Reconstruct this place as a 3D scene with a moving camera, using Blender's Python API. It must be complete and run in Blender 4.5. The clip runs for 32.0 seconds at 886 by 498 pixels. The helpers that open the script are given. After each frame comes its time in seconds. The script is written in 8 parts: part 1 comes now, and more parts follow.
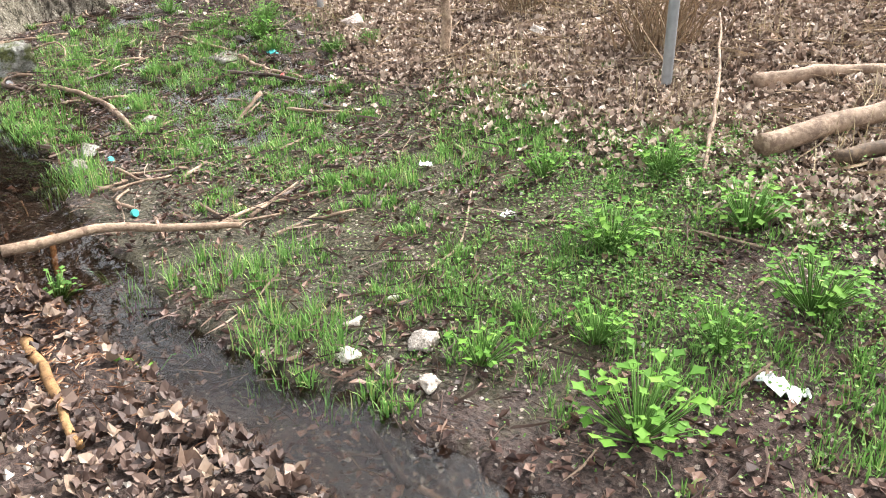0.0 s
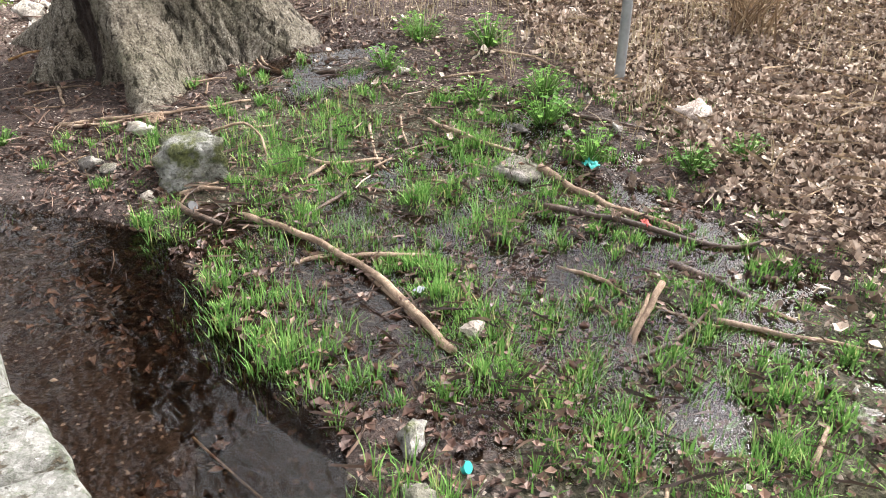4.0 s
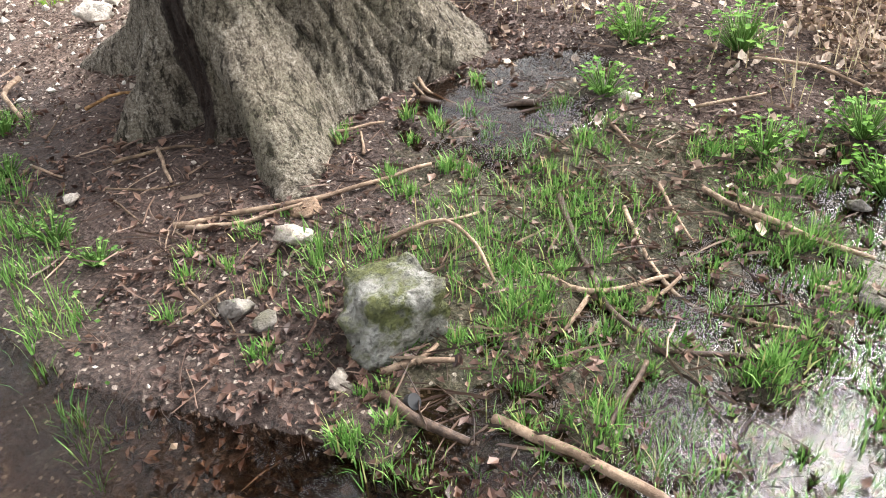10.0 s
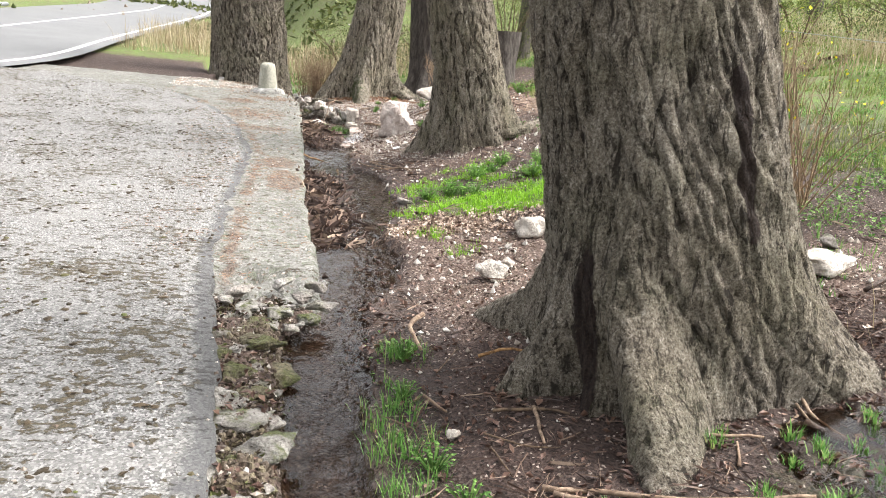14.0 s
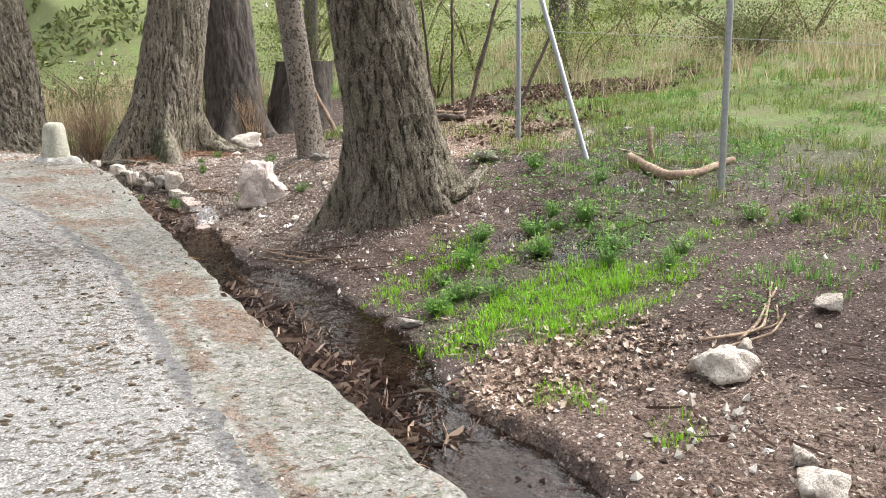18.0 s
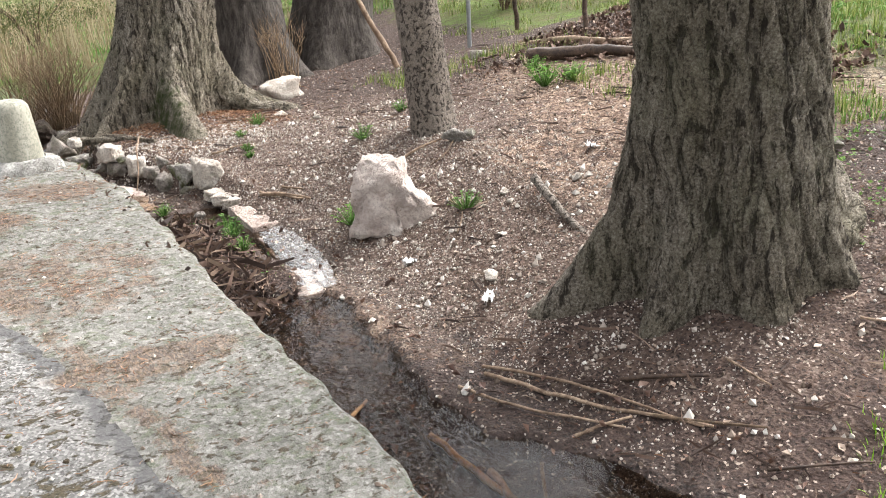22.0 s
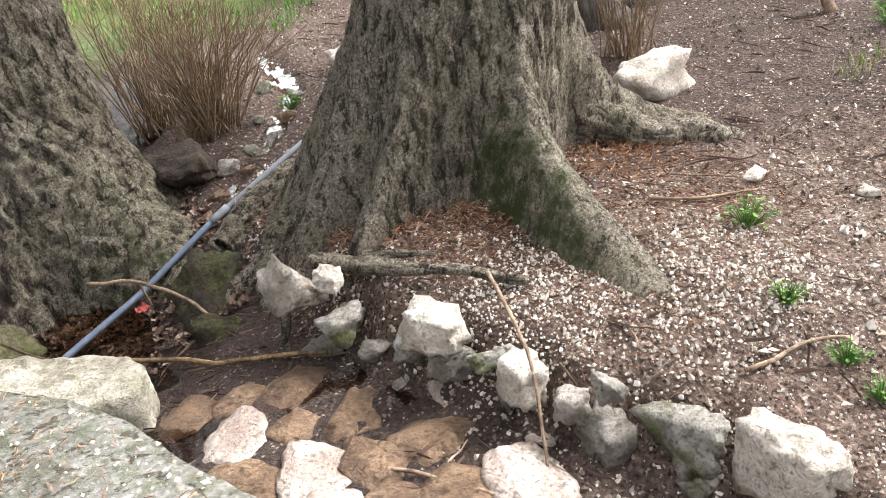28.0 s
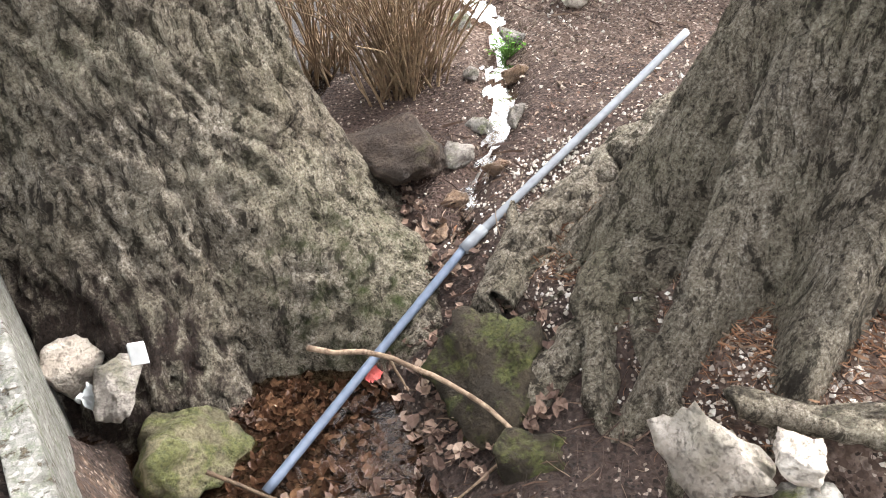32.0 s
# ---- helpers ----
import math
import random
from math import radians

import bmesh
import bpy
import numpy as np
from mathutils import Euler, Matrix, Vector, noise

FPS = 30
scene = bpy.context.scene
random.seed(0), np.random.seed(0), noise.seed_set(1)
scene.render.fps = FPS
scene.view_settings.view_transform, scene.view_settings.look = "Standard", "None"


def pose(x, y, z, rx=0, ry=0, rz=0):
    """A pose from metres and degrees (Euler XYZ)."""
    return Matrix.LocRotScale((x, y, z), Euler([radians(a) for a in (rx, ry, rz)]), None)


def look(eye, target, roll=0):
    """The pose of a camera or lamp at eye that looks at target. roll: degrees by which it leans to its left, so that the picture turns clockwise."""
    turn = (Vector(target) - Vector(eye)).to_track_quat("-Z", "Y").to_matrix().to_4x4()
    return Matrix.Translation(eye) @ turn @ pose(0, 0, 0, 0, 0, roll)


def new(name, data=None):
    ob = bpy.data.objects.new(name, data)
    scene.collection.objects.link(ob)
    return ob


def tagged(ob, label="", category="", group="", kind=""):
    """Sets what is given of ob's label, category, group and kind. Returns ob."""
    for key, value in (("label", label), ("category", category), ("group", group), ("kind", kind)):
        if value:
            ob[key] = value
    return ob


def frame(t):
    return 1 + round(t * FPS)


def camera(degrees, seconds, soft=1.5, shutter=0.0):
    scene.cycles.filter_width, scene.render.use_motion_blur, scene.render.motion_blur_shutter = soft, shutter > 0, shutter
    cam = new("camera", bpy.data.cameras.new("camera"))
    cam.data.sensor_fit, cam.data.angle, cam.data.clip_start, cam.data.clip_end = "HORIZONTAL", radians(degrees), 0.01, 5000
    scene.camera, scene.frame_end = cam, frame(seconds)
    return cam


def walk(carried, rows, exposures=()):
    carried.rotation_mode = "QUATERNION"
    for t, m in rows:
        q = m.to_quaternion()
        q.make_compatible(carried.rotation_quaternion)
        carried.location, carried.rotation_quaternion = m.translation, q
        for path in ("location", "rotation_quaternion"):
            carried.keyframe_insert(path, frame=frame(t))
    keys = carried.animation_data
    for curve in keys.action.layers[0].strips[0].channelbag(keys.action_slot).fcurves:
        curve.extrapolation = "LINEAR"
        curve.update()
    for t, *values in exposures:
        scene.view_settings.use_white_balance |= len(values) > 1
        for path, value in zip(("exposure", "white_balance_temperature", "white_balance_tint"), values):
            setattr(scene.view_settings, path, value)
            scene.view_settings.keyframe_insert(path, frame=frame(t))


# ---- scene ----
cam = camera(57.4, 32.0, soft=1.0)
PATH = [
    (0, (0.779, 0.399, 1.091), (1.981, 1.763, 0.258), 0.1),
    (0.5, (0.783, 0.807, 1.104), (1.945, 2.199, 0.261), 1.3),
    (1, (0.84, 1.14, 1.126), (1.979, 2.542, 0.268), 2.5),
    (1.5, (0.948, 1.526, 1.16), (2.016, 2.978, 0.294), 3.6),
    (2, (0.956, 1.881, 1.16), (1.98, 3.363, 0.29), 3.5),
    (2.5, (0.948, 2.189, 1.197), (2.034, 3.631, 0.335), 2.2),
    (3, (1.0, 2.553, 1.17), (2.122, 3.966, 0.307), 2.1),
    (3.5, (1.028, 2.915, 1.178), (2.131, 4.336, 0.303), 2.6),
    (4, (1.034, 3.313, 1.182), (2.167, 4.711, 0.31), 2.5),
    (4.5, (1.094, 3.615, 1.179), (2.292, 4.959, 0.309), 2.1),
    (6.5, (1.319, 4.604, 1.237), (2.69, 5.654, 0.228), 3.8),
    (7, (1.4, 4.674, 1.213), (2.813, 5.571, 0.118), 3.4),
    (7.5, (1.459, 4.727, 1.213), (2.861, 5.574, 0.064), 1.2),
    (8, (1.488, 4.779, 1.221), (2.886, 5.524, 0.001), -0.7),
    (8.5, (1.505, 4.831, 1.242), (2.915, 5.483, -0.017), -0.4),
    (9, (1.463, 4.897, 1.256), (2.827, 5.695, 0.03), 0.1),
    (9.5, (1.384, 4.963, 1.285), (2.549, 6.119, 0.142), -1.2),
    (10, (1.313, 5.013, 1.304), (2.293, 6.397, 0.243), -1.8),
    (10.5, (1.251, 5.041, 1.338), (2.044, 6.616, 0.395), -1.7),
    (11, (1.204, 5.067, 1.359), (1.863, 6.758, 0.518), -1.5),
    (11.5, (1.156, 5.092, 1.373), (1.732, 6.864, 0.646), -0.9),
    (12, (1.114, 5.103, 1.412), (1.634, 6.933, 0.794), -0.6),
    (12.5, (1.07, 5.101, 1.422), (1.548, 6.965, 0.877), 0.2),
    (13, (1.038, 5.107, 1.419), (1.511, 6.981, 0.905), 1.2),
    (13.5, (1.01, 5.076, 1.41), (1.464, 6.957, 0.905), 1.8),
    (14, (0.989, 5.057, 1.42), (1.413, 6.952, 0.945), 3.0),
    (14.5, (0.895, 5.214, 1.4), (1.315, 7.118, 0.957), 4.8),
    (16.5, (0.184, 6.773, 1.453), (1.033, 8.532, 1.023), 2.7),
    (17, (0.056, 7.28, 1.434), (1.03, 8.975, 1.014), 1.8),
    (17.5, (-0.064, 7.791, 1.479), (0.919, 9.485, 1.073), 0.1),
    (18, (-0.205, 8.321, 1.537), (0.82, 9.989, 1.128), -0.6),
    (18.5, (-0.095, 8.901, 1.54), (1.028, 10.498, 1.105), -0.7),
    (19, (-0.079, 9.439, 1.579), (1.057, 11.026, 1.141), -0.7),
    (19.5, (-0.098, 9.965, 1.659), (1.025, 11.542, 1.155), -1.3),
    (20, (-0.014, 10.543, 1.672), (1.1, 12.123, 1.158), -1.6),
    (20.5, (-0.008, 11.113, 1.684), (1.061, 12.714, 1.14), -1.7),
    (21, (0.051, 11.689, 1.743), (1.113, 13.271, 1.134), -1.8),
    (21.5, (0.203, 12.271, 1.765), (1.278, 13.834, 1.132), -2.6),
    (22, (0.192, 12.867, 1.791), (1.263, 14.427, 1.144), -2.9),
    (22.5, (0.203, 13.376, 1.834), (1.27, 14.931, 1.168), -3.9),
    (23, (0.304, 13.902, 1.853), (1.366, 15.457, 1.179), -3.9),
    (23.5, (0.306, 14.433, 1.89), (1.345, 15.994, 1.196), -3.4),
    (24, (0.346, 14.93, 1.93), (1.394, 16.479, 1.222), -3.4),
    (24.5, (0.457, 15.469, 1.968), (1.502, 17.015, 1.249), -3.9),
    (25, (0.448, 16.032, 1.977), (1.478, 17.577, 1.237), -3.3),
    (25.5, (0.418, 16.509, 2.058), (1.448, 18.04, 1.288), -3.1),
    (27.5, (0.641, 18.371, 2.067), (1.587, 19.904, 1.199), -4.4),
    (28, (0.677, 18.794, 2.077), (1.57, 20.308, 1.123), -5.1),
    (28.5, (0.61, 19.158, 2.077), (1.436, 20.676, 1.069), -5.0),
    (29, (0.56, 19.524, 2.108), (1.359, 21.035, 1.07), -5.4),
    (29.5, (0.572, 19.894, 2.073), (1.352, 21.392, 1.002), -5.1),
    (30, (0.545, 20.158, 2.068), (1.233, 21.599, 0.865), -4.4),
    (30.5, (0.409, 20.44, 2.065), (1.07, 21.859, 0.82), -5.3),
    (31, (0.341, 20.627, 2.079), (1.048, 22.001, 0.81), -4.9),
    (31.5, (0.377, 20.789, 2.081), (1.099, 22.17, 0.827), -4.3),
    (32, (0.375, 20.918, 2.093), (1.126, 22.325, 0.885), -3.8),
]
walk(cam, [(t, look(eye, target, roll)) for t, eye, target, roll in PATH], exposures=[(0, 1.3), (4, 1.2), (8, 1.22), (10, 1.3), (13, 1.2), (17, 0.95), (25, 1.05), (28, 1.2), (30, 1.55), (31, 1.7), (32, 1.95)])

# ---- world, sun and exposure ----
world = bpy.data.worlds.new("overcast_sky")
scene.world = world
world.use_nodes = True
wn = world.node_tree
sky = wn.nodes.new("ShaderNodeTexSky")
sky.sky_type, sky.sun_disc = "NISHITA", False
sky.sun_elevation, sky.sun_rotation = radians(50), radians(90)
sky.air_density, sky.dust_density, sky.ozone_density = 1.0, 6.0, 0.5
veil = wn.nodes.new("ShaderNodeHueSaturation")
veil.inputs["Saturation"].default_value = 0.16
wn.links.new(sky.outputs[0], veil.inputs["Color"])
wn.links.new(veil.outputs[0], wn.nodes["Background"].inputs[0])
wn.nodes["Background"].inputs[1].default_value = 0.255
sun = new("sun", bpy.data.lights.new("sun", "SUN"))
sun.data.energy, sun.data.angle, sun.data.color = 1.15, radians(28), (1.0, 0.97, 0.93)
sun.matrix_basis = look((0.643, 0.0, 0.766), (0, 0, 0))


# ---- noise on arrays ----
def lattice(ix, iy, iz, seed):
    h = (ix * 374761393 + iy * 668265263 + iz * 2147483647 + seed * 144665) & 0xFFFFFFFF
    h = ((h ^ (h >> 13)) * 1274126177) & 0xFFFFFFFF
    return ((h ^ (h >> 16)) & 0xFFFF) / 65535.0


def grain(x, y, z=0.0, seed=0):
    """Smooth value noise from -1 to 1."""
    x, y, z = np.broadcast_arrays(np.asarray(x, float), np.asarray(y, float), np.asarray(z, float))
    ix, iy, iz = (np.floor(a).astype(np.int64) for a in (x, y, z))
    fx, fy, fz = ((a - b) for a, b in ((x, ix), (y, iy), (z, iz)))
    fx, fy, fz = (f * f * (3 - 2 * f) for f in (fx, fy, fz))
    out = 0.0
    for dx in (0, 1):
        for dy in (0, 1):
            for dz in (0, 1):
                w = (fx if dx else 1 - fx) * (fy if dy else 1 - fy) * (fz if dz else 1 - fz)
                out = out + w * lattice(ix + dx, iy + dy, iz + dz, seed)
    return out * 2 - 1


def layers(x, y, z=0.0, seed=0, octaves=4, gain=0.5):
    out, a = 0.0, 1.0
    for k in range(octaves):
        out = out + a * grain(np.asarray(x) * 2**k, np.asarray(y) * 2**k, np.asarray(z) * 2**k, seed + k)
        a *= gain
    return out


def blob(x, y, cx, cy, rx, ry, soft=0.35):
    """1 inside an ellipse, falling to 0 over a soft rim."""
    d = np.hypot((np.asarray(x) - cx) / rx, (np.asarray(y) - cy) / ry)
    return np.clip((1 + soft - d) / (2 * soft), 0, 1)


# ---- materials ----
def material(name, build, rough=0.8):
    m = bpy.data.materials.new(name)
    m.use_nodes = True
    tree = m.node_tree
    b = tree.nodes["Principled BSDF"]
    b.inputs["Roughness"].default_value = rough
    b.inputs["Specular IOR Level"].default_value = 0.3
    build(Nodes(tree), b)
    return m


class Nodes:
    """Short ways to make and join shader nodes."""

    def __init__(self, tree):
        self.tree = tree
        self.where = tree.nodes.new("ShaderNodeNewGeometry")
        self.co = self.where.outputs["Position"]

    def add(self, kind, **values):
        n = self.tree.nodes.new("ShaderNode" + kind)
        for key, value in values.items():
            n.inputs[key.replace("_", " ")].default_value = value
        return n

    def link(self, a, b):
        self.tree.links.new(a, b)

    def stretched(self, scale):
        n = self.add("Mapping")
        n.inputs["Scale"].default_value = scale
        self.link(self.co, n.inputs["Vector"])
        return n.outputs[0]

    def noise(self, scale, detail=4.0, rough=0.55, co=None, distortion=0.0):
        n = self.add("TexNoise", Scale=scale, Detail=detail, Roughness=rough, Distortion=distortion)
        self.link(co or self.co, n.inputs["Vector"])
        return n.outputs["Fac"]

    def cells(self, scale, co=None, out="Distance", feature="F1"):
        n = self.add("TexVoronoi", Scale=scale)
        n.feature = feature
        self.link(co or self.co, n.inputs["Vector"])
        return n.outputs[out]

    def ramp(self, fac, *stops):
        n = self.add("ValToRGB")
        e = n.color_ramp.elements
        while len(e) < len(stops):
            e.new(0.5)
        for el, (at, c) in zip(e, stops):
            el.position = at
            el.color = (*c, 1) if isinstance(c, tuple) else (c, c, c, 1)
        self.link(fac, n.inputs[0])
        return n.outputs[0]

    def mix(self, fac, a, b, how="MIX"):
        n = self.add("Mix")
        n.data_type, n.blend_type = "RGBA", how
        for s, v in ((0, fac), (6, a), (7, b)):
            if isinstance(v, (int, float)):
                n.inputs[s].default_value = v if s == 0 else (v, v, v, 1)
            elif isinstance(v, tuple):
                n.inputs[s].default_value = (*v, 1)
            else:
                self.link(v, n.inputs[s])
        return n.outputs[2]

    def math(self, how, a, b=0.0):
        n = self.add("Math")
        n.operation = how
        for s, v in ((0, a), (1, b)):
            if isinstance(v, (int, float)):
                n.inputs[s].default_value = v
            else:
                self.link(v, n.inputs[s])
        return n.outputs[0]

    def mask(self, name, channel):
        n = self.add("Attribute")
        n.attribute_name = name
        s = self.add("SeparateColor")
        self.link(n.outputs["Color"], s.inputs[0])
        return s.outputs[channel]

    def bump(self, b, height, strength=0.5, distance=0.01):
        n = self.add("Bump", Strength=strength, Distance=distance)
        self.link(height, n.inputs["Height"])
        self.link(n.outputs[0], b.inputs["Normal"])

    def island(self):
        return self.where.outputs["Random Per Island"]

    def each(self):
        return self.add("ObjectInfo").outputs["Random"]


def soil(n, b):
    fine, mid, big = n.noise(55, 5, 0.65), n.noise(9, 5, 0.6), n.noise(1.3, 3)
    mud = n.ramp(fine, (0.32, (0.016, 0.0105, 0.0085)), (0.5, (0.058, 0.038, 0.031)), (0.7, (0.13, 0.09, 0.074)))
    mud = n.mix(n.ramp(big, (0.4, 0.0), (0.65, 0.6)), mud, (0.07, 0.045, 0.037))
    litter = n.ramp(n.cells(34, out="Color"), (0.0, (0.075, 0.044, 0.03)), (0.4, (0.2, 0.13, 0.092)), (0.75, (0.35, 0.25, 0.185)), (1.0, (0.6, 0.49, 0.39)))
    litter = n.mix(n.ramp(fine, (0.35, 0.55), (0.6, 0.0)), litter, (0.05, 0.03, 0.02))
    chips = n.ramp(n.cells(60, out="Color"), (0.0, (0.055, 0.035, 0.027)), (0.5, (0.135, 0.092, 0.073)), (0.8, (0.22, 0.165, 0.136)), (0.94, (0.36, 0.3, 0.255)), (1.0, (0.56, 0.51, 0.45)))
    chips = n.mix(n.ramp(n.noise(38, 4), (0.4, 0.75), (0.6, 0.0)), chips, (0.075, 0.048, 0.036))
    moss = n.ramp(fine, (0.3, (0.02, 0.05, 0.007)), (0.55, (0.055, 0.12, 0.014)), (0.75, (0.12, 0.2, 0.03)))
    edge = n.math("MULTIPLY", n.math("SUBTRACT", mid, 0.5), 1.1)
    pick = lambda ch: n.ramp(n.math("ADD", n.mask("cover", ch), edge), (0.38, 0.0), (0.58, 1.0))
    col = n.mix(pick(0), mud, litter)
    col = n.mix(pick(1), col, chips)
    grit = n.cells(95, out="Color")
    col = n.mix(n.ramp(grit, (0.84, 0.0), (0.9, 0.8)), col, (0.46, 0.385, 0.325))
    col = n.mix(n.ramp(grit, (0.16, 0.9), (0.3, 0.0)), col, (0.014, 0.009, 0.007))
    wet = n.mask("damp", 0)
    far = n.ramp(n.noise(2.2, 5, 0.65), (0.3, (0.17, 0.135, 0.075)), (0.45, (0.11, 0.135, 0.035)), (0.7, (0.13, 0.23, 0.035)))
    far = n.mix(n.ramp(n.noise(16, 6, 0.75), (0.4, 0.75), (0.56, 0.0)), far, (0.075, 0.062, 0.035))
    col = n.mix(n.math("MULTIPLY", pick(2), n.math("SUBTRACT", 0.92, n.math("MULTIPLY", n.mask("damp", 1), 0.76))), col, n.mix(n.mask("damp", 1), far, moss))
    col = n.mix(n.math("MULTIPLY", wet, 0.6), col, n.mix(1.0, col, 0.45, "MULTIPLY"))
    n.link(col, b.inputs["Base Color"])
    n.link(n.math("SUBTRACT", 0.92, n.math("MULTIPLY", wet, n.ramp(mid, (0.35, 0.62), (0.6, 0.15)))), b.inputs["Roughness"])
    n.bump(b, n.math("ADD", n.math("MULTIPLY", n.cells(48), 0.5), fine), 0.9, 0.02)


def asphalt_look(n, b):
    fine, grit = n.noise(160, 3, 0.7), n.cells(110, out="Color")
    col = n.ramp(grit, (0.0, (0.05, 0.048, 0.046)), (0.5, (0.165, 0.16, 0.153)), (1.0, (0.42, 0.41, 0.39)))
    col = n.mix(n.ramp(n.noise(2.2, 4), (0.35, 0.0), (0.7, 0.5)), col, (0.22, 0.212, 0.2))
    clump = n.noise(21, 5, 0.66, n.stretched((0.8, 1.15, 1.0)), 0.4)
    where = n.noise(1.6, 2)
    m = n.ramp(n.math("ADD", clump, n.math("MULTIPLY", n.math("SUBTRACT", where, 0.5), 0.35)), (0.545, 0.0), (0.6, 1.0))
    moss = n.ramp(n.noise(70, 4), (0.3, (0.035, 0.03, 0.018)), (0.55, (0.085, 0.07, 0.045)), (0.8, (0.13, 0.105, 0.07)))
    col = n.mix(m, col, moss)
    edge = n.mask("cover", 0)
    tar = n.ramp(n.math("ADD", edge, n.math("MULTIPLY", n.math("SUBTRACT", n.noise(14, 4), 0.5), 0.9)), (0.45, 0.0), (0.7, 1.0))
    col = n.mix(n.math("MULTIPLY", tar, 0.75), col, (0.07, 0.07, 0.072))
    needle = n.ramp(n.math("ADD", n.mask("cover", 1), n.math("SUBTRACT", n.noise(11, 5), 0.5)), (0.5, 0.0), (0.7, 0.6))
    rust = n.ramp(n.cells(130, n.stretched((1.0, 0.35, 1.0)), "Color"), (0.0, (0.05, 0.032, 0.022)), (0.5, (0.15, 0.095, 0.06)), (1.0, (0.3, 0.22, 0.15)))
    col = n.mix(needle, col, rust)
    n.link(col, b.inputs["Base Color"])
    n.bump(b, n.math("ADD", n.math("ADD", grit, fine), n.math("MULTIPLY", m, 2.0)), 0.8, 0.006)


def concrete_look(n, b):
    fine, grit = n.noise(120, 4, 0.7), n.cells(75, out="Color")
    col = n.ramp(n.noise(6, 5, 0.6), (0.3, (0.105, 0.105, 0.092)), (0.52, (0.2, 0.197, 0.176)), (0.75, (0.34, 0.335, 0.305)))
    col = n.mix(0.35, col, n.ramp(grit, (0.0, (0.08, 0.075, 0.065)), (0.6, (0.27, 0.26, 0.24)), (1.0, (0.6, 0.58, 0.55))))
    lichen = n.ramp(n.noise(15, 5, 0.65, None, 0.5), (0.52, 0.0), (0.62, 0.7))
    col = n.mix(lichen, col, n.ramp(fine, (0.35, (0.07, 0.085, 0.05)), (0.65, (0.17, 0.18, 0.12))))
    needle = n.ramp(n.math("ADD", n.mask("cover", 1), n.math("MULTIPLY", n.math("SUBTRACT", n.noise(7, 9, 0.78), 0.5), 3.2)), (0.5, 0.0), (0.66, 1.0))
    rust = n.ramp(n.cells(150, n.stretched((1.0, 0.35, 1.0)), "Color"), (0.0, (0.04, 0.024, 0.016)), (0.5, (0.115, 0.066, 0.042)), (1.0, (0.27, 0.17, 0.11)))
    green = n.ramp(n.math("ADD", n.mask("cover", 0), n.math("SUBTRACT", n.noise(13, 6, 0.7), 0.5)), (0.42, 0.0), (0.55, 0.85))
    col = n.mix(green, col, n.ramp(fine, (0.35, (0.035, 0.045, 0.028)), (0.65, (0.12, 0.135, 0.085))))
    scuff = n.ramp(n.noise(28, 6, 0.72), (0.42, 0.75), (0.53, 0.0))
    col = n.mix(n.math("MULTIPLY", scuff, n.ramp(n.noise(3, 4), (0.35, 0.2), (0.65, 0.9))), col, (0.085, 0.078, 0.064))
    col = n.mix(n.math("MULTIPLY", needle, 0.6), col, rust)
    tuft = n.ramp(n.noise(24, 6, 0.7, n.stretched((0.8, 1.2, 1.0)), 0.4), (0.57, 0.0), (0.61, 1.0))
    col = n.mix(n.math("MULTIPLY", tuft, 0.85), col, n.ramp(fine, (0.3, (0.03, 0.024, 0.014)), (0.7, (0.11, 0.082, 0.05))))
    n.link(col, b.inputs["Base Color"])
    n.bump(b, n.math("ADD", n.math("ADD", grit, fine), n.math("ADD", n.math("MULTIPLY", n.noise(20, 4), 1.5), n.math("MULTIPLY", tuft, 1.5))), 0.85, 0.01)


def road_look(n, b):
    col = n.ramp(n.noise(90, 3), (0.3, (0.09, 0.09, 0.092)), (0.7, (0.16, 0.16, 0.158)))
    n.link(n.mix(n.ramp(n.noise(0.6, 3), (0.35, 0.0), (0.7, 0.5)), col, (0.17, 0.17, 0.166)), b.inputs["Base Color"])
    n.bump(b, n.noise(200, 2), 0.4, 0.004)


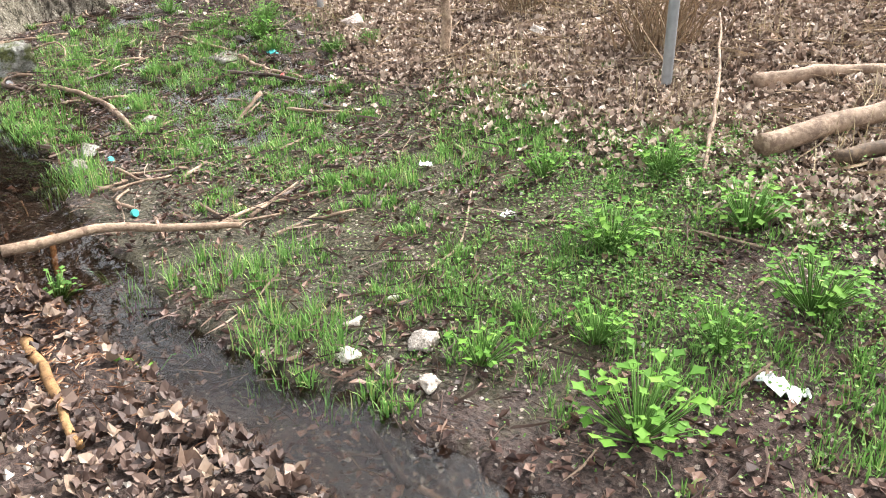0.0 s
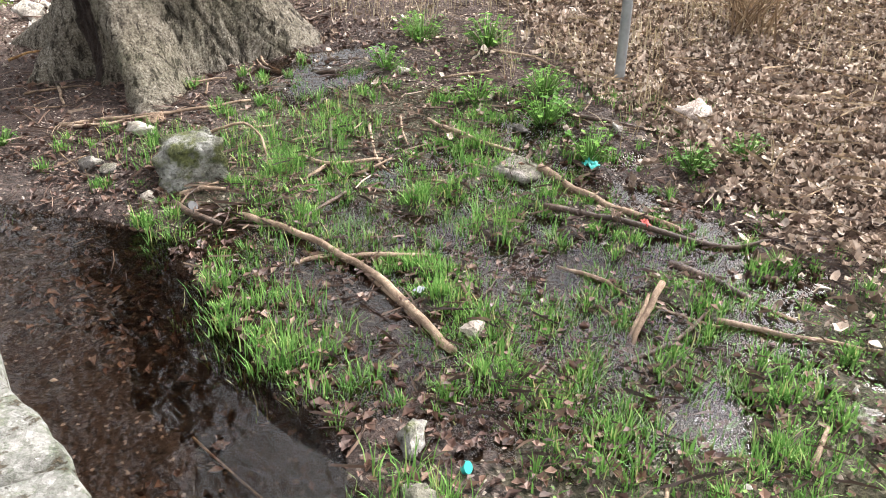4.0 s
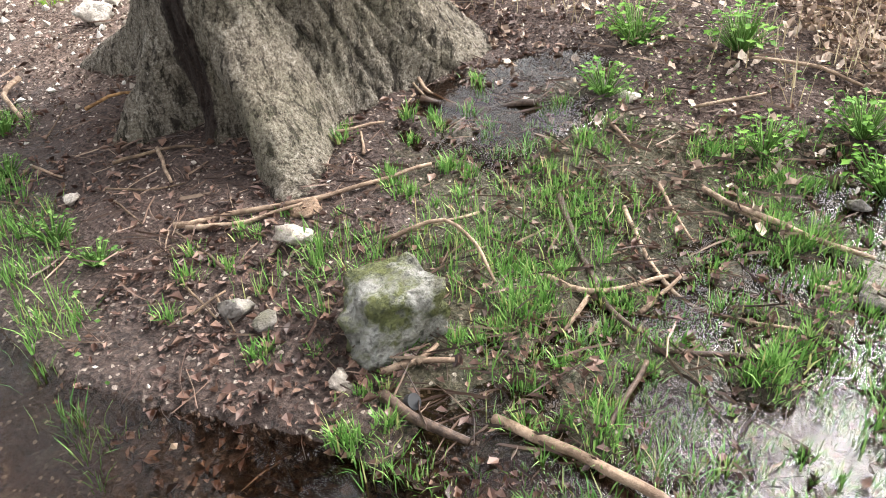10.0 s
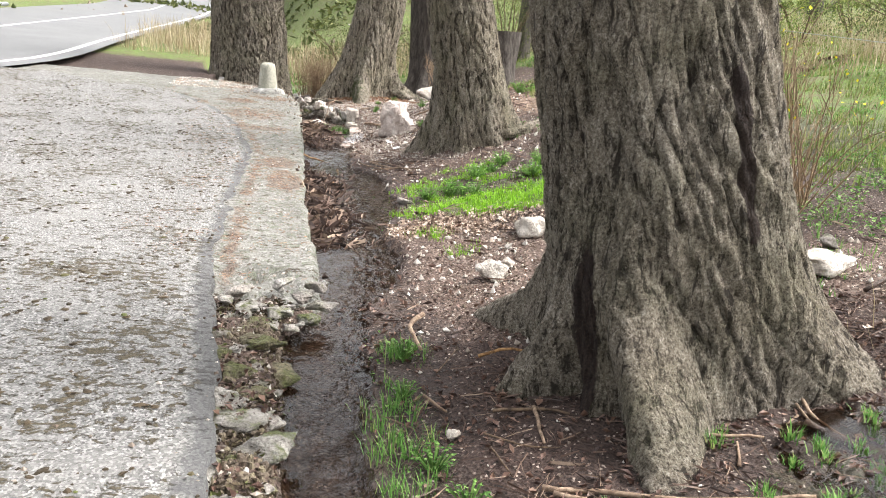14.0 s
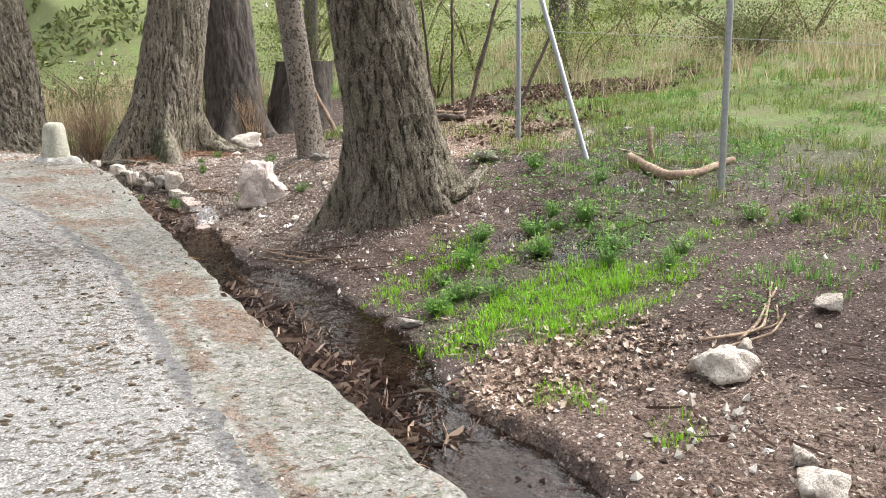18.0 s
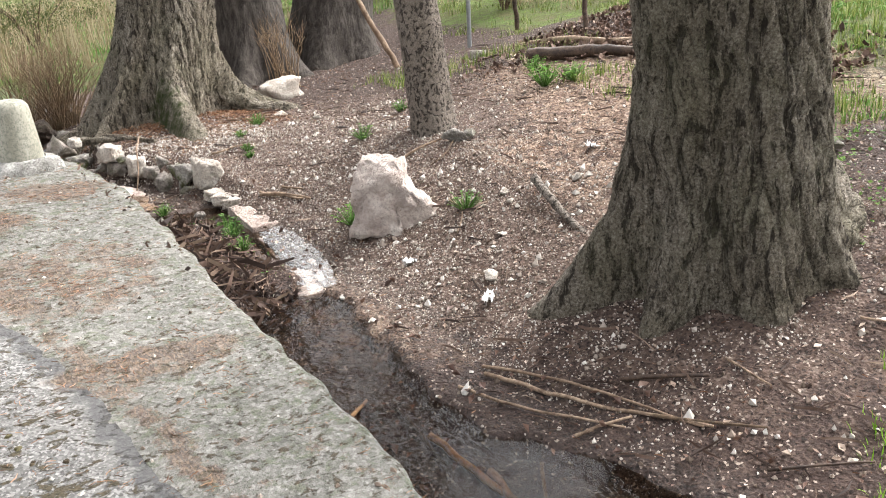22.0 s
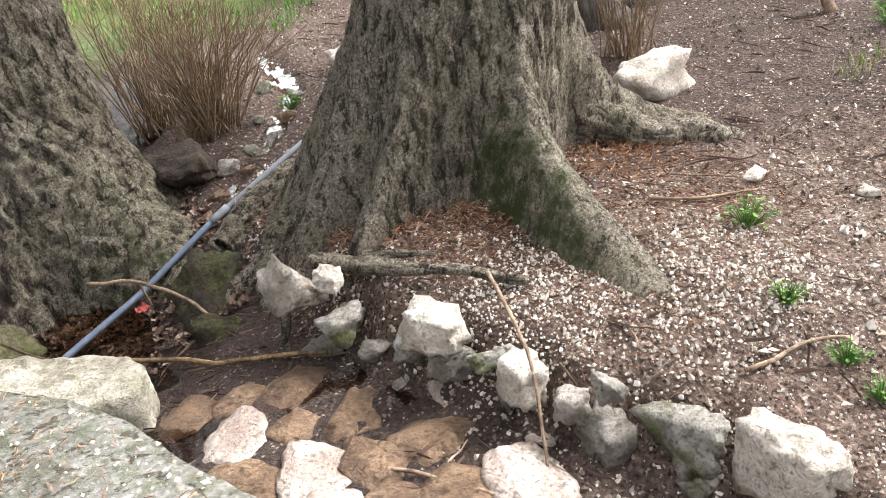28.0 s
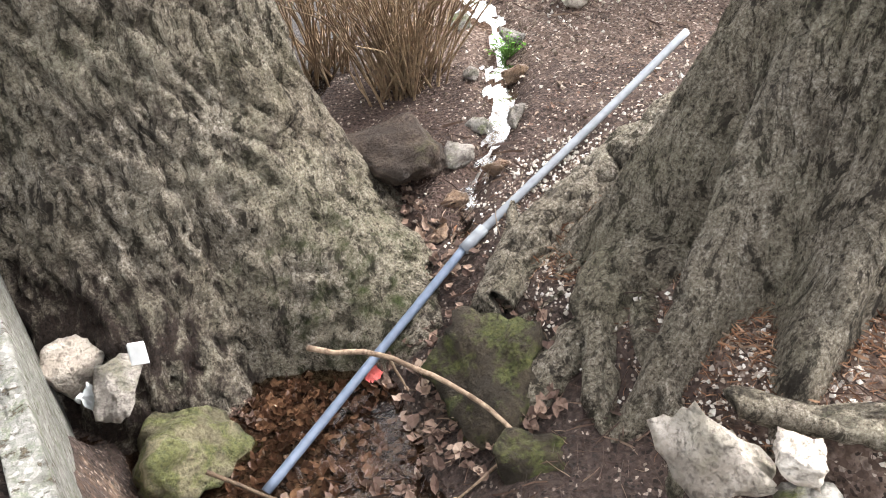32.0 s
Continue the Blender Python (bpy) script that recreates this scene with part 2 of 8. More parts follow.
def bark_look(n, b):
    """Furrowed bark: narrow upright ridges parted by dark winding fissures, gritty and flaking all over."""
    wave = n.add("TexNoise", Scale=3.5, Detail=3.0)
    n.link(n.co, wave.inputs["Vector"])
    shift = n.add("VectorMath")
    shift.operation = "MULTIPLY_ADD"
    n.link(wave.outputs["Color"], shift.inputs[0])
    shift.inputs[1].default_value = (0.16, 0.16, 0.1)
    n.link(n.stretched((1.0, 1.0, 0.2)), shift.inputs[2])
    bent = shift.outputs[0]
    ridge, strand = n.noise(20, 7, 0.68, bent), n.noise(52, 5, 0.7, bent)
    grit, fine = n.noise(75, 7, 0.8), n.noise(190, 4, 0.75)
    flake = n.noise(34, 5, 0.7, n.stretched((0.9, 0.9, 0.6)))
    # Fissures: bark's own brown, pushed near black to paint their shade.
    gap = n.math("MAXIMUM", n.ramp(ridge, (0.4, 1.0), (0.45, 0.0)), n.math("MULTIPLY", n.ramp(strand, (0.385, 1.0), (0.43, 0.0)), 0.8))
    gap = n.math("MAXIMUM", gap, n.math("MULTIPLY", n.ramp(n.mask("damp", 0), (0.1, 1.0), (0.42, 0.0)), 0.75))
    tone = n.math("ADD", n.math("MULTIPLY", n.math("SUBTRACT", grit, 0.5), 2.3), n.math("ADD", n.math("MULTIPLY", ridge, 0.6), n.math("MULTIPLY", flake, 0.6)))
    col = n.ramp(tone, (0.25, (0.035, 0.028, 0.021)), (0.5, (0.175, 0.147, 0.112)), (0.68, (0.275, 0.24, 0.19)), (1.0, (0.56, 0.51, 0.44)))
    col = n.mix(n.ramp(n.noise(1.7, 4, 0.6), (0.4, 0.0), (0.65, 0.55)), col, n.mix(1.0, col, (0.62, 0.58, 0.5), "MULTIPLY"))
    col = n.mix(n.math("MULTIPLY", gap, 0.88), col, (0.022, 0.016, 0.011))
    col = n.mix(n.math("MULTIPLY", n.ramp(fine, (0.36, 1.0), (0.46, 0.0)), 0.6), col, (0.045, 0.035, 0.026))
    green = n.math("MULTIPLY", n.ramp(n.noise(2.4, 4), (0.45, 0.0), (0.68, 1.0)), n.ramp(grit, (0.42, 0.0), (0.6, 0.8)))
    col = n.mix(n.math("MULTIPLY", green, 0.5), col, (0.19, 0.19, 0.1))
    moss = n.ramp(n.math("ADD", n.mask("cover", 1), n.math("MULTIPLY", n.math("SUBTRACT", n.noise(9, 5, 0.65), 0.5), 1.2)), (0.45, 0.0), (0.75, 1.0))
    col = n.mix(moss, col, n.ramp(fine, (0.3, (0.02, 0.028, 0.008)), (0.7, (0.075, 0.092, 0.024))))
    # One mask for sap stains and for shade painted on the hollow's trunk.
    stain_shade = n.ramp(n.math("ADD", n.mask("cover", 0), n.math("SUBTRACT", n.noise(14, 6, 0.7, bent), 0.5)), (0.45, 0.0), (0.6, 1.0))
    col = n.mix(n.math("MULTIPLY", stain_shade, 0.93), col, n.ramp(grit, (0.35, (0.01, 0.007, 0.006)), (0.7, (0.05, 0.026, 0.02))))
    spots = n.ramp(n.math("ADD", n.mask("cover", 2), n.math("SUBTRACT", n.noise(24, 4), 0.5)), (0.62, 0.0), (0.66, 1.0))
    col = n.mix(spots, col, (0.5, 0.52, 0.47))
    n.link(col, b.inputs["Base Color"])
    n.bump(b, n.math("ADD", n.math("ADD", n.math("MULTIPLY", ridge, 0.6), n.math("MULTIPLY", flake, 0.3)), n.math("SUBTRACT", n.math("MULTIPLY", grit, 1.0), n.math("MULTIPLY", gap, 0.7))), 1.0, 0.03)


def dark_bark_look(n, b):
    up = n.stretched((1.0, 1.0, 0.25))
    ridge, fine = n.noise(14, 6, 0.65, up, 0.3), n.noise(70, 4, 0.65)
    col = n.ramp(ridge, (0.3, (0.018, 0.014, 0.012)), (0.5, (0.06, 0.05, 0.043)), (0.75, (0.13, 0.115, 0.1)))
    col = n.mix(n.ramp(fine, (0.5, 0.0), (0.75, 0.4)), col, (0.16, 0.14, 0.12))
    n.link(col, b.inputs["Base Color"])
    n.bump(b, n.math("ADD", ridge, n.math("MULTIPLY", fine, 0.35)), 1.0, 0.03)


def smooth_bark_look(n, b):
    scale = n.noise(34, 4, 0.6, n.stretched((1.0, 1.0, 0.8)), 0.8)
    grit = n.noise(90, 6, 0.75)
    col = n.ramp(grit, (0.3, (0.1, 0.08, 0.064)), (0.5, (0.2, 0.168, 0.14)), (0.75, (0.34, 0.3, 0.255)))
    gap = n.ramp(scale, (0.4, 1.0), (0.49, 0.0))
    n.link(n.mix(n.math("MULTIPLY", gap, 0.85), col, (0.03, 0.023, 0.018)), b.inputs["Base Color"])
    n.bump(b, n.math("ADD", n.math("SUBTRACT", scale, gap), n.math("MULTIPLY", grit, 0.4)), 1.0, 0.016)


def stone_look(pale, dark, mossy, cover=0.5):
    def build(n, b):
        fine = n.noise(60, 5, 0.65)
        col = n.ramp(n.noise(8, 6, 0.62), (0.3, dark), (0.55, pale), (0.8, tuple(min(0.85, c * 1.2) for c in pale)))
        col = n.mix(n.math("MULTIPLY", n.ramp(fine, (0.3, 0.9), (0.52, 0.0)), 0.75), col, tuple(c * 0.5 for c in dark))
        pits = n.ramp(n.noise(48, 7, 0.75), (0.34, 1.0), (0.45, 0.0))
        col = n.mix(n.math("MULTIPLY", pits, 0.45), col, tuple(c * 0.35 for c in dark))
        col = n.mix(n.ramp(n.noise(3.5, 5, 0.7), (0.44, 0.0), (0.58, 0.65)), col, tuple(c * 0.62 for c in dark))
        if mossy:
            col = n.mix(n.ramp(n.noise(6, 5, 0.65), (cover, 0.0), (cover + 0.1, mossy)), col, n.ramp(fine, (0.3, (0.025, 0.035, 0.008)), (0.7, (0.13, 0.14, 0.04))))
        n.link(n.mix(n.math("MULTIPLY", n.each(), 0.25), col, dark), b.inputs["Base Color"])
        n.bump(b, n.math("SUBTRACT", n.math("ADD", n.noise(16, 7, 0.65), n.math("MULTIPLY", fine, 0.4)), n.math("MULTIPLY", pits, 0.25)), 1.0, 0.03)

    return build


def by_island(*stops, gloss=0.0):
    def build(n, b):
        col = n.ramp(n.island(), *stops)
        n.link(n.mix(n.ramp(n.noise(80, 3), (0.35, 0.3), (0.65, 0.0)), col, n.mix(1.0, col, 0.4, "MULTIPLY")), b.inputs["Base Color"])
        b.inputs["Specular IOR Level"].default_value = 0.25 + gloss

    return build


def leafy(*stops, whole=False):
    def build(n, b):
        luck = n.each() if whole else n.island()
        n.link(n.ramp(luck, *stops), b.inputs["Base Color"])
        b.inputs["Subsurface Weight"].default_value = 0.0
        b.inputs["Specular IOR Level"].default_value = 0.15
        thin = n.add("BsdfTranslucent")
        n.link(n.ramp(luck, *stops), thin.inputs["Color"])
        m = n.add("MixShader")
        m.inputs[0].default_value = 0.3
        n.link(b.outputs[0], m.inputs[1])
        n.link(thin.outputs[0], m.inputs[2])
        n.link(m.outputs[0], n.tree.nodes["Material Output"].inputs[0])

    return build


def wood_look(pale, dark):
    def build(n, b):
        col = n.ramp(n.noise(45, 6, 0.7), (0.32, dark), (0.6, pale))
        col = n.mix(n.ramp(n.noise(16, 6, 0.75), (0.5, 0.0), (0.58, 0.8)), col, tuple(c * 0.45 for c in dark))
        col = n.mix(n.ramp(n.noise(24, 4, 0.7), (0.6, 0.0), (0.66, 0.6)), col, tuple(min(0.8, c * 1.35) for c in pale))
        shade = n.mix(n.math("MULTIPLY", n.each(), 0.55), col, dark)
        n.link(n.mix(n.ramp(n.noise(5, 3), (0.45, 0.0), (0.65, 0.7)), shade, tuple(c * 0.6 for c in dark)), b.inputs["Base Color"])
        n.bump(b, n.noise(50, 6, 0.7), 0.9, 0.008)

    return build


def water_look(n, b, wild=0.5, rise=0.007, scale=38.0, bend=1.33):
    gloss = n.add("BsdfGlossy", Roughness=0.06)
    clear = n.add("BsdfTransparent")
    clear.inputs["Color"].default_value = (0.62, 0.53, 0.45, 1)
    fres = n.add("Fresnel", IOR=bend)
    m = n.add("MixShader")
    ripple = n.add("Bump", Strength=wild, Distance=rise)
    n.link(n.math("ADD", n.noise(scale, 3, 0.5, n.stretched((1.0, 0.6, 1.0)), 0.6), n.math("MULTIPLY", n.noise(5, 2), 2.5)), ripple.inputs["Height"])
    n.link(ripple.outputs[0], gloss.inputs["Normal"])
    n.link(ripple.outputs[0], fres.inputs["Normal"])
    n.link(fres.outputs[0], m.inputs[0])
    n.link(clear.outputs[0], m.inputs[1])
    n.link(gloss.outputs[0], m.inputs[2])
    n.link(m.outputs[0], n.tree.nodes["Material Output"].inputs[0])


def plain(color, rough=0.6, metal=0.0, wear=0.25):
    def build(n, b):
        n.link(n.mix(n.ramp(n.noise(25, 5), (0.4, 0.0), (0.7, wear * 2)), color, tuple(c * 0.55 for c in color)), b.inputs["Base Color"])
        b.inputs["Roughness"].default_value, b.inputs["Metallic"].default_value = rough, metal
        n.bump(b, n.noise(90, 3), 0.2, 0.002)

    return build


SOIL = material("soil", soil)
ASPHALT = material("mossy_asphalt", asphalt_look, 0.9)
CONCRETE = material("weathered_concrete", concrete_look, 0.9)
ROAD = material("road_asphalt", road_look, 0.7)
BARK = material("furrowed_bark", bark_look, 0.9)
DARK_BARK = material("dark_bark", dark_bark_look, 0.9)
SMOOTH_BARK = material("smooth_bark", smooth_bark_look, 0.85)
PALE_STONE = material("pale_limestone", stone_look((0.7, 0.65, 0.58), (0.42, 0.35, 0.29), 0))
PINK_STONE = material("pinkish_limestone", stone_look((0.68, 0.59, 0.53), (0.42, 0.32, 0.27), 0))
GREY_STONE = material("grey_stone", stone_look((0.39, 0.355, 0.32), (0.17, 0.147, 0.128), 0.4))
MOSS_CLUMP = material("dried_moss", by_island((0.0, (0.03, 0.023, 0.014)), (0.5, (0.065, 0.048, 0.03)), (0.85, (0.1, 0.075, 0.046)), (1.0, (0.1, 0.115, 0.035))))
MOSSY_STONE = material("mossy_stone", stone_look((0.43, 0.405, 0.37), (0.165, 0.15, 0.128), 1.0))
WET_STONE = material("wet_brown_stone", stone_look((0.3, 0.2, 0.13), (0.12, 0.075, 0.05), 0), 0.3)
LEAVES = material("dry_leaves", by_island((0.0, (0.09, 0.06, 0.045)), (0.3, (0.23, 0.165, 0.125)), (0.65, (0.43, 0.33, 0.26)), (1.0, (0.66, 0.56, 0.47))))
RED_LEAVES = material("wet_red_leaves", by_island((0.0, (0.035, 0.017, 0.013)), (0.5, (0.1, 0.05, 0.035)), (1.0, (0.22, 0.13, 0.09)), gloss=0.3), 0.55)
NEEDLES = material("rusty_needles", by_island((0.0, (0.09, 0.042, 0.024)), (0.5, (0.26, 0.13, 0.072)), (1.0, (0.48, 0.3, 0.19))))
CHIPS = material("limestone_chips", by_island((0.0, (0.1, 0.075, 0.056)), (0.45, (0.19, 0.145, 0.113)), (0.78, (0.38, 0.325, 0.272)), (1.0, (0.76, 0.72, 0.66))))
GRASS = material("fresh_grass", leafy((0.0, (0.06, 0.145, 0.032)), (0.5, (0.135, 0.285, 0.064)), (0.9, (0.25, 0.4, 0.12)), (1.0, (0.42, 0.39, 0.17))), 0.5)
FIELD = material("field_grass", leafy((0.0, (0.07, 0.1, 0.025)), (0.5, (0.15, 0.21, 0.045)), (0.8, (0.26, 0.3, 0.09)), (1.0, (0.42, 0.38, 0.22))), 0.6)
STRAW = material("dry_straw", leafy((0.0, (0.22, 0.17, 0.1)), (0.5, (0.36, 0.29, 0.18)), (1.0, (0.52, 0.45, 0.32))), 0.7)
HERB = material("herb_leaves", leafy((0.0, (0.055, 0.135, 0.03)), (0.6, (0.13, 0.25, 0.06)), (1.0, (0.24, 0.37, 0.11))), 0.6)
SCRUB = material("scrub_leaves", leafy((0.0, (0.05, 0.065, 0.025)), (0.6, (0.08, 0.095, 0.03)), (1.0, (0.17, 0.18, 0.07))), 0.6)
BLOOM = material("yellow_blossom", leafy((0.0, (0.6, 0.5, 0.02)), (1.0, (0.75, 0.68, 0.05))), 0.6)
STICK = material("pale_dead_wood", wood_look((0.46, 0.35, 0.25), (0.2, 0.13, 0.088)))
DARK_STICK = material("dark_wet_wood", wood_look((0.13, 0.085, 0.06), (0.045, 0.028, 0.02)), 0.5)
TWIG = material("brown_twigs", wood_look((0.22, 0.15, 0.095), (0.09, 0.06, 0.04)))
PEELED = material("peeled_orange_wood", wood_look((0.42, 0.25, 0.11), (0.2, 0.1, 0.04)))
WATER = material("still_water", water_look)
STREAM = material("running_water", lambda n, b: water_look(n, b, 0.85, 0.009, 22.0, 1.36))
def sheen_water_look(n, b):
    # White diffuse streaks paint the sky's reflection onto the moving water.
    sheen = n.ramp(n.noise(30, 6, 0.75, n.stretched((1.6, 0.5, 1.0)), 0.8), (0.38, 0.03), (0.6, 0.4))
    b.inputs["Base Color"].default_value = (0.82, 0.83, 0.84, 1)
    b.inputs["Specular IOR Level"].default_value = 0.5
    n.bump(b, n.noise(45, 5, 0.7, n.stretched((1.6, 0.5, 1.0))), 0.8, 0.012)
    clear = n.add("BsdfTransparent")
    m = n.add("MixShader")
    n.link(sheen, m.inputs[0])
    n.link(clear.outputs[0], m.inputs[1])
    n.link(b.outputs[0], m.inputs[2])
    n.link(m.outputs[0], n.tree.nodes["Material Output"].inputs[0])


SHEEN_WATER = material("painted_sheen_water", sheen_water_look, 0.2)
STEEL = material("galvanised_steel", plain((0.3, 0.31, 0.32), 0.5, 0.6))
PIPE = material("blue_grey_pipe", plain((0.13, 0.16, 0.22), 0.45))
PIPE_GREY = material("dusty_grey_pipe", plain((0.22, 0.235, 0.26), 0.7))
WHITE = material("white_plastic", plain((0.75, 0.76, 0.76), 0.4, wear=0.15))
TEAL = material("teal_plastic", plain((0.05, 0.4, 0.36), 0.35, wear=0.1))
BLACK = material("black_plastic", plain((0.02, 0.02, 0.022), 0.4, wear=0.1))
RED = material("faded_red_plastic", plain((0.5, 0.1, 0.09), 0.5, wear=0.1))
PAINT = material("road_paint", plain((0.7, 0.7, 0.68), 0.7))
PALE_CHIPS = material("white_limestone_chips", by_island((0.0, (0.24, 0.18, 0.14)), (0.35, (0.48, 0.42, 0.36)), (1.0, (0.76, 0.73, 0.68))))
HOLLOW_LEAVES = material("reddish_dry_leaves", by_island((0.0, (0.06, 0.037, 0.029)), (0.4, (0.14, 0.09, 0.07)), (0.8, (0.25, 0.17, 0.13)), (1.0, (0.42, 0.32, 0.25))))
LAWN = material("bright_young_grass", leafy((0.0, (0.12, 0.26, 0.015)), (0.5, (0.2, 0.42, 0.025)), (1.0, (0.32, 0.54, 0.06))), 0.5)
YELLOW_STICK = material("yellow_peeling_wood", wood_look((0.45, 0.31, 0.15), (0.13, 0.08, 0.045)))
MOSS_BANK = material("mossy_earth", stone_look((0.075, 0.058, 0.038), (0.028, 0.021, 0.014), 0.8, 0.48))
EARTH = material("dark_damp_earth", stone_look((0.085, 0.06, 0.046), (0.026, 0.018, 0.013), 0.3, 0.6))
SHRUB_WOOD = material("straw_brown_stems", wood_look((0.4, 0.3, 0.19), (0.2, 0.13, 0.08)))
DRIED_MOSS = material("pale_dried_moss", by_island((0.0, (0.08, 0.06, 0.045)), (0.6, (0.14, 0.11, 0.08)), (1.0, (0.2, 0.17, 0.11))))
DARK_DEBRIS = material("dark_wet_debris", by_island((0.0, (0.03, 0.018, 0.014)), (0.5, (0.085, 0.05, 0.037)), (0.85, (0.17, 0.11, 0.08)), (1.0, (0.34, 0.25, 0.18)), gloss=0.2), 0.6)
BOULDER_STONE = material("pale_pinkish_limestone", stone_look((0.74, 0.66, 0.6), (0.52, 0.42, 0.37), 0))
HERB_LEAF = material("lobed_herb_leaf", leafy((0.0, (0.055, 0.15, 0.016)), (0.6, (0.11, 0.25, 0.03)), (1.0, (0.19, 0.36, 0.06)), whole=True), 0.6)

# ---- the lie of the land: cross-sections of the valley side, from the ditch up the bank ----
SECTIONS = {
    -6.0: ((1.3, -0.5), (2.2, -0.45), (4.0, -0.2), (7.0, 0.3), (12.0, 1.0)),
    2.0: ((1.3, -0.31), (2.2, -0.25), (3.2, -0.08), (4.5, 0.1), (7.0, 0.5), (12.0, 1.2)),
    5.0: ((1.3, -0.34), (2.0, -0.255), (3.0, -0.215), (3.6, -0.12), (4.3, 0.0), (7.0, 0.5), (12.0, 1.2)),
    8.0: ((1.3, -0.24), (1.6, -0.2), (2.2, -0.09), (3.7, 0.06), (4.4, 0.25), (7.0, 0.65), (12.0, 1.3)),
    11.0: ((1.3, -0.18), (1.7, -0.15), (2.0, -0.06), (3.27, 0.11), (3.9, 0.25), (5.0, 0.42), (7.0, 0.7), (12.0, 1.35)),
    13.0: ((1.3, -0.16), (1.9, -0.13), (2.4, -0.07), (2.8, -0.04), (3.3, 0.06), (4.0, 0.2), (5.2, 0.54), (7.0, 0.85), (12.0, 1.4)),
}
SECTIONS |= {
    15.5: ((1.5, -0.14), (2.1, -0.12), (2.5, -0.03), (3.1, 0.16), (4.0, 0.42), (4.75, 0.66), (7.0, 0.98), (12.0, 1.5)),
    18.0: ((1.5, -0.05), (2.3, -0.02), (2.75, 0.08), (3.1, 0.24), (3.7, 0.54), (5.1, 0.8), (7.0, 1.05), (12.0, 1.6)),
    20.0: ((1.2, -0.02), (2.4, 0.0), (2.6, 0.22), (3.5, 0.42), (4.4, 0.47), (5.8, 0.86), (7.0, 1.05), (12.0, 1.7)),
    21.5: ((0.3, -0.2), (0.9, -0.09), (1.82, -0.08), (2.0, 0.24), (2.3, 0.32), (3.0, 0.39), (4.2, 0.33), (6.0, 0.62), (8.0, 0.9), (12.0, 1.7)),
    23.0: ((0.1, -0.35), (1.1, -0.42), (1.5, -0.2), (1.9, 0.08), (2.6, 0.32), (4.0, 0.36), (6.0, 0.6), (12.0, 1.7)),
    25.0: ((0.0, -0.2), (1.2, -0.2), (1.7, -0.05), (2.3, 0.06), (2.8, 0.18), (4.0, 0.4), (6.0, 0.65), (12.0, 1.7)),
    29.0: ((-1.0, 0.3), (1.0, 0.32), (2.5, 0.28), (4.0, 0.45), (6.0, 0.8), (12.0, 1.9)),
    45.0: ((-4.0, 1.0), (2.0, 0.9), (6.0, 1.3), (12.0, 2.6)),
}
for y, e, floor in ((20.35, 2.28, -0.015), (20.7, 2.14, -0.03), (21.05, 2.0, -0.05), (21.3, 1.9, -0.065)):
    SECTIONS[y] = ((1.0, floor), (e, floor), (e + 0.18, 0.235), (3.0, 0.38), (4.2, 0.4), (5.8, 0.75), (7.0, 0.95), (12.0, 1.7))
STATIONS = sorted(SECTIONS)


def section(y, x):
    """Height of the cross-section at station y."""
    xs, zs = zip(*SECTIONS[y])
    z = np.interp(x, xs, zs)
    return z + np.maximum(0, x - 12.0) * 0.12 + np.maximum(0, x - 30.0) * 0.1


def land(x, y):
    """Smooth height of the ground beside the pavement."""
    x, y = np.asarray(x, float), np.asarray(y, float)
    rows = np.array([section(s, x) for s in STATIONS])
    k = np.clip(np.searchsorted(STATIONS, y) - 1, 0, len(STATIONS) - 2)
    y0, y1 = np.array(STATIONS)[k], np.array(STATIONS)[k + 1]
    f = np.clip((y - y0) / (y1 - y0), 0, 1)
    f = f * f * (3 - 2 * f)
    i = np.indices(x.shape)
    z = rows[(k, *i)] * (1 - f) + rows[(k + 1, *i)] * f
    return z + np.maximum(0, y - 42) * 0.2 * np.clip((x - 1) / 6, 0, 1)


def pave(x, y):
    """Height of the pavement's top."""
    edge = np.interp(y, (-10, 0, 3.6, 5.5, 8.4, 10.5, 12, 14, 16, 17.7, 19.3, 22, 31, 45, 60, 85), (-0.6, -0.36, -0.26, -0.12, 0.0, 0.03, 0.07, 0.14, 0.28, 0.42, 0.58, 0.63, 1.0, 1.75, 2.6, 4.9))
    return edge - 0.05 * (np.asarray(x) - 1.3)


def ditch(y):
    """x of the pavement's edge, which is also the stream's near shore."""
    return np.interp(y, (-10, 0.5, 2.0, 2.6, 3.2, 3.6, 5.4, 6.2, 6.6, 7.8, 9.3, 9.66, 11.8, 14.0, 15.7, 17.0, 18.4, 19.5, 20.4, 20.7, 21.07, 21.26, 21.46, 21.71, 22.3, 23.2, 26.0, 40.0), (1.8, 1.66, 1.55, 1.48, 1.4, 1.36, 1.28, 1.26, 1.0, 1.02, 1.06, 1.29, 1.31, 1.37, 1.42, 1.46, 1.5, 1.36, 1.0, 0.88, 0.7, 0.52, 0.33, 0.15, 0.1, 0.05, -0.5, -0.9))


def far_shore(y):
    """x of the stream's shore on the bank's side."""
    return np.interp(y, (-4, 1.0, 2.0, 2.5, 3.2, 3.9, 4.6, 5.3, 6.2, 6.7, 7.2, 7.7, 8.2, 9.1, 9.6, 10.1, 11.2, 11.9, 12.5, 13.3, 14.2, 14.8, 15.3, 15.9, 16.8, 17.5, 18.2, 19.3), (2.1, 1.98, 1.88, 1.78, 1.73, 1.82, 1.83, 1.92, 1.95, 1.75, 1.42, 1.32, 1.38, 1.5, 1.58, 1.82, 1.9, 2.0, 2.15, 2.26, 2.3, 2.24, 2.02, 2.08, 2.12, 2.25, 2.34, 2.4))


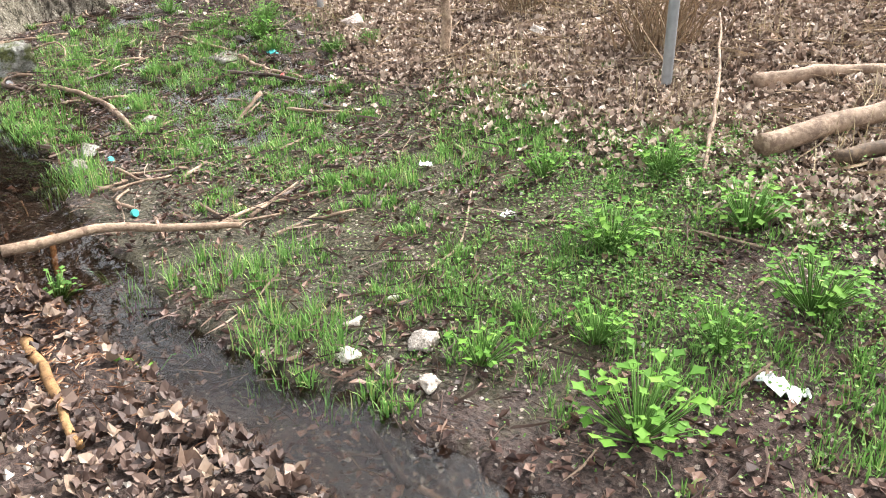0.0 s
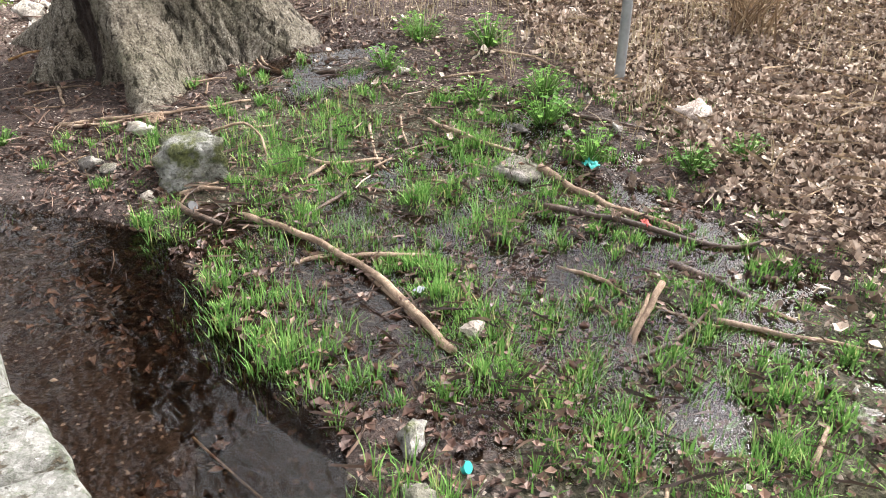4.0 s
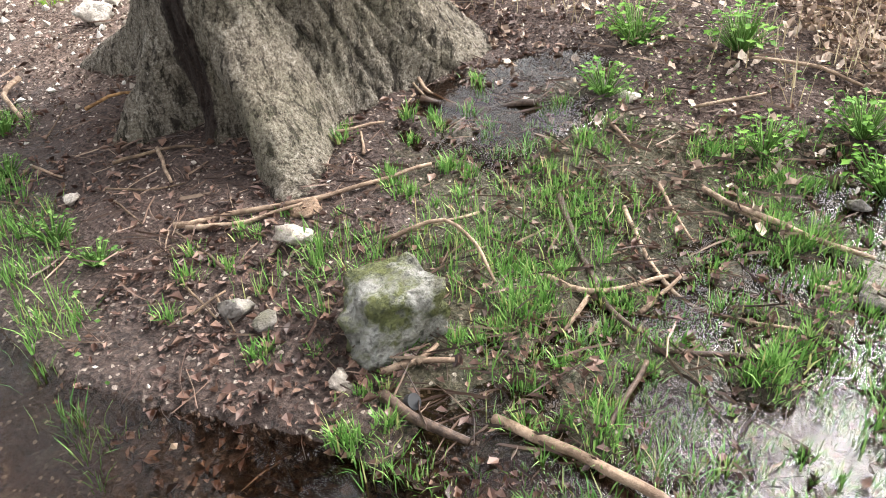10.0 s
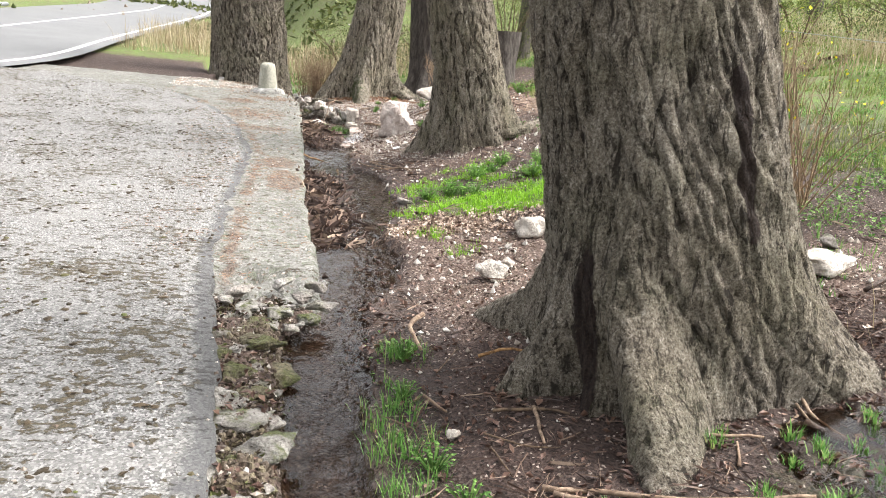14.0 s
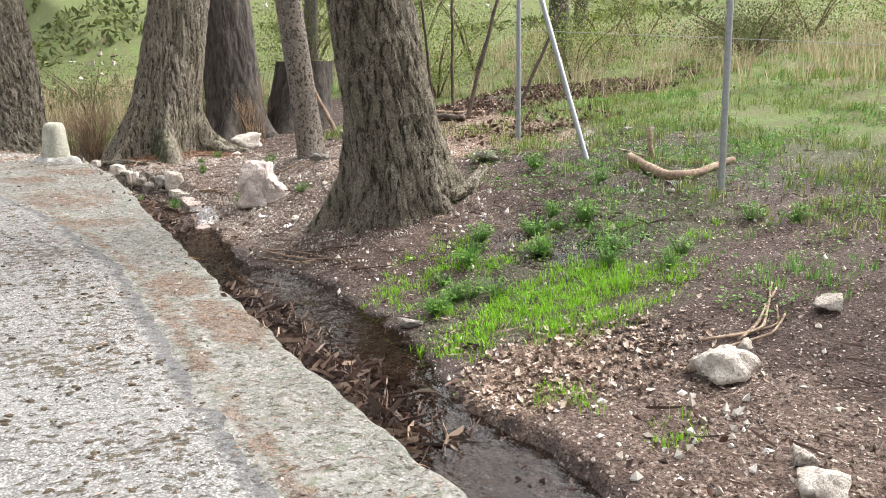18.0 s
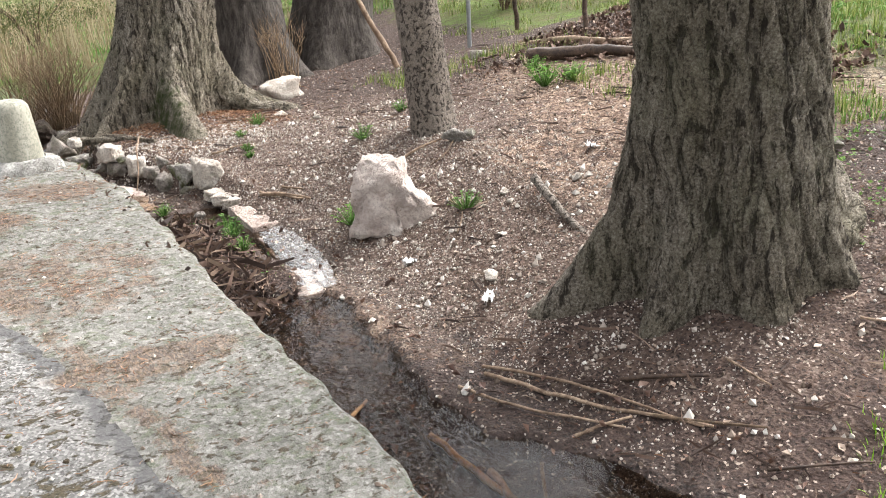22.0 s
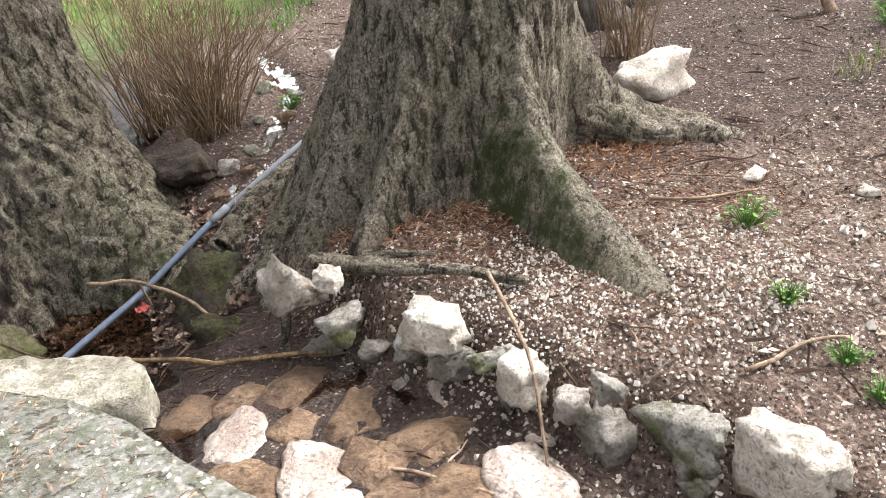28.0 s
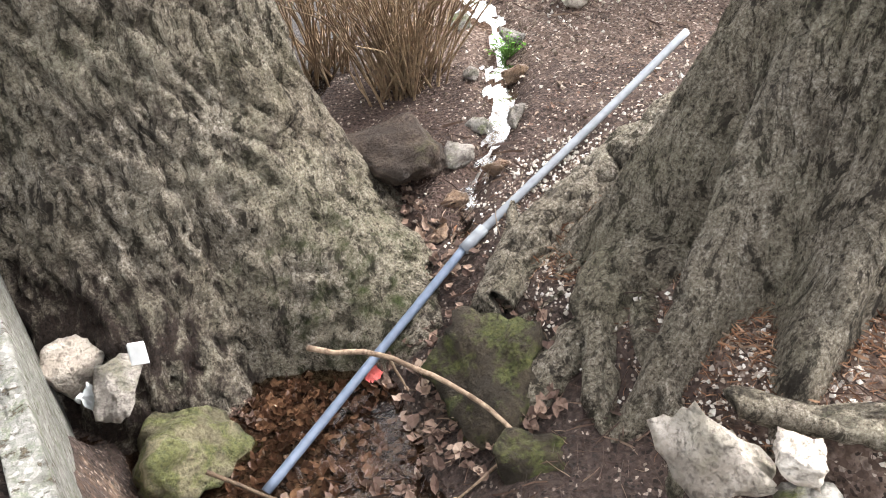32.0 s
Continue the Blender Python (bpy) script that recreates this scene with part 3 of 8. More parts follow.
def apron(y):
    """x of the asphalt's edge on the concrete strip."""
    return np.interp(y, (-10, 2.0, 4.0, 5.5, 6.5, 8.5, 10.0, 12.0, 14.4, 15.4, 16.4, 17.5, 18.5, 19.0, 19.6), (0.85, 0.9, 1.05, 1.05, 0.82, 0.77, 0.64, 0.7, 0.82, 0.7, 0.57, 0.2, -0.4, -1.7, -3.2))


# ---- building helpers ----
def shape(name, verts, faces, mat, parent=None, smooth=True):
    me = bpy.data.meshes.new(name)
    me.from_pydata([tuple(map(float, v)) for v in verts], [], [tuple(map(int, f)) for f in faces])
    me.materials.append(mat)
    if smooth:
        me.polygons.foreach_set("use_smooth", [True] * len(me.polygons))
    me.update()
    ob = new(name, me)
    ob.parent = parent
    return ob


def part(name, bm, mat, parent, label="", smooth=False):
    me = bpy.data.meshes.new(name)
    bm.to_mesh(me)
    bm.free()
    me.materials.append(mat)
    if smooth:
        me.polygons.foreach_set("use_smooth", [True] * len(me.polygons))
    ob = new(name, me)
    ob.parent = parent
    return tagged(ob, label)


def dye(ob, name, rgb):
    """Ground-cover masks on a mesh's points: what lies where, read by its material."""
    at = ob.data.color_attributes.new(name, "FLOAT_COLOR", "POINT")
    at.data.foreach_set("color", np.column_stack([rgb, np.ones(len(rgb))]).astype(np.float32).ravel())


def sheet(name, xs, ys, z, mat, drop=None, parent=None):
    """A grid of heights z[j, i]; drop: true where a cell is left out."""
    nx, ny = len(xs), len(ys)
    X, Y = np.meshgrid(xs, ys) if np.ndim(xs) == 1 else (xs, ys)
    nx, ny = X.shape[1], X.shape[0]
    v = np.column_stack([X.ravel(), Y.ravel(), z.ravel()])
    k = np.arange(nx * ny).reshape(ny, nx)
    f = np.column_stack([k[:-1, :-1].ravel(), k[:-1, 1:].ravel(), k[1:, 1:].ravel(), k[1:, :-1].ravel()])
    if drop is not None:
        f = f[~drop[:-1, :-1].ravel()]
    me = bpy.data.meshes.new(name)
    me.vertices.add(len(v))
    me.vertices.foreach_set("co", v.ravel())
    me.loops.add(len(f) * 4)
    me.loops.foreach_set("vertex_index", f.ravel())
    me.polygons.add(len(f))
    me.polygons.foreach_set("loop_start", np.arange(0, len(f) * 4, 4))
    me.polygons.foreach_set("use_smooth", np.ones(len(f), bool))
    me.update(calc_edges=True)
    me.materials.append(mat)
    ob = new(name, me)
    ob.parent = parent
    return ob


def quick(name, v, loops, sizes, mat, parent=None, smooth=False):
    """A mesh from arrays: points, corner indices and corners per face."""
    me = bpy.data.meshes.new(name)
    me.vertices.add(len(v))
    me.vertices.foreach_set("co", np.asarray(v, float).ravel())
    me.loops.add(len(loops))
    me.loops.foreach_set("vertex_index", np.asarray(loops).ravel())
    me.polygons.add(len(sizes))
    me.polygons.foreach_set("loop_start", np.r_[0, np.cumsum(sizes)[:-1]])
    me.polygons.foreach_set("use_smooth", np.full(len(sizes), smooth))
    me.update(calc_edges=True)
    me.materials.append(mat)
    ob = new(name, me)
    ob.parent = parent
    return ob


def scatter(name, proto, faces, at, turn, tilt, size, mat, parent=None):
    """Many alike small pieces in one mesh: proto points and triangles, placed, turned about z, tilted and sized."""
    at, n, p = np.asarray(at, float), len(at), np.asarray(proto, float)
    if p.ndim == 2:
        p = np.repeat(p[None], n, 0)
    p = p * np.asarray(size, float).reshape(n, 1, -1)
    ct, st = np.cos(tilt)[:, None], np.sin(tilt)[:, None]
    y, z = p[..., 1] * ct - p[..., 2] * st, p[..., 1] * st + p[..., 2] * ct
    c, s = np.cos(turn)[:, None], np.sin(turn)[:, None]
    v = np.stack([p[..., 0] * c - y * s, p[..., 0] * s + y * c, z], -1) + at[:, None]
    f = np.asarray(faces)
    idx = (f[None] + (np.arange(n) * p.shape[1])[:, None, None]).reshape(-1)
    return quick(name, v.reshape(-1, 3), idx, np.full(n * len(f), f.shape[1]), mat, parent)




def tube(points, radii, sides=7, rough=0.12, seed=0):
    """Points and faces of a knobbly round stem along a line of points."""
    P = np.asarray(points, float)
    t = np.r_[0, np.cumsum(np.linalg.norm(np.diff(P, axis=0), axis=1))]
    n = max(4, min(40, int(t[-1] / 0.06) + 2))
    s = np.linspace(0, t[-1], n)
    C = np.column_stack([np.interp(s, t, P[:, k]) for k in range(3)])
    if len(P) > 2:
        for _ in range(2):
            C[1:-1] = (C[:-2] + 2 * C[1:-1] + C[2:]) / 4
    R = np.interp(s, np.linspace(0, t[-1], len(radii)), radii)
    if rough:
        C[1:-1] += np.column_stack([grain(s * 9, k * 7.1, seed)[1:-1] for k in range(3)]) * np.minimum(R[1:-1, None] * 0.8, 0.009)
    d = np.gradient(C, axis=0)
    d /= np.linalg.norm(d, axis=1)[:, None] + 1e-9
    a = np.cross(d, np.where(np.abs(d[:, 2:]) > 0.9, (1.0, 0, 0), (0, 0, 1.0)))
    a /= np.linalg.norm(a, axis=1)[:, None]
    b = np.cross(d, a)
    ang = np.arange(sides) * 2 * np.pi / sides
    rr = R[:, None] * (1 + rough * grain(s[:, None] * 14, ang[None] * 3, seed + 3))
    V = C[:, None] + rr[..., None] * (a[:, None] * np.cos(ang)[None, :, None] + b[:, None] * np.sin(ang)[None, :, None])
    V = np.concatenate([V.reshape(-1, 3), C[:1], C[-1:]])
    F = []
    for i in range(n - 1):
        for j in range(sides):
            k = (j + 1) % sides
            F.append((i * sides + j, i * sides + k, (i + 1) * sides + k, (i + 1) * sides + j))
    for j in range(sides):
        k = (j + 1) % sides
        F.append((k, j, n * sides))
        F.append(((n - 1) * sides + j, (n - 1) * sides + k, n * sides + 1))
    return V, F


def stick(points, r0, r1, label="", mat=None, name="stick", forks=(), category="stick", sides=7):
    """A fallen stick lying along points (x, y, rise above the ground), with thinner side twigs."""
    line = [(x, y, float(ground(x, y)) + h + 0.012 + r0 * 0.6) for x, y, h in points]
    V, F = tube(line, (r0, (r0 + r1) / 2, r1), sides, seed=int(points[0][0] * 977) % 89)
    ob = shape(name, V, F, mat or STICK)
    tagged(ob, label or "pale dead stick lying on the wet ground", category, "fallen sticks")
    for fork in forks:
        V, F = tube([(x, y, float(ground(x, y)) + h + r1 * 0.6) for x, y, h in fork], (r1, r1 * 0.75, r1 * 0.4), 6, seed=4)
        shape("twig", V, F, mat or STICK, ob)
    return ob


def stone_mesh(seed, size, cuts=2, rough=0.075, corners=11, boxy=False):
    """An angular broken stone: a hull of few points, cut finer and roughened."""
    r = np.random.default_rng(seed)
    p = r.normal(size=(corners, 3))
    p /= np.linalg.norm(p, axis=1)[:, None]
    p *= r.uniform(0.82, 1.0, (corners, 1))
    if boxy:
        p = np.array([(a, b, c) for a in (-1, 1) for b in (-1, 1) for c in (-1, 1)]) * r.uniform(0.42, 0.86, (8, 3))
        q = r.normal(size=(5, 3))
        p = np.concatenate([p, 0.9 * q / np.linalg.norm(q, axis=1)[:, None]])
    bm = bmesh.new()
    for q in p:
        bm.verts.new(q * 0.5)
    res = bmesh.ops.convex_hull(bm, input=bm.verts[:])
    loose = [v for v in bm.verts if not v.link_faces]
    bmesh.ops.delete(bm, geom=loose, context="VERTS")
    bmesh.ops.subdivide_edges(bm, edges=bm.edges[:], cuts=cuts + 2, use_grid_fill=True, smooth=0.0)
    bmesh.ops.smooth_vert(bm, verts=bm.verts[:], factor=0.06, use_axis_x=True, use_axis_y=True, use_axis_z=True)
    bm.normal_update()
    for v in bm.verts:
        q = v.co * 5 + Vector((seed, 0, 0))
        v.co += v.normal * (noise.noise(q) * rough * 0.8 + noise.noise(q * 2.6) * rough * 0.5 + noise.noise(q * 6) * rough * 0.3 + abs(noise.noise(q * 1.4)) * rough * 0.8)
        v.co = Vector((v.co.x * size[0], v.co.y * size[1], v.co.z * size[2]))
    return bm


def stone(x, y, size, mat=None, turn=0.0, seed=1, sink=0.3, z=None, label="", name="stone", cuts=2, tip=0.0, group="loose stones", corners=10, boxy=False):
    bm = stone_mesh(seed, size, cuts, corners=corners, boxy=boxy)
    base = float(ground(x, y)) if z is None else z
    ob = part(name, bm, mat or PALE_STONE, None, smooth=True)
    ob.matrix_basis = pose(x, y, base + size[2] * (0.5 - sink), tip, tip * 0.6, turn)
    return tagged(ob, label or "pale broken limestone lying on the ground", "stone", group)


# ---- ground ----
def stream_level(y):
    return np.interp(y, (-6, 2, 5, 8, 11, 13, 15.5, 16.5, 18, 19, 20, 21.6, 22.0, 22.6, 24.2, 25.2, 27), (-0.43, -0.285, -0.262, -0.185, -0.115, -0.098, -0.092, -0.045, 0.012, -0.004, -0.028, -0.058, -0.17, -0.34, -0.34, 0.0, 0.22))


def seep(x, y):
    """How wet the bank is, from 0 to 1."""
    w = blob(x, y, 2.75, 5.25, 1.1, 1.15, 0.5)
    w = np.maximum(w, 0.85 * blob(x, y, 3.6, 5.9, 0.7, 0.5, 0.5))
    w = np.maximum(w, 1.0 * blob(x, y, 3.4, 7.45, 0.55, 0.38, 0.4))
    w = np.maximum(w, 0.5 * blob(x, y, 4.0, 13.2, 1.0, 0.8, 0.6))
    w = np.maximum(w, 0.2 * blob(x, y, 2.2, 3.2, 0.7, 0.9, 0.5))
    w = np.maximum(w, 0.45 * blob(x, y, 5.8, 14.2, 1.3, 1.6, 0.6))
    return w


def relief(x, y):
    """Bumps of the ground, in metres."""
    rough = 0.014 + 0.027 * seep(x, y)
    near = np.exp(-np.maximum(0, np.abs(x - 3) - 4) / 6.0)
    b = layers(x * 6.5, y * 6.5, 0, 11, 4, 0.6) * rough + 0.012 * seep(x, y) * layers(x * 17, y * 17, 0, 15, 2)
    return b * near + layers(x * 0.5, y * 0.5, 0, 23, 3) * (0.025 + 0.25 * (1 - near))


def brook(y):
    """x of the little stream that falls into the hollow."""
    return np.interp(y, (23.2, 23.5, 23.7, 23.9, 24.2, 25.0, 26.5), (1.7, 1.82, 2.04, 2.3, 2.55, 3.0, 3.2))


def ground(x, y):
    """Height of the finished ground."""
    x, y = np.asarray(x, float), np.asarray(y, float)
    e = ditch(y) + 0.02 * grain(y * 3.0, 0.5, 0, 3)
    bank = np.clip((x - e + 0.05) / 0.1, 0, 1)
    level = stream_level(y)
    low = pave(x, y) - 0.11 + layers(x * 5, y * 5, 0, 31, 3) * 0.012
    low = low + 0.035 * blob(x, y, 0.85, 7.9, 0.3, 1.9)
    low = np.where(y < 3.6, np.maximum(low, level + 0.03 + layers(x * 6, y * 6, 0, 33, 3) * 0.03), low)
    away = x - e
    heap = np.clip((0.36 - away) / 0.14, 0, 1) * np.clip(np.minimum((y - 11.3) / 0.4, (14.6 - y) / 0.5), 0, 1)
    heap = np.maximum(heap, np.clip(np.minimum((away - 0.1) / 0.1, (0.74 - away) / 0.12), 0, 1) * np.clip(np.minimum((y - 16.9) / 0.4, (19.1 - y) / 0.4), 0, 1))
    heap = heap * (0.085 + 0.04 * (y > 16.0) + 0.06 * layers(x * 6, y * 6, 0, 51, 3))
    gully = -0.1 * np.clip(1.3 - np.abs(x - brook(y)) / 0.16, 0, 1) * np.clip((y - 23.25) / 0.3, 0, 1) * np.clip((26.5 - y), 0, 1)
    rise, bumps = land(x, y), relief(x, y)
    shore = far_shore(y) + 0.07 * layers(y * 2.2, 3.0, 0, 61, 3) + 0.03 * layers(x * 9, y * 9, 0, 63, 2)
    dry_side = np.clip((x - shore) / 0.07 + 0.5, 0, 1)
    dry_side = dry_side * dry_side * (3 - 2 * dry_side)
    bed = np.minimum(rise, level - 0.05) + 0.6 * bumps
    side = np.maximum(rise + bumps, level + 0.012 + 0.4 * np.abs(bumps))
    along = np.clip((19.6 - y) / 0.5, 0, 1) * np.clip((3.2 - x) / 0.5, 0, 1)
    shaped = (bed * (1 - dry_side) + side * dry_side) * along + (rise + bumps) * (1 - along)
    return low * (1 - bank) + (shaped + heap + gully) * bank


def spread(fine_from, fine_to, step, far_from, far_to, grow=1.16):
    mid = list(np.arange(fine_from, fine_to, step))
    s, a = step, mid[-1]
    while a < far_to:
        s = s * grow
        a += s
        mid.append(a)
    s, a = step, mid[0]
    while a > far_from:
        s = s * grow
        a -= s
        mid.insert(0, a)
    return np.array(mid)


GX, GY = np.meshgrid(spread(1.0, 5.0, 0.038, -400, 500), spread(0.8, 24.4, 0.042, -300, 700))
GZ = ground(GX, GY)
dirt = sheet("ground", GX, GY, GZ, SOIL)
gx, gy = GX.ravel(), GY.ravel()


def litter_at(x, y):
    x = x + 0.3 * layers(x * 0.9, y * 0.9, 0, 181, 3)
    w = np.clip((x - 3.75 - 0.4 * np.clip(y - 5, 0, 3)) / 0.4, 0, 1) * np.clip((9.5 - y) / 2.0, 0, 1)
    w = np.maximum(w, 0.8 * blob(x, y, 2.55, 11.5, 0.6, 0.5, 0.6))
    w = np.maximum(w, blob(x, y, 5.6, 17.5, 1.6, 2.2) * 0.8)
    w = np.maximum(w, 0.55 * blob(x, y, 3.4, 16.8, 1.6, 1.5))
    return np.maximum(w, blob(x, y, 0.8, 23.0, 0.6, 0.45))


def chips_at(x, y):
    x = x + 0.2 * layers(x * 0.9, y * 0.9, 0, 183, 3)
    w = blob(x, y, 2.5, 10.0, 0.75, 1.3, 0.5)
    w = np.maximum(w, 0.55 * (x > ditch(y) - 0.5) * (x < ditch(y) + 0.45) * (y > 6.2) * (y < 12.5))
    w = np.maximum(w, 0.75 * blob(x, y, 2.2, 22.2, 0.5, 1.2, 0.5))
    w = np.maximum(w, blob(x, y, 3.6, 19.6, 1.5, 1.9, 0.5))
    w = np.maximum(w, 0.75 * blob(x, y, 3.0, 17.0, 0.8, 1.6, 0.5))
    w = np.maximum(w, 0.8 * blob(x, y, 3.6, 25.6, 1.2, 2.0))
    w = np.maximum(w, 0.7 * blob(x, y, 4.0, 9.4, 0.9, 0.8))
    return np.maximum(w, 0.5 * blob(x, y, 3.6, 15.2, 1.4, 1.6, 0.5))


def green_at(x, y):
    x = x + 0.35 * layers(x * 0.8, y * 0.8, 0, 185, 3)
    w = blob(x, y, 3.0, 3.2, 1.2, 1.6, 0.4)
    w = np.maximum(w, 0.9 * blob(x, y, 3.3, 6.6, 0.9, 0.9, 0.4))
    w = np.maximum(w, blob(x, y, 3.4, 12.6, 1.05, 0.9, 0.3))
    w = np.maximum(w, 0.7 * blob(x, y, 4.5, 13.0, 0.9, 1.0, 0.4))
    w = np.maximum(w, np.clip((x - 5.4) / 1.0, 0, 1) * np.clip((np.minimum(np.abs(y - 12.0), 9) - 0) / 0.1, 0, 1) * np.clip((y - 8.2) / 1.5, 0, 1) * np.clip((16.5 + (x - 6) * 2 - y) / 1.5, 0, 1) * 0.85)
    w = np.maximum(w, np.clip((x - 7.5) / 1.5, 0, 1) * 0.9)
    w = np.maximum(w, np.clip((-3.9 - x) / 1.0, 0, 1) * 0.9)
    return np.maximum(w, np.clip((y - 26) / 2, 0, 1) * 0.9)


cover = np.column_stack([litter_at(gx, gy), chips_at(gx, gy), green_at(gx, gy)])
dye(dirt, "cover", np.clip(cover, 0, 1))
shore = np.clip(1 - (GZ.ravel() - stream_level(gy)) / 0.07, 0, 1) * (gx < 3.2)
near_ground = np.clip((8.5 - gx) / 2, 0, 1) * np.clip((27 - gy) / 2, 0, 1)
# The last blob darkens the hollow's soil: wet ground and painted shade together.
soak_shade = np.maximum.reduce([seep(gx, gy), shore, 0.5 * blob(gx, gy, 2.6, 6.8, 0.9, 1.2), blob(gx, gy, 0.9, 22.7, 1.0, 1.0)])
dye(dirt, "damp", np.column_stack([soak_shade, near_ground, soak_shade]))
tagged(dirt, "muddy stream bank with leaf litter, limestone chips and grass", "ground", kind="structure")

wx, wy = np.meshgrid(np.arange(0.0, 2.9, 0.05), np.arange(0.5, 26.5, 0.06))
tagged(sheet("water_stream", wx, wy, stream_level(wy) + 0 * wx, STREAM, drop=(wx < ditch(wy) - 0.06) & (wy < 21.5)), "shallow clear stream running beside the pavement", "water", kind="structure")
by, bf = np.meshgrid(np.arange(23.35, 26.4, 0.04), np.linspace(-0.12, 0.12, 9))
bx = brook(by) + bf
tagged(sheet("water_brook", bx, by, land(bx, by) - 0.075 + 0.014 * layers(bx * 9, by * 9, 0, 3, 2), STREAM, drop=layers(bx * 11, by * 7, 0, 17, 3) + 0.9 * np.abs(bf) / 0.12 > 0.62), "thin white brook spilling between two trunks into the hollow", "water", kind="structure")
wx, wy = np.meshgrid(np.arange(1.5, 7.2, 0.05), np.arange(1.6, 16.0, 0.05))
wet = seep(wx, wy)
tagged(sheet("water_seep", wx, wy, land(wx, wy) + layers(wx * 0.5, wy * 0.5, 0, 23, 3) * 0.025 - 0.031 + 0.05 * np.clip((wet - 0.2) / 0.5, 0, 1), WATER, drop=(wet < 0.05) | ((wy > 8.6) & (wy < 11.5))), "thin sheet of seep water shining between grass tufts", "water", kind="structure")


# ---- pavement, apron and road ----
def slab(name, y0, y1, inner, outer, lift, thick, mat, parent, seed=0, step=0.05, worn=0.0):
    """A flat piece of paving between two ragged edges."""
    ys = np.arange(y0, y1 + step / 2, step)
    nx = 24
    a = inner(ys) + 0.015 * layers(ys * 6, seed, 0, seed, 3)
    b = outer(ys) + 0.022 * layers(ys * 5, seed + 5, 0, seed + 9, 4)
    f = np.linspace(0, 1, nx)
    X = a[:, None] * (1 - f) + b[:, None] * f
    Y = np.repeat(ys[:, None], nx, 1)
    Z = pave(X, Y) + lift + 0.006 * layers(X * 7, Y * 7, 0, seed, 3)
    Z -= worn * np.clip((y0 + 0.7 - Y + 0.25 * layers(X * 5, Y * 5, 0, 7, 3)) / 0.7, 0, 1) ** 1.5
    Z[:, -1] -= 0.02
    Z[:, 0] -= 0.012
    X = np.column_stack([X[:, :1] - 0.004, X, X[:, -1:] + 0.012 + 0.02 * layers(ys * 8, 3, 0, seed, 3)[:, None]])
    Y = np.column_stack([Y[:, :1], Y, Y[:, -1:]])
    Z = np.column_stack([Z[:, :1] - thick, Z, Z[:, -1:] - thick])
    X, Y, Z = (np.concatenate([g[:1], g, g[-1:]]) for g in (X, Y, Z))
    Y[0] -= 0.01
    Y[-1] += 0.01
    Z[0] -= thick
    Z[-1] -= thick
    ob = sheet(name, X, Y, Z, mat, parent=parent)
    x, y = X.ravel(), Y.ravel()
    tar = np.clip(1 - np.abs(x - apron(y)) / 0.22, 0, 1) if mat is ASPHALT else np.maximum.reduce([0.42 * blob(x, y, 0.4, 20.9, 0.9, 0.6, 0.6), np.clip(1 - (ditch(y) - x) / 0.16, 0, 1) * 0.45, 0.35 * (y < 6.5)])
    rust = needles_at(x, y)
    dye(ob, "cover", np.column_stack([tar, rust, rust]))
    return ob


def needles_at(x, y):
    w = np.clip(1 - np.abs(x - apron(y) - 0.1) / 0.13, 0, 1) * 0.75 * (y > 9)
    w = np.maximum(w, 0.95 * blob(x, y, 1.1, 14.0, 0.2, 0.35))
    w = np.maximum(w, 0.8 * blob(x, y, 1.15, 13.0, 0.2, 0.6))
    w = np.maximum(w, 0.9 * blob(x, y, 0.9, 16.1, 0.45, 0.14))
    w = np.maximum(w, 0.65 * blob(x, y, 0.8, 17.2, 0.5, 0.6))
    w = np.maximum(w, blob(x, y, 1.05, 18.7, 0.35, 0.25))
    w = np.maximum(w, blob(x, y, 0.55, 18.2, 0.3, 0.2))
    return np.maximum(w, 0.14 + 0.1 * (y > 9))


pavement = tagged(new("pavement"), "worn concrete pavement strip beside the stream", "pavement", kind="structure")
flat = lambda v: (lambda y: np.full_like(y, v))
slab("slab", 3.62, 5.02, lambda y: ditch(y) - 0.02 - np.interp(y, (3.6, 3.75, 4.2, 5.0), (0.04, 0.2, 0.25, 0.27)), lambda y: ditch(y) + np.interp(y, (3.6, 4.0, 5.2), (0.0, 0.03, 0.0)), 0.0, 0.22, CONCRETE, pavement, 2)
slab("slab", 5.06, 6.3, lambda y: ditch(y) - 0.3, ditch, 0.005, 0.22, CONCRETE, pavement, 4)
slab("slab", 9.62, 18.75, lambda y: np.minimum(apron(y) - 0.1, 0.75), ditch, 0.0, 0.34, CONCRETE, pavement, 6, worn=0.13)
slab("slab", 18.79, 21.4, lambda y: np.interp(y, (18.7, 22), (-3.2, -3.2)), ditch, -0.02, 0.4, CONCRETE, pavement, 8)
slab("apron_asphalt", 1.0, 19.3, lambda y: np.full_like(y, -3.6) - np.clip(y - 17, 0, 9) * 0.3, apron, 0.022, 0.1, ASPHALT, pavement, 12, 0.06)

road_rows = [(-12.0, 8.0), (-6.0, 14.0), (-3.4, 19.0), (-3.2, 24.0), (-3.5, 31.0), (-3.2, 45.0), (-2.8, 60.0), (-2.4, 85.0)]
rx, ry = (np.interp(np.linspace(0, 7, 60), range(8), [r[k] for r in road_rows]) for k in (0, 1))
for _ in range(3):
    rx[1:-1], ry[1:-1] = ((a[:-2] + 2 * a[1:-1] + a[2:]) / 4 for a in (rx, ry))
tx, ty = np.gradient(rx), np.gradient(ry)
nl = np.hypot(tx, ty)
lx, ly = -ty / nl, tx / nl


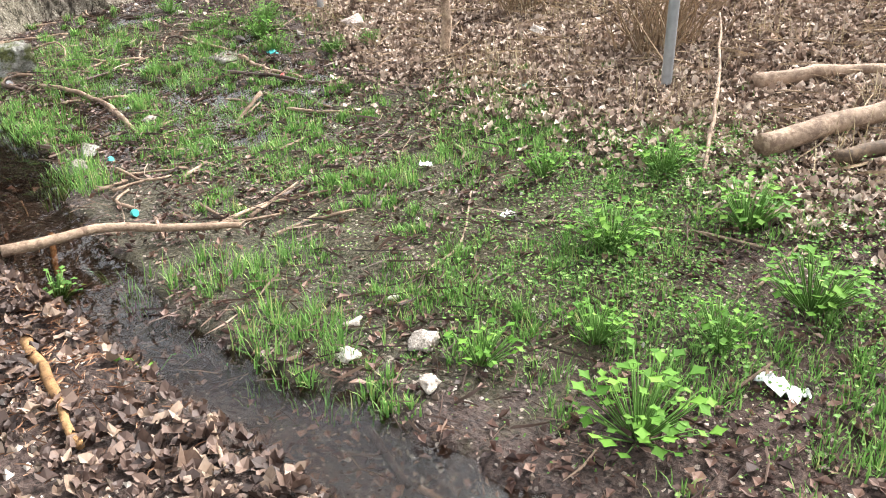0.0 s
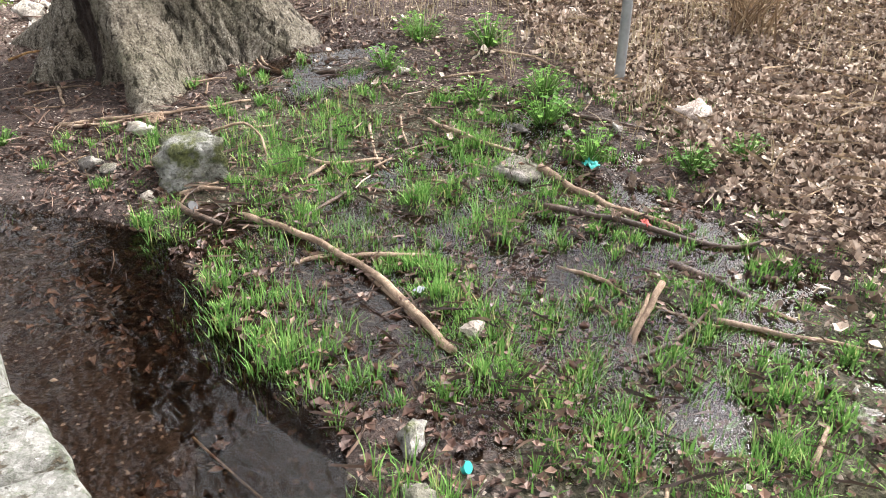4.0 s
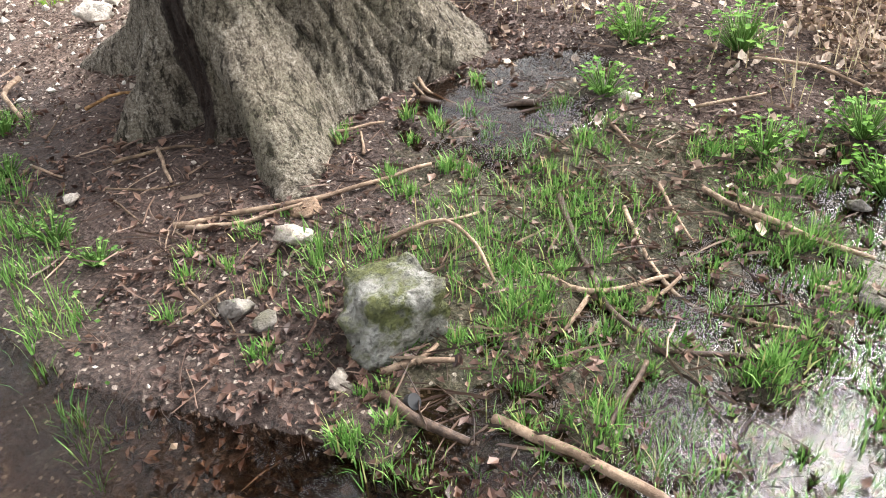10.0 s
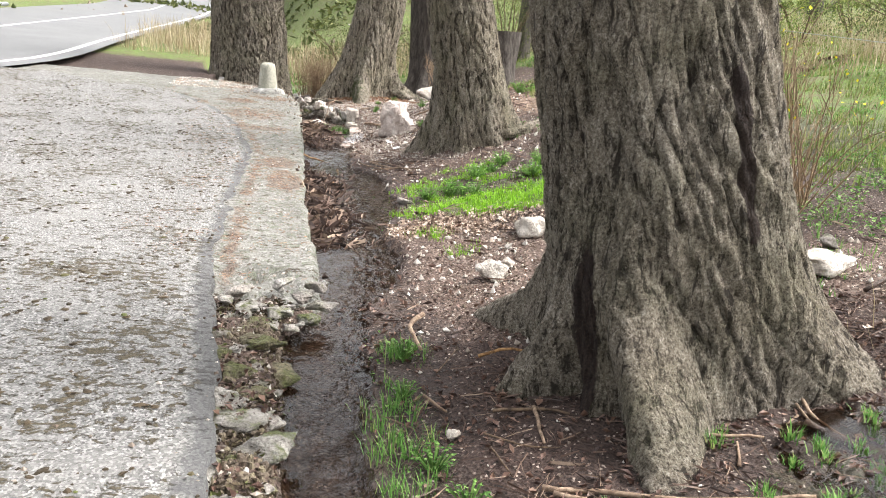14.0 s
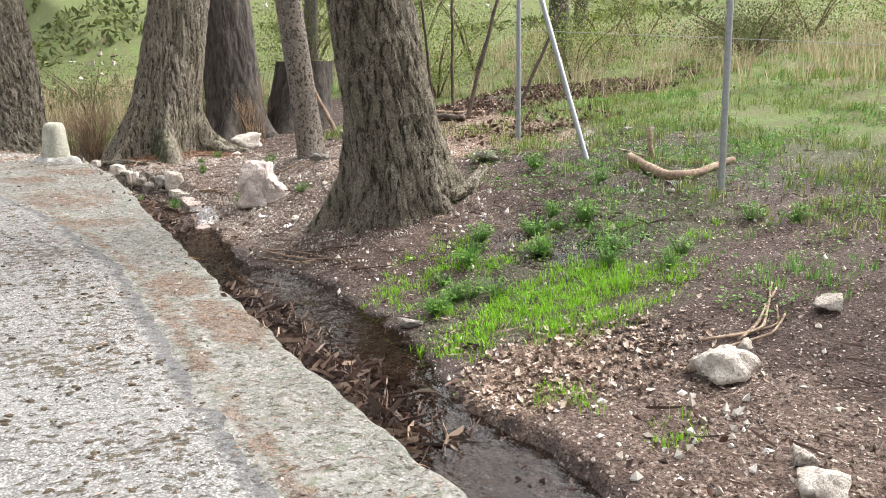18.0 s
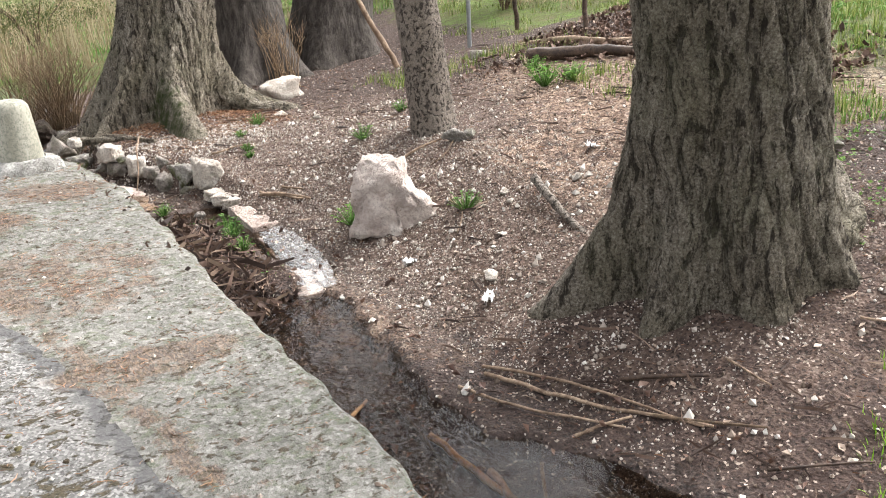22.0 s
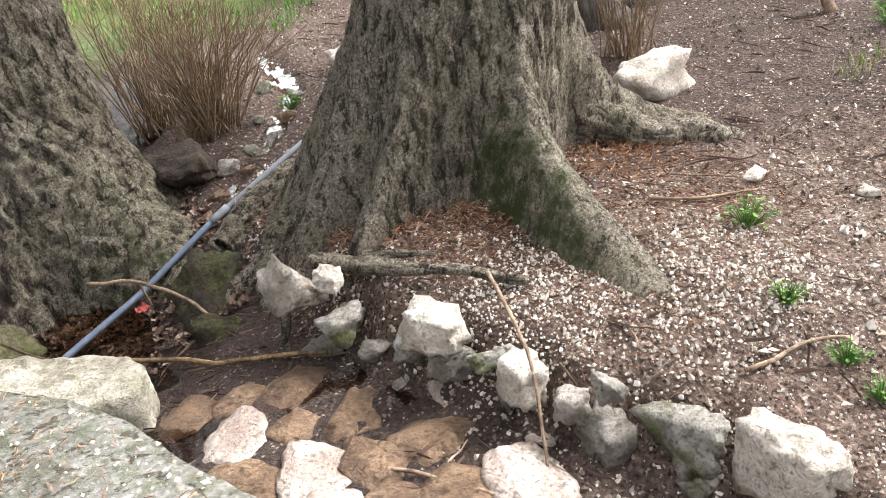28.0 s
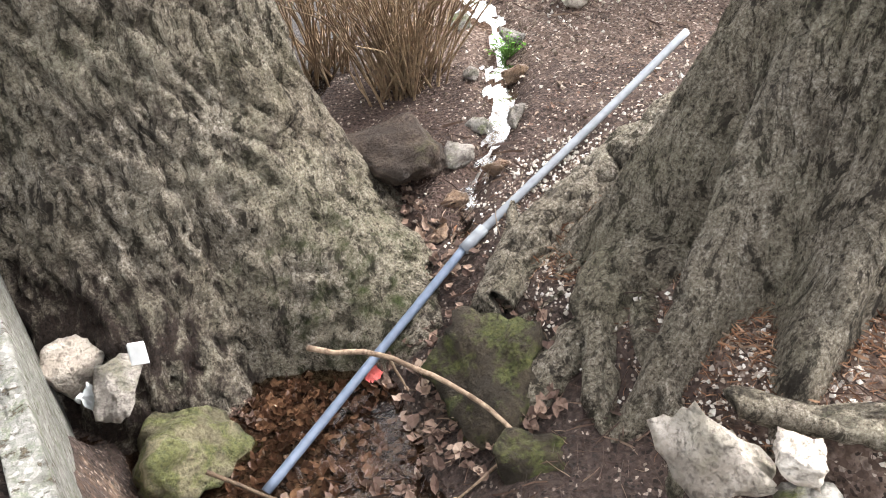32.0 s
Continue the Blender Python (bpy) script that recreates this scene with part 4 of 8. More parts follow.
def ribbon(name, a, b, lift, mat, label, category):
    X = np.column_stack([rx + lx * (a + (b - a) * f) for f in np.linspace(0, 1, 8)])
    Y = np.column_stack([ry + ly * (a + (b - a) * f) for f in np.linspace(0, 1, 8)])
    return tagged(sheet(name, X, Y, pave(X, Y) + 0.03 + lift, mat), label, category, kind="structure")


ribbon("road", -0.35, 6.5, 0.0, ROAD, "grey two-lane country road curving away", "road")
ribbon("road_line", 0.0, 0.13, 0.006, PAINT, "white painted line along the road's edge", "road marking")
ribbon("road_line", 3.1, 3.22, 0.006, PAINT, "white painted line in the middle of the road", "road marking")

# ---- trees ----
def trunk_mesh(x, y, r, height, roots, lean=(0, 0), seed=0, around=200, up=170, bark=0.034, foot=0.6, cover=None, waist=1.4, mat=None, name="trunk", parent=None, ring=3.2):
    """A furrowed trunk. roots: (angle in degrees, reach, half-width in degrees, height, length along the ground)."""
    a = np.linspace(0, 2 * np.pi, around, endpoint=False)
    h = height * np.linspace(0, 1, up) ** 1.7 - foot
    A, H = np.meshgrid(a, h)
    hh = np.maximum(H, -0.1)
    R = r * (1 - 0.045 * np.maximum(H, 0)) + 0.14 * r * np.exp(-np.maximum(hh, 0) / 0.5)
    R = R * (1 + 0.06 * layers(np.cos(A) * 1.3 + seed, np.sin(A) * 1.3, H * 0.5, seed, 3))
    for deg, reach, wide, tall in roots:
        d = (A - radians(deg) + np.pi) % (2 * np.pi) - np.pi
        d = d + 0.25 * grain(H * 2.0, seed, deg) * 0.4
        w = radians(wide) * (0.75 + 0.5 * np.clip(hh, 0, 1.5))
        R = R + reach * np.exp(-((d / w) ** 2)) * np.exp(-np.maximum(hh, 0) / tall)
    px, py = R * np.cos(A), R * np.sin(A)
    warp = 0.35 * layers(px * 2, py * 2, H * 1.2, seed + 3, 2)
    twist = 0.5 * H
    cx, cy = px * np.cos(twist) - py * np.sin(twist), px * np.sin(twist) + py * np.cos(twist)
    crack = np.abs(layers(cx * 15 + warp * 4, cy * 15 + warp * 4, H * ring + warp, seed + 7, 2, 0.5))
    small = np.abs(layers(px * 27 + warp * 3, py * 27, H * ring * 2.2, seed + 13, 2, 0.5))
    furrow = np.clip(crack * 3.6, 0, 1) * 0.68 + np.clip(small * 3.0, 0, 1) * 0.32
    plate = layers(px * 34, py * 34, H * 16, seed + 17, 2)
    R = R + bark * (furrow - 0.6) + bark * 0.2 * plate + 0.6 * bark * layers(px * 5, py * 5, H * 1.2, seed + 19, 2)
    X = x + R * np.cos(A) + lean[0] * np.maximum(H, -0.2)
    Y = y + R * np.sin(A) + lean[1] * np.maximum(H, -0.2)
    base = float(ground(np.array(x), np.array(y)))
    low = np.minimum(ground(X, Y), base) - base
    Z = base + H + np.where(H < 0.5, low * np.clip((0.5 - H) / 0.5, 0, 1), 0)
    n = around
    k = np.arange(up * n).reshape(up, n)
    f = np.stack([k[:-1], np.roll(k[:-1], -1, 1), np.roll(k[1:], -1, 1), k[1:]], -1).reshape(-1, 4)
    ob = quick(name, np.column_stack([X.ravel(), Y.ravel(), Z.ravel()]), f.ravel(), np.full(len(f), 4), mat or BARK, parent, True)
    c = np.zeros((up * n, 3))
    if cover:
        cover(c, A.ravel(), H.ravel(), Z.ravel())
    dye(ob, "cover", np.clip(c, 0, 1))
    # On bark, damp holds furrow depth, which darkens the colour like shade.
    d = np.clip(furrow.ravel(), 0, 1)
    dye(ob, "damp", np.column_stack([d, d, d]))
    return ob, base


def limbs(x, y, z, r, parent, mat, seed, lean=(0, 0), count=5):
    """Bare limbs that spread from the head of a trunk, with twigs at their ends."""
    g = np.random.default_rng(seed)
    for k in range(count):
        a = k * 2 * np.pi / count + g.uniform(-0.4, 0.4)
        out, rise = g.uniform(1.2, 2.6), g.uniform(1.2, 2.6)
        p = [(x, y, z - 0.3), (x + 0.4 * out * np.cos(a), y + 0.4 * out * np.sin(a), z + 0.5 * rise), (x + out * np.cos(a), y + out * np.sin(a), z + rise)]
        V, F = tube(p, (r * 0.5, r * 0.3, r * 0.1), 8, seed=k)
        limb = shape("limb", V, F, mat, parent)
        for _ in range(6):
            q = np.array(p[1]) + (np.array(p[2]) - p[1]) * g.uniform(0, 1)
            e = q + g.normal(size=3) * (0.5, 0.5, 0.35) + (0, 0, 0.25)
            v, f = tube([q, (q + e) / 2 + g.normal(size=3) * 0.06, e], (0.02, 0.012, 0.004), 4, seed=k)
            shape("twig", v, f, mat, limb)


def tree(x, y, r, roots, label, lean=(0, 0), seed=0, height=5.2, mat=None, crown=True, **more):
    ob = new("tree")
    t, base = trunk_mesh(x, y, r, height + 0.6, roots, lean, seed, mat=mat, parent=ob, **more)
    if crown:
        limbs(x + lean[0] * height, y + lean[1] * height, base + height - 0.1, r * 0.75, ob, mat or BARK, seed, lean)
    return tagged(ob, label, "tree", "old trees along the stream")


def first_cover(c, A, H, Z):
    near = lambda deg, w: np.exp(-(((A - radians(deg) + np.pi) % (2 * np.pi) - np.pi) / radians(w)) ** 2)
    c[:, 0] = np.maximum(0.95 * near(212, 7) * np.clip((0.75 - H) / 0.2, 0, 1) * np.clip((H + 0.1) / 0.1, 0, 1), 1.0 * near(284, 5) * np.clip((1.55 - H) / 0.2, 0, 1) * np.clip((H - 0.55) / 0.3, 0, 1))
    c[:, 1] = 0.5 * np.clip((0.45 - H) / 0.5, 0, 1) * near(210, 60)
    c[:, 2] = 0.36 * np.clip((H - 1.0) / 0.4, 0, 1)


def fourth_cover(c, A, H, Z):
    near = lambda deg, w: np.exp(-(((A - radians(deg) + np.pi) % (2 * np.pi) - np.pi) / radians(w)) ** 2)
    c[:, 1] = 0.7 * near(252, 18) * np.clip((0.85 - H) / 0.5, 0, 1)


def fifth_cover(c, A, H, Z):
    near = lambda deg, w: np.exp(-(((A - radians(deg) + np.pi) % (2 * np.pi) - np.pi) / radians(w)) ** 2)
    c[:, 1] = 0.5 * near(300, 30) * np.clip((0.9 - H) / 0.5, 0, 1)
    # Darker bark all over, plus painted shade low down above the hollow.
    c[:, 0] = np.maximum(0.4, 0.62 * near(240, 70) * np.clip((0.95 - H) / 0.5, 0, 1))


tree(2.97, 8.5, 0.54, [(235, 0.66, 14, 0.4), (214, 0.2, 12, 0.3), (192, 0.36, 15, 0.36), (127, 0.62, 16, 0.26), (338, 0.36, 26, 0.4), (305, 0.16, 18, 0.5), (20, 0.3, 20, 0.4), (80, 0.3, 20, 0.4)], "old grey tree with furrowed bark, dark sap stains and spreading roots", (-0.2, 0.03), 3, cover=first_cover, around=360, up=215)
tree(3.66, 15.27, 0.43, [(232, 0.14, 20, 0.3), (190, 0.25, 15, 0.28), (148, 0.62, 16, 0.3), (280, 0.14, 16, 0.3), (330, 0.3, 16, 0.25), (60, 0.3, 25, 0.3)], "leaning grey tree with deeply furrowed bark on the bank", (-0.21, -0.04), 9, around=260, up=180)
tree(3.97, 18.42, 0.172, [(250, 0.06, 40, 0.2)], "slim young tree with smooth grey bark", (-0.12, -0.01), 14, mat=SMOOTH_BARK, around=90, up=110, bark=0.008, height=5)
tree(2.88, 22.34, 0.54, [(265, 1.08, 12, 0.3), (214, 0.46, 10, 0.38), (182, 0.6, 9, 0.28), (338, 0.95, 12, 0.3), (60, 0.4, 25, 0.4), (150, 0.45, 18, 0.35)], "massive old tree with mossy buttress roots behind a stone edging", (0.22, 0.05), 21, cover=fourth_cover, around=400, up=225, bark=0.038)
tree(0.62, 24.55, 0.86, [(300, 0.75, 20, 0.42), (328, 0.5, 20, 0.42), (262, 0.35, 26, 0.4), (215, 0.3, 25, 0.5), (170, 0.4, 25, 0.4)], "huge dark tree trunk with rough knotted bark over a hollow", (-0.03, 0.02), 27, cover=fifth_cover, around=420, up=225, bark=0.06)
tree(4.85, 24.3, 0.55, [(240, 0.45, 18, 0.3), (300, 0.5, 25, 0.4), (200, 0.3, 20, 0.3)], "blackened hollow tree trunk beyond the path", (-0.04, 0.05), 33, mat=DARK_BARK, around=140, up=110)
tree(6.1, 24.4, 0.6, [(240, 0.3, 30, 0.4), (300, 0.3, 30, 0.4)], "broad burnt stump beside a dark trunk", (0.2, 0.0), 37, mat=DARK_BARK, around=120, up=60, height=1.3, crown=False)


# ---- bollard ----
def bollard(x, y, z):
    ob = new("bollard")
    g = np.random.default_rng(3)
    prof = [(0.0, 0.5), (0.05, 0.498), (0.09, 0.485), (0.118, 0.455), (0.128, 0.41), (0.165, 0.02), (0.168, -0.08)]
    n = 40
    V, F = [], []
    for r, h in prof[1:]:
        for k in range(n):
            a = 2 * np.pi * k / n
            q = r * (1 + 0.025 * noise.noise(Vector((math.cos(a) * 2, math.sin(a) * 2, h * 5))))
            V.append((q * math.cos(a), q * math.sin(a), h))
    for i in range(len(prof) - 2):
        for k in range(n):
            V_ = (k + 1) % n
            F.append((i * n + V_, i * n + k, (i + 1) * n + k, (i + 1) * n + V_))
    V.append((0, 0, 0.5))
    F += [(k, (k + 1) % n, len(V) - 1) for k in range(n)]
    shaft = shape("shaft", V, F, BOLLARD, ob)
    V, F = [], []
    for i, (r, h) in enumerate(((0.17, 0.075), (0.23, 0.06), (0.27, 0.03), (0.29, -0.05))):
        for k in range(n):
            a = 2 * np.pi * k / n
            q = r * (1 + (0.03 + 0.05 * i) * noise.noise(Vector((math.cos(a) * 2.5, math.sin(a) * 2.5, 4.0 + h))))
            V.append((q * math.cos(a), q * math.sin(a), h + 0.01 * noise.noise(Vector((math.cos(a) * 5, math.sin(a) * 5, i)))))
    for i in range(3):
        for k in range(n):
            F.append((i * n + (k + 1) % n, i * n + k, (i + 1) * n + k, (i + 1) * n + (k + 1) % n))
    shape("mortar_collar", V, F, MORTAR, ob)
    ob.location = (x, y, z)
    return tagged(ob, "tapered pale concrete bollard with a rounded top", "bollard")


def bollard_look(n, b):
    up = n.stretched((1, 1, 0.3))
    col = n.ramp(n.noise(12, 5, 0.6, up), (0.3, (0.24, 0.23, 0.18)), (0.6, (0.4, 0.385, 0.32)), (0.8, (0.52, 0.5, 0.43)))
    col = n.mix(n.ramp(n.noise(50, 5, 0.7), (0.48, 0.0), (0.6, 0.7)), col, (0.17, 0.175, 0.14))
    n.link(col, b.inputs["Base Color"])
    n.bump(b, n.noise(80, 4), 0.5, 0.004)


BOLLARD = material("bollard_concrete", bollard_look, 0.85)
MORTAR = material("pebbly_mortar", stone_look((0.5, 0.49, 0.46), (0.2, 0.19, 0.17), 0))
bollard(1.0, 19.45, float(pave(1.0, 19.45)) - 0.02)


# ---- steel fence posts ----
def post(x, y, top, label="", name="fence_post", r=0.028):
    z = float(ground(x, y)) - 0.1
    V, F = tube([(x, y, z), ((x + top[0]) / 2, (y + top[1]) / 2, (z + top[2]) / 2), top], (r, r), 12, 0)
    ob = shape(name, V, F, STEEL)
    return tagged(ob, label or "grey galvanised steel fence post", "fence post", "fence posts")


post(4.52, 6.15, (4.5, 6.2, 2.6))
post(4.46, 2.8, (4.49, 2.86, 2.5))
post(5.46, 9.9, (5.5, 9.95, 2.9))
post(5.45, 12.95, (5.45, 12.98, 3.0))
post(5.52, 14.7, (5.7, 16.0, 2.9), "slanting steel brace of a fence post")
post(5.72, 16.2, (5.74, 16.25, 3.1))
post(6.55, 21.3, (6.55, 21.3, 2.8))


# ---- stones: boulders, edging, channel floor, rubble ----
def block(points, z0, z1, mat, label, name, category="stone", seed=0, group="", cuts=3, rough=0.012):
    """A flat-topped stone or concrete block from its outline: rings from the middle out, over the rounded edge and down."""
    P = np.asarray(points + points[:1], float)
    t = np.r_[0, np.cumsum(np.linalg.norm(np.diff(P, axis=0), axis=1))]
    n = 24 * cuts
    at = np.linspace(0, t[-1], n, endpoint=False)
    rim = np.column_stack([np.interp(at, t, P[:, k]) for k in range(2)])
    mid, soft = rim.mean(0), min(0.02, 0.2 * (z1 - z0))
    rings = [(f, 0.0) for f in np.linspace(0.06, 0.9, 6 * cuts)] + [(0.96, 0.15 * soft), (0.985, 0.5 * soft), (1.0, 1.3 * soft)]
    rings += [(1.0 + 0.02 * f, 1.3 * soft + (z1 - z0 - 1.3 * soft) * f) for f in np.linspace(0.15, 1, 3 * cuts)]
    X = np.array([mid[0] + (rim[:, 0] - mid[0]) * f for f, d in rings])
    Y = np.array([mid[1] + (rim[:, 1] - mid[1]) * f for f, d in rings])
    Z = np.array([np.full(n, z1 - d) for f, d in rings])
    bump = layers(X * 7 + seed, Y * 7, Z * 7, seed, 4, 0.6) * rough * 1.6
    out = np.clip((np.array([f for f, d in rings]) - 0.9) / 0.1, 0, 1)[:, None]
    away = np.hypot(X - mid[0], Y - mid[1]) + 1e-6
    X, Y, Z = X + out * bump * (X - mid[0]) / away, Y + out * bump * (Y - mid[1]) / away, Z + (1 - 0.5 * out) * bump
    k = np.arange(X.size).reshape(X.shape)
    f = np.stack([np.roll(k[:-1], -1, 1), k[:-1], k[1:], np.roll(k[1:], -1, 1)], -1).reshape(-1, 4)
    loops, sizes = list(f.ravel()) + list(k[0]), [4] * len(f) + [n]
    ob = quick(name, np.column_stack([X.ravel(), Y.ravel(), Z.ravel()]), loops, sizes, mat, None, True)
    return tagged(ob, label, category, group)


def standing_boulder(x, y, turn):
    """A tall block with a lower shoulder broken off on one side."""
    bm = bmesh.new()
    main = [(-0.27, -0.15, 0), (-0.27, 0.15, 0), (0.1, -0.17, 0), (0.1, 0.16, 0), (-0.22, -0.12, 0.4), (-0.18, -0.06, 0.52), (-0.16, 0.1, 0.53), (0.07, -0.05, 0.52), (0.09, 0.08, 0.5), (0.05, -0.15, 0.36)]
    wedge = [(-0.12, -0.17, 0), (-0.12, 0.15, 0), (0.28, -0.11, 0), (0.28, 0.1, 0), (0.31, 0.02, 0.15), (0.3, -0.07, 0.12), (0.06, -0.15, 0.38), (0.06, 0.1, 0.4), (0.18, -0.1, 0.29)]
    for seed, pts in ((1, main), (2, wedge)):
        part_bm = bmesh.new()
        for q in pts:
            part_bm.verts.new(q)
        bmesh.ops.convex_hull(part_bm, input=part_bm.verts[:])
        bmesh.ops.delete(part_bm, geom=[v for v in part_bm.verts if not v.link_faces], context="VERTS")
        bmesh.ops.subdivide_edges(part_bm, edges=part_bm.edges[:], cuts=9, use_grid_fill=True, smooth=0.0)
        for v in part_bm.verts:
            q = v.co * 9 + Vector((seed * 7.0, 0, 0))
            v.co += v.normal * (noise.noise(q * 0.7) * 0.05 + noise.noise(q * 2.2) * 0.026 + noise.noise(q * 6) * 0.012)
        me = bpy.data.meshes.new("tmp")
        part_bm.to_mesh(me)
        part_bm.free()
        bm.from_mesh(me)
        bpy.data.meshes.remove(me)
    ob = part("boulder", bm, BOULDER_STONE, None, smooth=True)
    ob.matrix_basis = pose(x, y, float(ground(x, y)) - 0.06, 0, 0, turn)
    return tagged(ob, "large upright pinkish limestone boulder on the path's edge", "boulder", "boulders")


SLAB_STONE = material("cream_limestone", stone_look((0.62, 0.58, 0.49), (0.36, 0.32, 0.245), 0.5, 0.53))
MOSSIER_STONE = material("yellow_green_mossy_stone", stone_look((0.22, 0.19, 0.12), (0.08, 0.07, 0.042), 0.8, 0.46))
LICHEN_STONE = material("lichened_mossy_stone", stone_look((0.5, 0.49, 0.46), (0.09, 0.085, 0.06), 1.0, 0.44))
standing_boulder(2.96, 17.5, -42)
stone(4.38, 22.2, (0.78, 0.5, 0.46), PALE_STONE, -25, 6, 0.3, label="white limestone rock against the tree's root", name="boulder", cuts=4, group="boulders")
stone(2.28, 6.64, (0.37, 0.3, 0.3), LICHEN_STONE, -8, 23, 0.22, label="mossy stone block with pale lichen in the wet mud", name="boulder", cuts=5, group="boulders", boxy=True)
stone(3.5, 5.8, (0.29, 0.23, 0.16), GREY_STONE, 20, 14, 0.62, label="grey rounded rock standing in the seep", name="boulder", cuts=4, group="boulders", boxy=True)
stone(4.27, 9.22, (0.44, 0.3, 0.13), PALE_STONE, 25, 28, 0.25, label="flat pale stone slab beside the old tree", cuts=3, boxy=True)
stone(4.45, 5.6, (0.24, 0.2, 0.2), PINK_STONE, 10, 17, 0.3, label="beige rock among dead leaves")
stone(3.42, 24.75, (0.42, 0.34, 0.3), PALE_STONE, 10, 8, 0.3, label="pale rock beside the little waterfall", name="boulder", cuts=3, group="boulders")
stone(0.45, 23.12, (0.64, 0.46, 0.5), MOSSIER_STONE, -10, 5, 0.2, z=-0.38, label="yellow-green mossy rock in the hollow", name="boulder", cuts=4, group="boulders")
stone(0.3, 23.3, (0.34, 0.26, 0.24), GREY_STONE, 30, 12, 0.2, z=-0.08, label="grey broken stone resting against a mossy rock")
stone(0.16, 23.5, (0.26, 0.24, 0.3), PALE_STONE, 20, 15, 0.3, z=-0.05, label="pale stone against the concrete kerb")
stone(0.24, 22.72, (0.26, 0.22, 0.18), PALE_STONE, 70, 19, 0.3, z=-0.25)
block([(0.0, 22.52), (0.36, 22.46), (0.98, 22.04), (1.0, 21.86), (0.92, 21.74), (0.62, 21.8), (0.2, 21.98), (0.0, 22.16)], -0.2, 0.1, SLAB_STONE, "large flat cream limestone slab over the channel", "stone_slab", seed=3, rough=0.011, cuts=5)
block([(0.07, 21.74), (0.16, 21.76), (0.12, 22.43), (0.1, 22.92), (0.05, 24.0), (-0.05, 24.0), (0.01, 22.9), (0.03, 22.4)], -0.3, 0.62, CONCRETE, "whitish concrete kerb wall above the hollow", "kerb", "kerb", seed=5, rough=0.006)

PITTED = material("pitted_limestone", stone_look((0.6, 0.54, 0.48), (0.26, 0.22, 0.18), 0.25))
edging = [
    (1.66, 21.85, 0.27, (0.44, 0.34, 0.34), PITTED), (1.78, 21.66, 0.345, (0.15, 0.14, 0.13), PALE_STONE), (1.79, 21.58, 0.15, (0.32, 0.28, 0.28), MOSSY_STONE), (1.72, 21.74, -0.06, (0.34, 0.24, 0.2), GREY_STONE),
    (1.98, 21.16, 0.27, (0.34, 0.22, 0.23), PALE_STONE), (1.93, 21.27, 0.14, (0.24, 0.2, 0.17), MOSSY_STONE), (1.89, 21.34, -0.06, (0.24, 0.2, 0.18), GREY_STONE), (2.0, 21.08, 0.12, (0.2, 0.18, 0.17), GREY_STONE),
    (2.01, 21.03, -0.05, (0.38, 0.24, 0.23), PINK_STONE), (2.09, 20.87, 0.21, (0.28, 0.24, 0.17), MOSSY_STONE), (2.13, 20.75, 0.18, (0.23, 0.2, 0.25), PALE_STONE), (2.15, 20.68, -0.02, (0.29, 0.22, 0.28), PINK_STONE),
]
edging += [
    (2.26, 20.46, 0.24, (0.19, 0.18, 0.15), MOSSY_STONE), (2.26, 20.45, 0.0, (0.26, 0.22, 0.32), GREY_STONE), (2.37, 20.2, 0.13, (0.5, 0.3, 0.31), MOSSY_STONE), (2.34, 20.21, -0.07, (0.28, 0.22, 0.2), GREY_STONE),
    (2.5, 19.88, 0.19, (0.4, 0.28, 0.34), PALE_STONE), (2.38, 20.1, 0.0, (0.2, 0.18, 0.17), GREY_STONE), (2.45, 19.93, -0.01, (0.16, 0.14, 0.15), PALE_STONE), (2.5, 19.62, 0.05, (0.2, 0.17, 0.16), PINK_STONE), (1.86, 21.45, 0.03, (0.2, 0.17, 0.15), GREY_STONE), (2.1, 20.83, 0.06, (0.17, 0.16, 0.14), MOSSY_STONE), (2.2, 20.56, 0.14, (0.17, 0.16, 0.15), GREY_STONE),
]
words = {PITTED: "pale pitted rock at the end of the channel edging", GREY_STONE: "grey stone of the dry edging along the channel", PALE_STONE: "white limestone on top of the channel edging", PINK_STONE: "pinkish grey stone of the channel edging", MOSSY_STONE: "moss-covered stone of the channel edging"}
for k, (x, y, z, size, m) in enumerate(edging):
    bm = stone_mesh(40 + k, tuple(s * 0.98 for s in size), 3, 0.1, 9, k % 3 == 1)
    ob = part("edging_stone", bm, m, None, smooth=True)
    ob.matrix_basis = pose(x, y, z, 0, 0, 110 + 25 * math.sin(k * 2.3))
    tagged(ob, words[m], "stone", "channel edging stones")

g = np.random.default_rng(8)
for k, (x, y) in enumerate([(1.08, 21.7), (1.3, 21.62), (1.52, 21.56), (1.2, 21.38), (1.42, 21.3), (1.62, 21.22), (1.12, 21.1), (1.34, 21.0), (1.56, 20.92), (1.78, 20.9), (1.26, 20.72), (1.5, 20.62), (1.72, 20.56), (1.95, 20.5), (1.42, 20.32), (1.68, 20.24), (1.9, 20.16), (1.6, 19.96), (1.82, 19.82)]):
    pale = k in (3, 7, 10, 13)
    bm = stone_mesh(80 + k, (0.43, 0.37, 0.12 + 0.02 * pale), 3, 0.05, 18)
    ob = part("channel_stone", bm, PINK_STONE if pale else WET_STONE, None, smooth=True)
    ob.matrix_basis = pose(x, y, float(land(x, y)) + 0.0 + 0.012 * pale, g.uniform(-5, 5), g.uniform(-5, 5), g.uniform(0, 360))
    tagged(ob, "pale flat stone set in the channel" if pale else "wet reddish-brown flat stone on the channel floor", "stone", "channel floor stones")

stone(1.56, 22.7, (0.56, 0.8, 0.62), MOSS_BANK, 8, 11, 0.0, z=-0.46, label="dark mossy earth bank under the root", name="earth_bank", cuts=5, group="")
